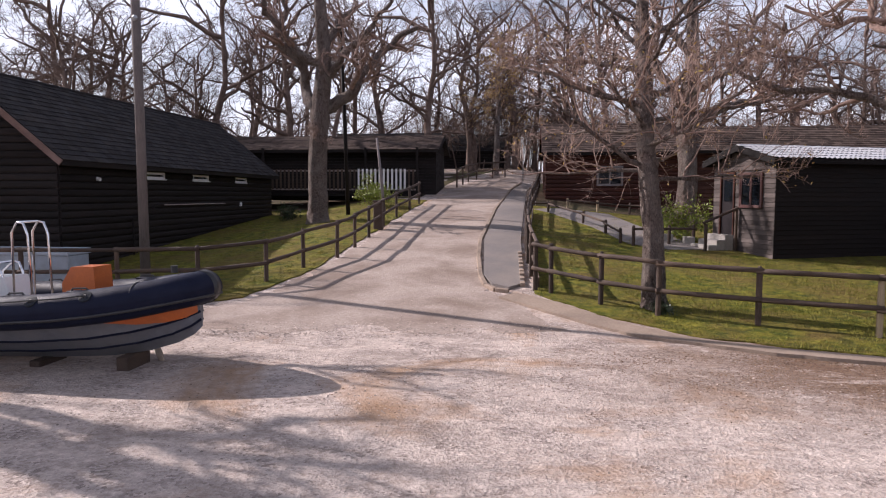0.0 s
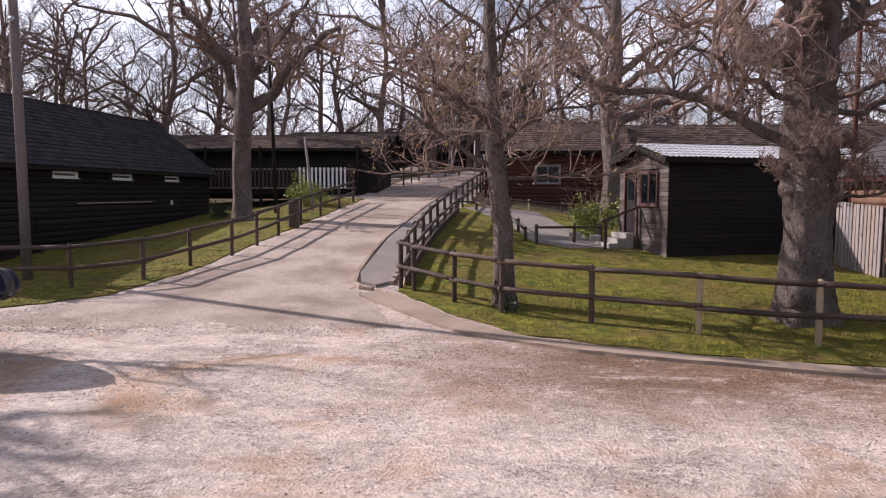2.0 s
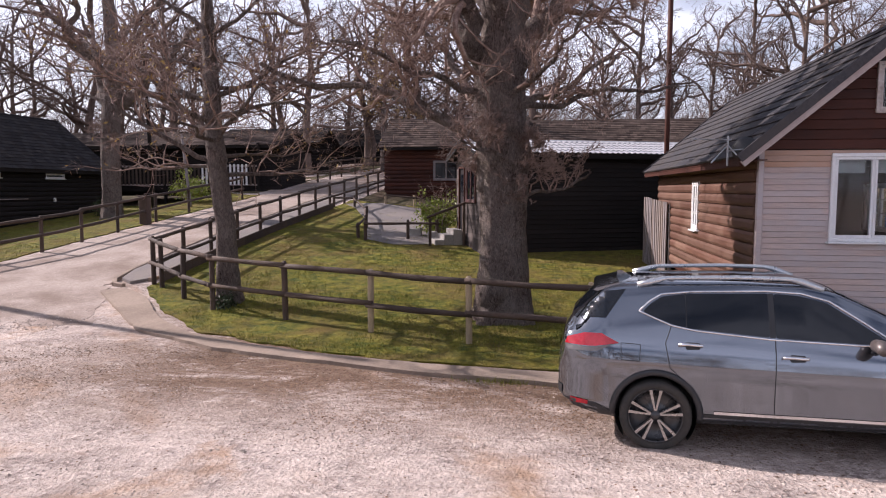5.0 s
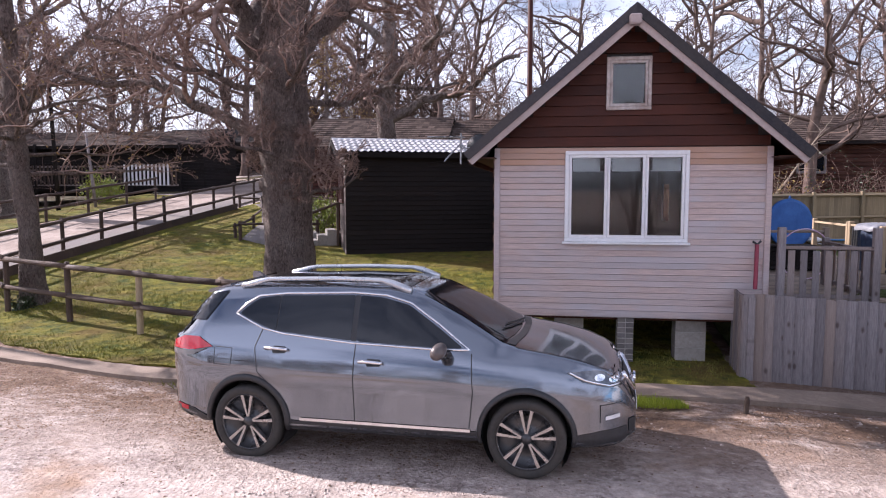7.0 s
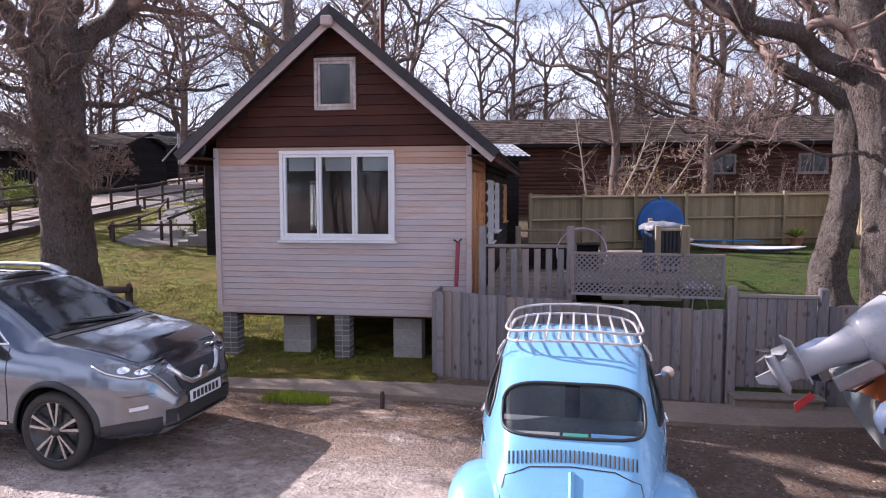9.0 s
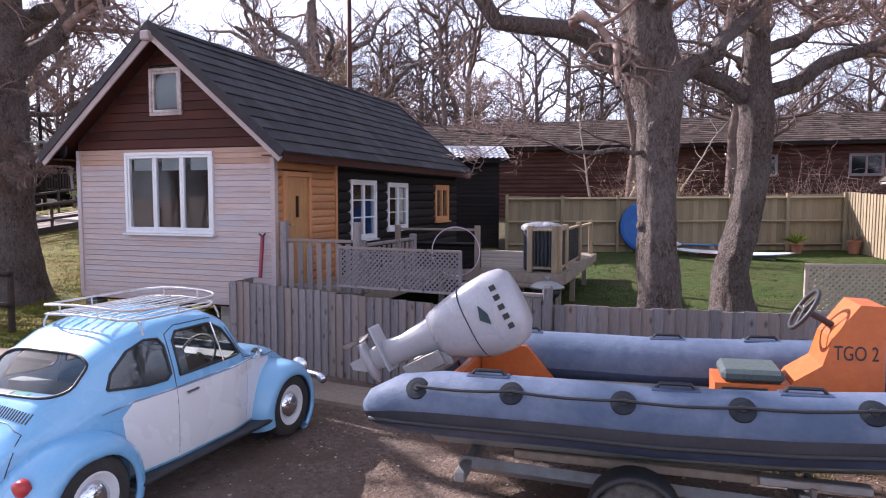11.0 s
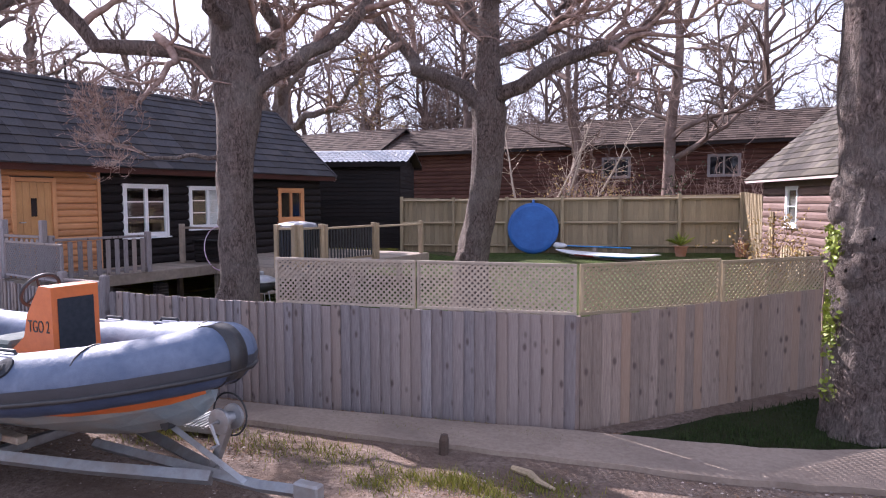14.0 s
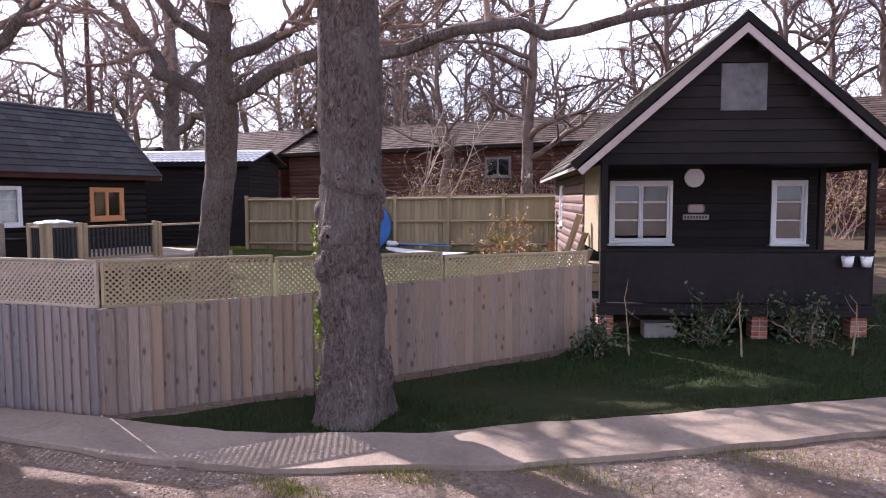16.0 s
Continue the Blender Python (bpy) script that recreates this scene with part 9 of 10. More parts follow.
    for s in (-1, 1):
        part("quarter_pad", prism(bmesh.new(), [(-2.38, 0.74), (-1.95, 0.74), (-2.25, 0.99), (-2.38, 0.99)] if s < 0 else [(-2.38, 0.74), (-1.7, 0.74), (-1.95, 1.05), (-2.38, 1.05)], "y", min(s * 0.52, s * 0.6), max(s * 0.52, s * 0.6)), M_ORANGE, b)
    # patches, handles and lifeline along the tubes
    for s in (-1, 1):
        pts = []
        for k, x in enumerate((-2.5, -1.8, -1.04, -0.3, 0.45, 1.18)):
            y = s * float(np.interp(x, [p[0] for p in half], [p[1] for p in half]))
            z = float(np.interp(x, [p[0] for p in half], [p[2] for p in half]))
            r = float(np.interp(x, [p[0] for p in half], [p[3] for p in half]))
            nrm = Vector((0, s * 0.72, 0.69)).normalized()
            o = Vector((x, y, z)) + nrm * r
            bm = bmesh.new()
            tube_rings(bm, [o - nrm * 0.012, o + nrm * 0.004, o + nrm * 0.009], [0.088, 0.086, 0.05], 18)
            part("line_patch", bm, M_PATCH, b)
            part("line_eye", tube([o + nrm * 0.008, o + nrm * 0.02], [0.032, 0.026], 12), M_BLACK, b)
            pts.append(o + nrm * 0.024)
        dense = []
        for p, q in zip(pts, pts[1:]):
            dense += [p.lerp(q, t / 4) + Vector((0, s * 0.012, -0.012)) * math.sin(math.pi * t / 4) for t in range(4)]
        part("lifeline", tube(dense + [pts[-1]], 0.011, 6), M_BLACK, b)
        for x in (-2.0, -0.7, 0.1, 1.0):
            y = s * float(np.interp(x, [p[0] for p in half], [p[1] for p in half]))
            z = float(np.interp(x, [p[0] for p in half], [p[2] + p[3] for p in half]))
            part("grab_handle", tube([(x - 0.13, y, z - 0.005), (x - 0.1, y, z + 0.03), (x + 0.1, y, z + 0.03), (x + 0.13, y, z - 0.005)], 0.014, 6), M_BLACK, b)
            part("handle_pad", boxed(x - 0.16, x + 0.16, y - 0.06, y + 0.06, z - 0.02, z + 0.002, 0.006), low_m, b)
    if console:
        c = link_mesh("console", bpy.data.meshes.new("console"), b, None, pose(0.66, 0, 0.735))
        prof = [(-1.05, 0), (0.08, 0), (0.08, 0.86), (-0.08, 0.87), (-0.26, 0.62), (-0.32, 0.42), (-0.50, 0.30), (-0.52, 0.26), (-1.05, 0.26)]
        part("console_body", prism(bmesh.new(), prof, "y", -0.22, 0.22), M_ORANGE, c)
        part("seat", boxed(-1.0, -0.56, -0.21, 0.21, 0.263, 0.36, 0.03), mat("grey_green_pad", (0.06, 0.08, 0.08), (0.085, 0.105, 0.105), None, 30, 4, 0.85, bump=0.2, spec=0.2), c)
        part("seat_side", boxed(-1.0, -0.68, -0.226, -0.221, 0.03, 0.23), M_BLACK, c)
        part("front_panel", boxed(0.081, 0.088, -0.17, 0.17, 0.12, 0.76, 0.003), M_PATCH, c, "black front panel")
        wh = Vector((-0.40, 0, 0.80))
        rim = [wh + Vector((0.17 * math.sin(a) * 0.55, 0.17 * math.cos(a), 0.17 * math.sin(a) * 0.83)) for a in (2 * math.pi * k / 24 for k in range(25))]
        part("steering_wheel", tube(rim, 0.017, 8, False), M_BLACK, c, smooth=True)
        for k in range(3):
            part("wheel_spoke", tube([wh, rim[8 * k]], 0.012, 6), M_BLACK, c)
        part("steering_column", tube([wh, (-0.2, 0, 0.68)], 0.025, 8), M_BLACK, c)
        txt = bpy.data.curves.new("lettering", "FONT")
        txt.body, txt.size, txt.extrude = "TGO 2", 0.15, 0.002
        t = link_mesh("lettering", txt, c, M_BLACK, pose(-0.25, -0.2235, 0.47, 90, 0, 0))
        t.scale = (0.66, 1, 1)
    if motor:
        o = link_mesh("outboard_motor", bpy.data.meshes.new("outboard_motor"), b, None, pose(-2.75, 0.08, 1.165, 0, 63, 0) @ Matrix.Diagonal((1.16, 1.16, 0.94, 1)))
        M_COWL = mat("silver_cowl", (0.41, 0.41, 0.44), (0.36, 0.36, 0.39), (0.36, 0.34, 0.34), 40, 2, 0.32, bump=0, coat=0.4)
        secs = []
        for z, hx, hy, cx in ((0.10, 0.17, 0.125, -0.02), (0.16, 0.20, 0.15, -0.01), (0.34, 0.25, 0.195, 0.01), (0.56, 0.295, 0.225, 0.03), (0.76, 0.305, 0.23, 0.03), (0.90, 0.28, 0.21, 0.02), (0.97, 0.21, 0.16, 0.0), (0.99, 0.10, 0.08, 0.0)):
            secs.append([(cx + hx * math.copysign(abs(math.cos(a)) ** 0.75, math.cos(a)), hy * math.copysign(abs(math.sin(a)) ** 0.75, math.sin(a)), z) for a in (2 * math.pi * k / 24 for k in range(24))])
        bm = bmesh.new()
        rows = [[bm.verts.new(p) for p in s] for s in secs]
        for p, q in zip(rows, rows[1:]):
            for k in range(24):
                bm.faces.new((p[k], p[(k + 1) % 24], q[(k + 1) % 24], q[k]))
        bm.faces.new(rows[-1]), bm.faces.new(rows[0][::-1])
        part("cowl", bm, M_COWL, o, "silver-white engine cowl", smooth=True)
        part("cowl_seam", tube([(p[0] * 1.004, p[1] * 1.004, 0.50) for p in [(0.02 + 0.283 * math.copysign(abs(math.cos(a)) ** 0.75, math.cos(a)), 0.217 * math.copysign(abs(math.sin(a)) ** 0.75, math.sin(a))) for a in (2 * math.pi * k / 30 for k in range(31))]], 0.006, 5, False), M_BLACK, o)
        bm = bmesh.new()
        rows = []
        for z, hx, hy, cx in ((0.18, 0.17, 0.13, -0.02), (0.0, 0.13, 0.10, -0.03), (-0.25, 0.10, 0.07, -0.04), (-0.42, 0.11, 0.05, -0.05), (-0.60, 0.09, 0.035, -0.06), (-0.70, 0.075, 0.03, -0.06)):
            rows.append([bm.verts.new((cx + hx * math.cos(a), hy * math.sin(a), z)) for a in (2 * math.pi * k / 16 for k in range(16))])
        for p, q in zip(rows, rows[1:]):
            for k in range(16):
                bm.faces.new((p[k], p[(k + 1) % 16], q[(k + 1) % 16], q[k]))
        bm.faces.new(rows[-1])
        part("leg", bm, M_COWL, o, smooth=True)
        part("cavitation_plate", boxed(-0.30, 0.08, -0.11, 0.11, -0.47, -0.45, 0.008), M_COWL, o)
        part("gear_case", tube([(0.12, 0, -0.66), (0.06, 0, -0.66), (-0.1, 0, -0.66), (-0.22, 0, -0.66)], [0.01, 0.05, 0.06, 0.045], 12), M_COWL, o, smooth=True)
        part("skeg", prism(bmesh.new(), [(-0.12, -0.7), (0.02, -0.7), (-0.06, -0.86), (-0.12, -0.86)], "y", -0.008, 0.008), M_COWL, o)
        for k in range(3):
            a = 2 * math.pi * k / 3
            d, n = Vector((0, math.cos(a), math.sin(a))), Vector((0.35, -math.sin(a), math.cos(a)))
            c0 = Vector((-0.25, 0, -0.66))
            bm = bmesh.new()
            vs = [bm.verts.new(c0 + v) for v in (d * 0.03 - n * 0.03, d * 0.16 - n * 0.06, d * 0.17 + n * 0.02, d * 0.12 + n * 0.06, d * 0.03 + n * 0.03)]
            f = bm.faces.new(vs)
            bmesh.ops.solidify(bm, geom=[f], thickness=0.006)
            part("propeller_blade", bm, M_METAL, o)
        part("clamp_bracket", boxed(0.10, 0.24, -0.11, 0.11, -0.22, 0.16, 0.02), M_METAL, o, "grey steel clamp bracket")
        for s in (-1, 1):
            part("tilt_arm", boxed(0.08, 0.2, s * 0.13 - 0.015, s * 0.13 + 0.015, -0.3, 0.1, 0.006), M_METAL, o)
        part("fuel_hose", tube([(0.2, 0.05, 0.15), (0.34, 0.1, 0.1), (0.4, 0.2, -0.05), (0.36, 0.3, -0.15)], 0.014, 6), M_BLACK, o)
        for k in range(5):
            part("brand_bar", boxed(-0.17 + k * 0.075, -0.13 + k * 0.075, -0.232 + 0.004 * abs(k - 2) ** 2, -0.2, 0.82, 0.875, 0.003), M_BLACK, o)
        part("emblem", prism(bmesh.new(), [(-0.08, 0.66), (0.02, 0.62), (0.08, 0.70), (0.0, 0.71)], "y", -0.236, -0.21), mat("emblem_green", (0.015, 0.05, 0.06), None, None, 20, 3, 0.4, bump=0), o)
        part("engine_flag", prism(bmesh.new(), [(0.14, -0.50), (0.19, -0.48), (0.24, -0.70), (0.17, -0.68)], "y", -0.06, -0.05), M_RED, o, "red warning flag")
    return b


M_TUBEGREY = mat("grey_blue_tube", (0.108, 0.138, 0.205), (0.145, 0.178, 0.25), (0.05, 0.078, 0.14), 9, 1.6, 0.6, bump=0.35, depth=0.008, spec=0.25)
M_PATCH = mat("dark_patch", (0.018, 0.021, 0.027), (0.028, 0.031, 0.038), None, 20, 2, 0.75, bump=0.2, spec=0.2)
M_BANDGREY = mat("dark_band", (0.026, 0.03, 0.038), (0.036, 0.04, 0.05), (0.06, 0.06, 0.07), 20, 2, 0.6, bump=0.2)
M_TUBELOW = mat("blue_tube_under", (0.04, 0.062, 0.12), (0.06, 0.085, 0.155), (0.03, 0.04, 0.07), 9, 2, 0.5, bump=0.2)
M_HULL = mat("worn_hull", (0.24, 0.285, 0.30), (0.17, 0.215, 0.24), (0.32, 0.235, 0.165), 6, 1.2, 0.5, bump=0.2)
M_NAVY = mat("navy_tube", (0.006, 0.008, 0.022), (0.008, 0.011, 0.03), (0.014, 0.017, 0.036), 9, 1.6, 0.55, bump=0.3, depth=0.006, spec=0.15)
M_HULLGREY = mat("grey_hull", (0.16, 0.17, 0.195), (0.115, 0.12, 0.145), (0.21, 0.21, 0.215), 6, 1.2, 0.5, bump=0.2)

# trailer first: everything on it rests at the right height
BOAT = pose(9.27, -3.22, h(9.2, -3.4), 0, 0, 2.6)


def trailer(m):
    t = thing("boat_trailer", "galvanised single-axle boat trailer", "trailer", m)
    for s in (-1, 1):
        part("side_beam", tube([(-2.3, s * 0.62, 0.42), (0.2, s * 0.62, 0.36), (1.3, s * 0.35, 0.34), (2.3, s * 0.05, 0.33)], 0.06, 4), M_METAL, t)
        part("bunk", boxed(-1.9, 0.6, s * 0.45 - 0.05, s * 0.45 + 0.05, 0.455, 0.52, 0.01), M_DECK, t)
        w = link_mesh("wheel", bpy.data.meshes.new("wheel"), t, None, pose(-0.98, s * 0.88, 0.28, 0, 0, 0 if s < 0 else 180) @ Matrix.Diagonal((0.93, 1, 0.93, 1)))
        part("tyre", lathe_y([(0.06, 0.17), (0.075, 0.26), (0.05, 0.295), (-0.05, 0.295), (-0.075, 0.26), (-0.06, 0.17)], 30), mat("dusty_tyre", (0.12, 0.11, 0.1), (0.06, 0.055, 0.05), None, 20, 3, 0.9, bump=0.3), w, smooth=True)
        part("rim", lathe_y([(-0.06, 0.175), (-0.065, 0.16), (-0.03, 0.14), (-0.025, 0.07), (-0.06, 0.06), (-0.065, 0.0)], 30), M_METAL, w, smooth=True)
        bm = bmesh.new()
        rows = []
        for k in range(13):
            a = math.pi * (0.06 + 0.88 * k / 12)
            rows.append([bm.verts.new((-0.98 + r * 0.94 * math.cos(a), s * y, 0.28 + r * 0.94 * math.sin(a))) for y, r in ((0.77, 0.35), (0.98, 0.35), (1.0, 0.33), (0.995, 0.31))])
        for p, q in zip(rows, rows[1:]):
            for i in range(3):
                bm.faces.new((p[i], p[i + 1], q[i + 1], q[i]))
        part("mudguard", bm, M_BLACK, t, "black plastic mudguard", smooth=True)
    part("axle", tube([(-0.98, -0.85, 0.28), (-0.98, 0.85, 0.28)], 0.035, 6), M_METAL, t)
    part("draw_bar", tube([(0.9, 0, 0.36), (2.75, 0, 0.33), (3.1, 0, 0.36)], 0.05, 4), M_METAL, t)
    part("cross_member", boxed(-2.28, -2.2, -0.9, 0.9, 0.38, 0.46, 0.008), M_METAL, t)
    part("cross_member", boxed(0.15, 0.23, -0.62, 0.62, 0.26, 0.35, 0.008), M_METAL, t)
    for s in (-1, 1):
        part("roller_arm", tube([(0.19, s * 0.62, 0.40), (0.19, s * 0.66, 0.52), (0.19, s * 0.48, 0.56)], 0.03, 5), M_METAL, t)
        part("roller_beam", boxed(-0.15, 0.55, s * 0.62 - 0.04, s * 0.62 + 0.04, 0.52, 0.58, 0.008), M_METAL, t)
        part("rear_clamp", boxed(0.1, 0.16, s * 0.68 - 0.03, s * 0.68 + 0.03, 0.3, 0.5, 0.006), M_METAL, t)
    part("winch_post", tube([(2.2, 0.06, 0.34), (2.42, 0.06, 0.80)], 0.04, 4), M_METAL, t)
    part("winch_stay", tube([(2.62, -0.02, 0.34), (1.86, -0.02, 0.66)], 0.03, 4), M_METAL, t)
    part("winch_drum", lathe_y([(-0.09, 0.02), (-0.085, 0.10), (-0.06, 0.10), (-0.05, 0.05), (0.05, 0.05), (0.06, 0.10), (0.085, 0.10), (0.09, 0.02)], 16), M_METAL, t, m=pose(2.42, 0, 0.80), smooth=False)
    part("winch_handle", tube([(2.42, -0.09, 0.80), (2.42, -0.16, 0.80), (2.50, -0.17, 0.66), (2.5, -0.24, 0.66)], 0.014, 6), M_METAL, t)
    part("bow_snubber", tube([(1.86, -0.1, 0.7), (1.86, 0.1, 0.7)], 0.05, 8), M_BLACK, t)
    part("winch_guard", tube([(2.36 + 0.17 * math.cos(a), 0.1, 0.80 + 0.17 * math.sin(a)) for a in (2 * math.pi * k / 24 for k in range(25))], 0.008, 5, False), M_BLACK, t)
    part("coupling", boxed(3.08, 3.3, -0.05, 0.05, 0.32, 0.44, 0.015), M_METAL, t)
    return t


trailer(BOAT)
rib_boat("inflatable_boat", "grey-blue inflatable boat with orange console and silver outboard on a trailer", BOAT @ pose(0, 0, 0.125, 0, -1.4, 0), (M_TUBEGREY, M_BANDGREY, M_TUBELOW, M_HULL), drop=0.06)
rb = rib_boat("inflatable_boat", "navy inflatable boat with an orange seat box and grab frames", pose(-20.25, -2.62, h(-20.2, -2.6), 0, 0, -3) @ pose(0, 0, 0.02, 0, -2.0, 0), (M_NAVY, M_NAVY, M_NAVY, M_HULLGREY), console=False, motor=False, drop=0.26)
M_OR = bpy.data.materials["orange_gelcoat"]
part("seat_box", prism(bmesh.new(), [(0.28, 0.735), (0.82, 0.735), (0.80, 1.43), (0.44, 1.43), (0.28, 1.2)], "y", -0.2, 0.2), M_OR, rb, "orange moulded seat box")
for x, z, w in ((-0.38, 2.1, 0.3), (-0.85, 1.5, 0.5)):
    for y in (-0.2, 0.2):
        part("grab_frame", tube([(x - w / 2, y, 0.73), (x - w / 2 + 0.05, y, z - 0.15), (x, y, z), (x + 0.1, y, z - 0.02), (x + 0.16, y, z - 0.2), (x + 0.16, y, 0.73)], 0.018, 8), M_CHROME, rb, smooth=True)
    part("frame_bar", tube([(x, -0.2, z), (x, 0.2, z)], 0.016, 8), M_CHROME, rb)
part("white_pod", prism(bmesh.new(), [(-1.7, 0.735), (-0.45, 0.735), (-0.65, 1.3), (-1.7, 1.3)], "y", -0.24, 0.24), M_WHITE, rb, "white moulded pod")
part("bow_fitting", tube([(2.0, -0.1, 1.32), (2.0, -0.1, 1.42)], 0.05, 8), M_BLACK, rb)
for x in (-1.6, -0.2, 1.2):
    ch = thing("boat_chock", "dark timber chock under the navy boat", "chock", pose(-20.25 + x, -2.62 - 0.05 * x, h(-20, -2.6)))
    part("beam", boxed(-0.09, 0.09, -0.3, 0.3, -0.02, 0.09 if x < 1 else 0.2, 0.015), M_RAILWOOD, ch)
sk2 = thing("prop_strut", "slanting timber prop under the navy bow", "prop", pose(-19.0, -2.3, h(-19, -2.3)))
part("strut", tube([(0.18, 0, -0.02), (0.0, 0.0, 0.5)], 0.05, 5), M_DECK, sk2)

# ---------- plants, grass and litter ----------
def grass(name, label, poly, count, length, seed, y_max=99, material=None):
    """Blades in clumps over a lawn, one joined mesh."""
    rng = np.random.default_rng(seed)
    xs, ys = [p[0] for p in poly], [p[1] for p in poly]
    verts, faces = [], []
    while len(faces) < count:
        cx, cy = rng.uniform(min(xs), max(xs)), rng.uniform(min(ys), min(max(ys), y_max))
        if rng.random() > math.exp(-max(0, cy - 2) / 7) or noise.noise((cx * 0.55, cy * 0.55, seed)) < -0.12 + rng.normal(0, 0.15):
            continue
        tall = length * rng.uniform(0.6, 1.4)
        for _ in range(14):
            x, y = cx + rng.normal(0, 0.10), cy + rng.normal(0, 0.10)
            if not inside(poly, x, y):
                continue
            z, l, a = h(x, y) + 0.025, tall * rng.uniform(0.5, 1.2), rng.uniform(0, 6.28)
            dx, dy = math.cos(a), math.sin(a)
            w, lean = 0.0065, l * rng.uniform(0.1, 0.7)
            k = len(verts)
            bx, by = rng.normal(0, 1), rng.normal(0, 1)
            bl = math.hypot(bx, by) + 1e-6
            verts += [(x - dy * w, y + dx * w, z), (x + dy * w, y - dx * w, z), (x + bx / bl * lean, y + by / bl * lean, z + l)]
            faces.append((k, k + 1, k + 2))
    me = bpy.data.meshes.new(name)
    me.from_pydata(verts, [], faces)
    return tagged(link_mesh(name, me, None, material or M_BLADE), label, "grass", kind="stuff")


grass("grass", "short mossy lawn grass with longer tufts", LAWN, 60000, 0.05, 1)
grass("grass", "short mossy grass beside the lane", LAWN_LEFT, 26000, 0.06, 2)
grass("grass", "green grass inside the yard", YARD, 16000, 0.05, 3, 14, material=M_SHADEBLADE)
grass("grass", "grass coloured darker for the shade under the fence and the black cottage", VERGE, 34000, 0.07, 4, material=M_SHADEBLADE)
# unmown tufts along path edges
TUFTS = [(10.8, -1.75, 0.5, 0.25), (11.6, -1.65, 0.4, 0.2), (12.3, -2.0, 0.25, 0.15), (9.6, -2.1, 0.3, 0.2), (12.9, -1.6, 0.2, 0.12), (18.6, 1.1, 0.6, 0.15), (20, 2.2, 0.9, 0.2), (22, 3.4, 0.9, 0.25), (17.3, 0.4, 0.4, 0.12), (16.6, -0.3, 0.3, 0.1),
         (13.6, -1.4, 0.3, 0.15), (-2.5, -1.9, 0.6, 0.12), (12.6, -1.75, 0.3, 0.1), (13.2, -1.7, 0.25, 0.1), (-4.6, -1.95, 0.4, 0.1), (11.9, -0.72, 0.7, 0.08), (13.0, -0.3, 0.6, 0.08)]
M_FRESH = mat("fresh_grass_blade", (0.18, 0.25, 0.02), (0.30, 0.33, 0.035), None, 1.3, 0.8, 0.8, bump=0, world_space=True, rand=0.3, island=True, spec=0.2)
grass("grass", "bright fresh grass tuft at the path edge", [(0.5, -2.12), (0.9, -2.16), (1.4, -2.1), (1.3, -1.86), (0.95, -1.8), (0.6, -1.88)], 1300, 0.07, 5, material=M_FRESH)
rng = np.random.default_rng(8)
verts, faces = [], []
for cx, cy, sx, sy in TUFTS:
    for _ in range(480):
        x, y = cx + rng.normal(0, sx * 0.75), cy + rng.normal(0, sy * 0.75)
        z, l = h(x, y) - 0.005, rng.uniform(0.02, 0.09)
        a, b = rng.uniform(0, 6.28), rng.uniform(0, 6.28)
        w, lean, k = 0.005, l * rng.uniform(0.1, 0.8), len(verts)
        verts += [(x - math.sin(a) * w, y + math.cos(a) * w, z), (x + math.sin(a) * w, y - math.cos(a) * w, z), (x + math.cos(b) * lean, y + math.sin(b) * lean, z + l)]
        faces.append((k, k + 1, k + 2))
me = bpy.data.meshes.new("grass_tufts")
me.from_pydata(verts, [], faces)
tagged(link_mesh("grass_tufts", me, None, M_BLADE), "ragged grass tufts along the path", "grass", kind="stuff")

# loose stones and leaf litter
def scatter(name, label, category, material, spots, size, seed, flat=0.5):
    rng = np.random.default_rng(seed)
    base = np.array([(1, 0, 0), (-0.5, 0.87, 0), (-0.5, -0.87, 0), (0.1, 0.05, 1)], float)
    n = len(spots)
    v = np.repeat(base[None], n, 0) * rng.uniform(0.7, 1.3, (n, 4, 3))
    a = rng.uniform(0, 6.28, n)
    c, s = np.cos(a), np.sin(a)
    sz = size * rng.uniform(0.5, 1.7, n)
    x = (v[..., 0] * c[:, None] - v[..., 1] * s[:, None]) * sz[:, None] + spots[:, 0:1]
    y = (v[..., 0] * s[:, None] + v[..., 1] * c[:, None]) * sz[:, None] + spots[:, 1:2]
    z = v[..., 2] * sz[:, None] * flat + spots[:, 2:3]
    me = bpy.data.meshes.new(name)
    me.from_pydata(np.stack([x, y, z], -1).reshape(-1, 3).tolist(), [], [(4 * i + p, 4 * i + q, 4 * i + 3) for i in range(n) for p, q in ((0, 1), (1, 2), (2, 0))])
    return tagged(link_mesh(name, me, None, material), label, category, kind="stuff")


rng = np.random.default_rng(12)
pts = []
while len(pts) < 26000:
    x, y = rng.uniform(-24, 24), rng.uniform(-9.5, 3)
    if y > -1.8 + (0.5 * max(0, x - 12)) - 0.35 * min(0, x + 9) * 0.9:
        continue
    if noise.noise((x * 0.5, y * 0.9, 3)) + 0.35 * noise.noise((x * 2, y * 2, 8)) < rng.uniform(-0.45, 0.35):
        continue
    pts.append((x, y, h(x, y) - 0.004))
for _ in range(5000):
    x, y = rng.uniform(-21, -12.8), rng.uniform(-0.6, 1) ** 2 * 4.5 - 0.6
    if y > 0.1 * (x + 21.5) - 0.7:
        pts.append((x, y, h(x, y) + 0.006))
M_STONE = mat("loose_stone", (0.5, 0.42, 0.37), (0.3, 0.24, 0.21), None, 5, 0.8, 0.9, bump=0, rand=0.5, island=True, world_space=True, spec=0.2)
scatter("loose_gravel", "loose pale stones over the car park", "gravel", M_STONE, np.array(pts), 0.016, 1)
pts = []
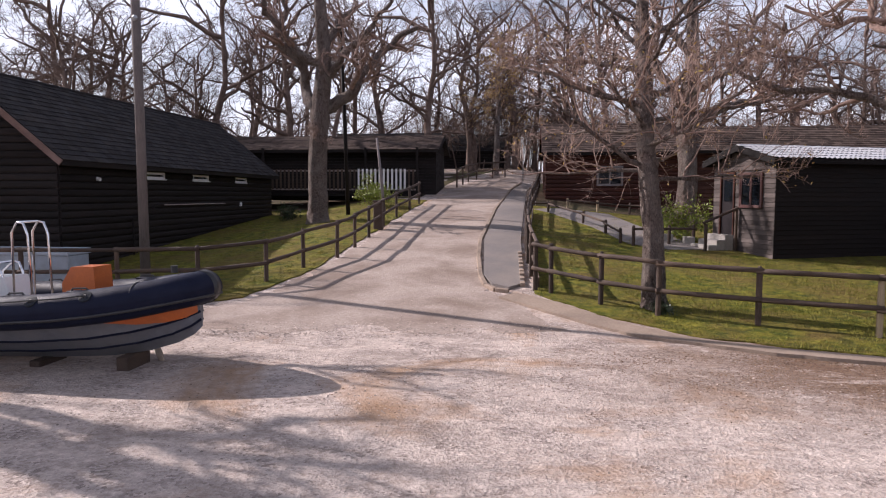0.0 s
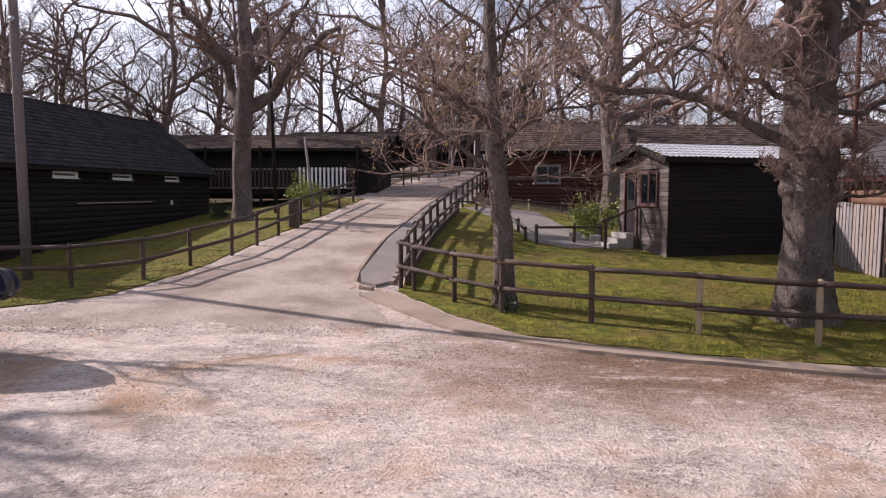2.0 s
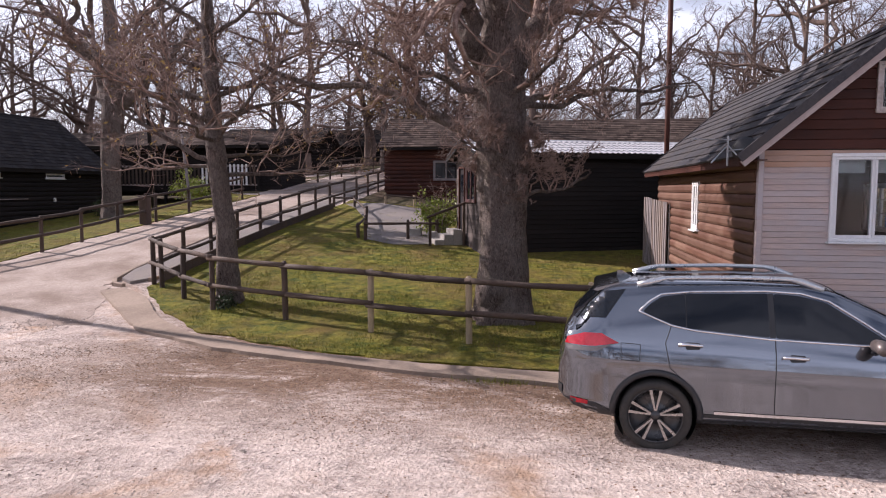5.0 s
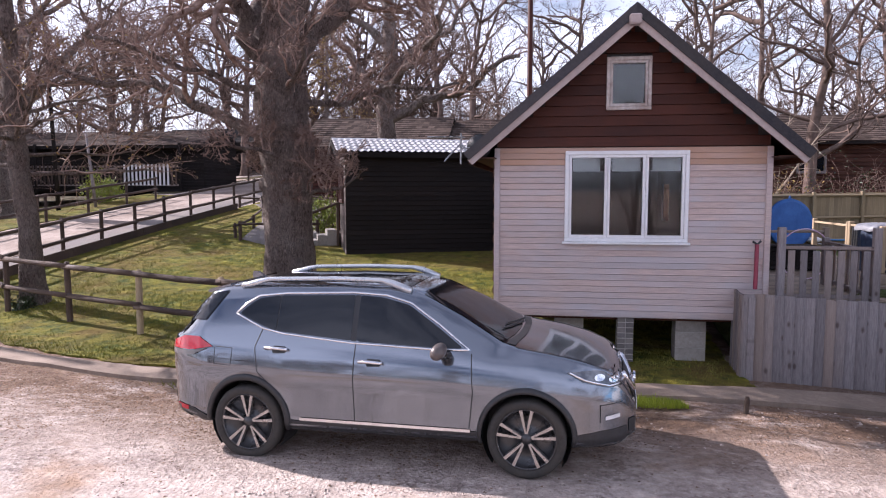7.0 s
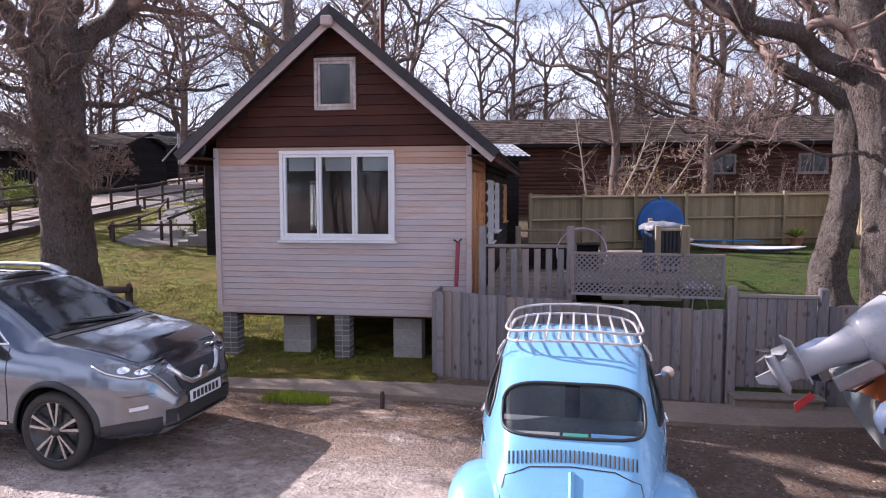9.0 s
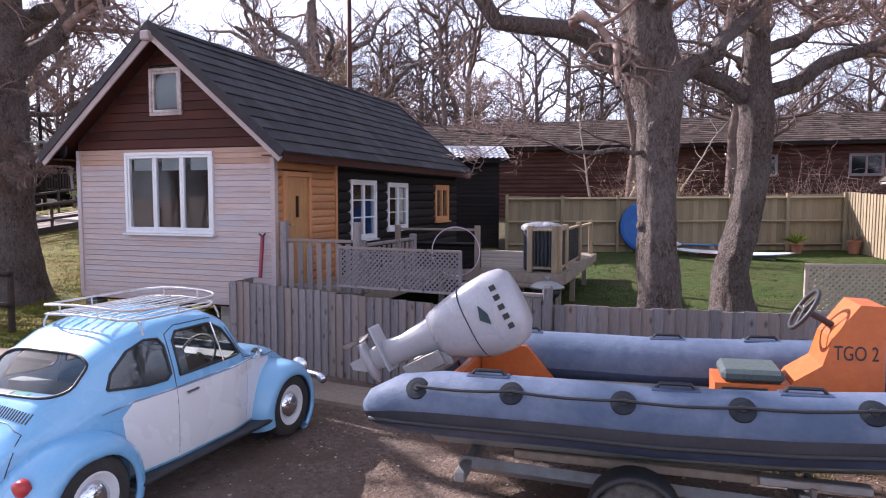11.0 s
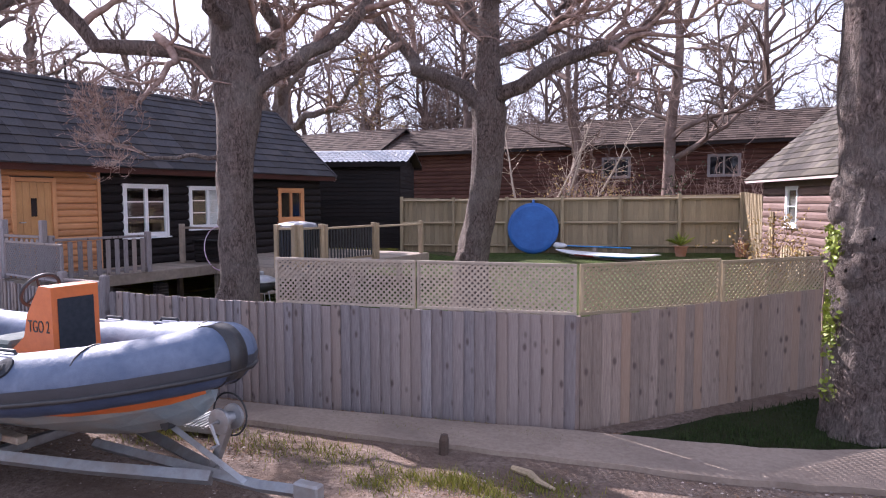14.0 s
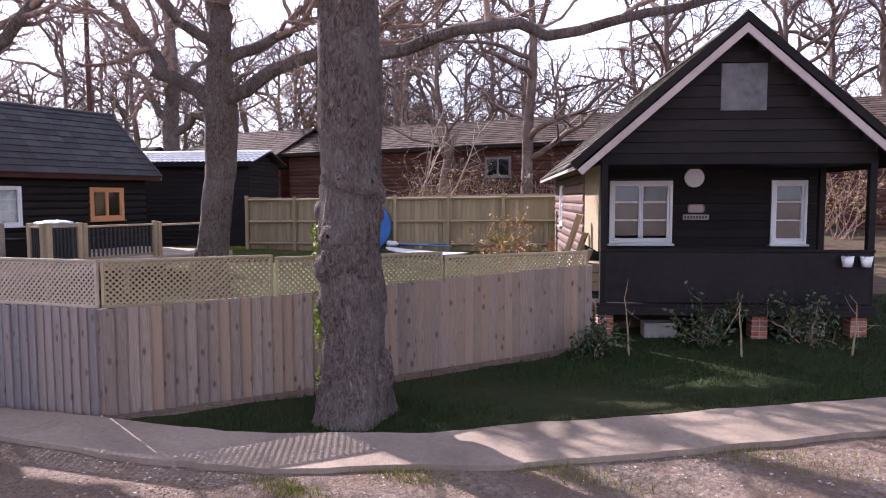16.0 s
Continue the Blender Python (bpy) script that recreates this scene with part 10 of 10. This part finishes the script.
LITTER = [(-8.0, -2.1, 1.6, 0.5), (-5.5, -2.4, 1.4, 0.6), (-10.5, -1.6, 1.2, 0.5), (-7.5, -2.9, 1.6, 0.5), (-2.8, -2.9, 1.4, 0.6), (-5.0, -3.4, 1.4, 0.3), (-7.5, -1.9, 2.2, 0.5), (-4, -3.0, 2.0, 0.9), (-9.5, -1.2, 1.2, 0.4), (2, -2.3, 2.0, 0.5), (5.5, -3.2, 1.2, 1.2), (7, -2.6, 1.5, 0.6), (11.5, -2.2, 1.5, 0.5), (14, -1.5, 1.2, 0.4), (-10.6, 1.6, 0.6, 0.5), (-4.9, 1.2, 0.9, 0.5), (17, -0.8, 1.5, 0.4), (-1, -6.5, 2.5, 0.8), (-12, -3, 4, 1), (9.5, -0.85, 1.2, 0.06), (11.6, -0.45, 0.9, 0.06), (13.2, -0.08, 0.5, 0.06), (15.2, 0.2, 0.8, 0.06), (9, -2.0, 1.6, 0.1)]
for cx, cy, sx, sy in LITTER:
    for _ in range(1800):
        x, y = cx + rng.normal(0, sx), cy + rng.normal(0, sy)
        pts.append((x, y, h(x, y) + 0.0))
M_LITTER = mat("leaf_litter", (0.14, 0.085, 0.055), (0.22, 0.14, 0.09), None, 3, 0.8, 0.9, bump=0, rand=0.5, island=True, world_space=True, spec=0.2)
scatter("leaf_litter", "brown leaf litter and twigs on the gravel", "leaves", M_LITTER, np.array(pts), 0.013, 2, 0.3)


def shrub(name, label, x, y, r, hgt, leaves, seed, leaf_mat, size=0.05, stems=10, z=None):
    s = thing(name, label, "shrub", pose(x, y, h(x, y) if z is None else z))
    rng = np.random.default_rng(seed)
    w = Wood()
    tips = []
    for _ in range(stems):
        a = rng.uniform(0, 6.28)
        d = (math.cos(a) * 0.6, math.sin(a) * 0.6, 1)
        ln = wander(rng, (rng.normal(0, r * 0.15), rng.normal(0, r * 0.15), -0.05), d, hgt * rng.uniform(0.7, 1.05), 6, 0.2, 0.0)
        w.tube(ln, np.linspace(0.018, 0.004, 7), 4)
        tips += list(ln[2:])
        for p in ln[2:]:
            l2 = wander(rng, p, rng.normal(0, 1, 3) + np.array([0, 0, 0.5]), hgt * 0.35, 4, 0.25, 0)
            w.tube(l2, np.linspace(0.008, 0.003, 5), 3)
            tips += list(l2[1:])
    tagged(link_mesh("twig_tangle", w.mesh("twig_tangle"), s, M_TWIG), kind="stuff")
    if leaves:
        tips = np.array(tips)
        pick = tips[rng.integers(0, len(tips), leaves)] + rng.normal(0, size * 1.6, (leaves, 3))
        pick[:, 2] = np.maximum(pick[:, 2], 0.03)
        tagged(link_mesh("foliage", leaf_cloud(pick, size, seed, "foliage", 0.5), s, leaf_mat), kind="stuff")
    return s


M_IVY = mat("ivy_leaf", (0.02, 0.034, 0.010), (0.04, 0.058, 0.018), None, 3, 1.2, 0.45, bump=0, rand=0.35, island=True)
M_DRYBRUSH = mat("dry_brush", (0.16, 0.115, 0.09), (0.24, 0.18, 0.14), None, 3, 1, 0.9, bump=0)
shrub("yellow_shrub", "bright yellow-green shrub beside the shed steps", -7.75, 12.75, 0.7, 1.35, 2600, 1, M_GREENLEAF, 0.05, 14)
shrub("yellow_shrub", "rounded yellow-green shrub beside the leaning pole", -20.1, 18.3, 0.6, 1.3, 2400, 2, M_GREENLEAF, 0.055, 14)
shrub("dark_shrub", "low dark shrub by the long hut", -23.6, 17.2, 0.5, 0.7, 900, 3, M_IVY, 0.05)
shrub("bare_shrub", "tall bare shrub against the back hut", -8.0, 13.6, 0.5, 2.0, 0, 4, M_IVY, 0.05, 16)
shrub("ivy_clump", "ivy and brown weeds round the slim oak's foot", -10.55, 2.1, 0.35, 0.35, 1300, 5, M_IVY, 0.03, 8)
shrub("ivy_clump", "ivy at the foot of the yard oak", 8.25, -0.1, 0.4, 0.6, 900, 6, M_IVY, 0.035, 8)
shrub("veranda_shrub", "dark leafy shrub below the veranda", 19.1, 5.85, 0.4, 0.75, 900, 7, M_IVY, 0.04, 8)
shrub("veranda_shrub", "dark leafy shrub below the veranda", 20.35, 6.55, 0.45, 0.85, 1000, 8, M_IVY, 0.04, 8)
shrub("veranda_shrub", "dark leafy shrub by the fence end", 17.75, 4.75, 0.35, 0.5, 800, 9, M_IVY, 0.04, 8)
shrub("bare_shrub", "thin bare sapling with ochre buds in the yard", 14.65, 8.2, 0.6, 1.75, 1300, 10, M_BROWNLEAF, 0.035, 12)
for i, (x, y, hh) in enumerate(((18.2, 4.9, 0.9), (19.6, 5.4, 0.85), (20.9, 6.0, 0.8))):
    s = thing("sapling", "thin bare staked sapling in front of the veranda", "sapling", pose(x, y, h(x, y)), "saplings")
    w = Wood()
    rngs = np.random.default_rng(40 + i)
    ln = wander(rngs, (0, 0, -0.05), (0, 0, 1), hh, 6, 0.06, 0.02)
    w.tube(ln, np.linspace(0.018, 0.006, 7), 6)
    for p in ln[3:]:
        w.tube(wander(rngs, p, rngs.normal(0, 1, 3) + np.array([0, 0, 0.6]), 0.3, 3, 0.2, 0), np.linspace(0.006, 0.002, 4), 3)
    link_mesh("stem", w.mesh("stem"), s, M_PALEPOST)
# brushwood between the back fence and the far hut
rngb = random.Random(21)
for i in range(17):
    x, y = rngb.uniform(4.5, 21), rngb.uniform(16.8, 22.0)
    shrub("brushwood", "tangled bare brushwood behind the back fence", x, y, 1.0, rngb.uniform(2.0, 3.4), 0 if i % 3 else 500, 60 + i, M_IVY if i % 2 else M_BROWNLEAF, 0.05, 13)["group"] = "brushwood"
for i, (x, y, lean) in enumerate(((6.8, 17.2, 0.5), (6.2, 17.6, 0.3), (7.4, 17.5, 0.75), (5.7, 17.3, -0.1))):
    b = thing("birch_sapling", "pale leaning birch stems behind the fence", "tree", pose(x, y, h(x, y) - 0.05), "birch saplings")
    w = Wood()
    rngs = np.random.default_rng(80 + i)
    ln = wander(rngs, (0, 0, 0), (lean, 0, 1), 4.6, 9, 0.07, 0.02)
    w.tube(ln, np.linspace(0.06, 0.012, 10), 7)
    for p in ln[4:]:
        for _ in range(3):
            w.tube(wander(rngs, p, rngs.normal(0, 1, 3) + np.array([0, 0, 0.8]), 0.9, 5, 0.15, 0), np.linspace(0.012, 0.003, 6), 3)
    link_mesh("stem", w.mesh("stem"), b, M_LATTICE)
# ivy climbing the fence oak
rngi = np.random.default_rng(31)
ia = rngi.uniform(2.5, 3.9, 1500)
iz = rngi.uniform(0.35, 2.15, 1500)
keep = rngi.random(1500) < 0.5 + 0.5 * np.sin(iz * 7)
sp = np.stack([0.37 * np.cos(ia) + rngi.normal(0, 0.02, 1500), 0.37 * np.sin(ia) + rngi.normal(0, 0.02, 1500), iz], 1)[keep]
iv = thing("climbing_ivy", "yellow-green ivy climbing the oak trunk", "ivy", pose(16.06, 1.35, h(16, 1.35)))
tagged(link_mesh("foliage", leaf_cloud(sp, 0.03, 5, "foliage", 0.6), iv, M_GREENLEAF), kind="stuff")
w = Wood()
w.tube([(-0.38, 0.05, -0.05), (-0.39, 0.1, 0.6), (-0.40, 0.02, 1.3), (-0.38, 0.08, 1.9)], [0.02, 0.016, 0.012, 0.006], 5)
link_mesh("vine", w.mesh("vine"), iv, M_TWIG)
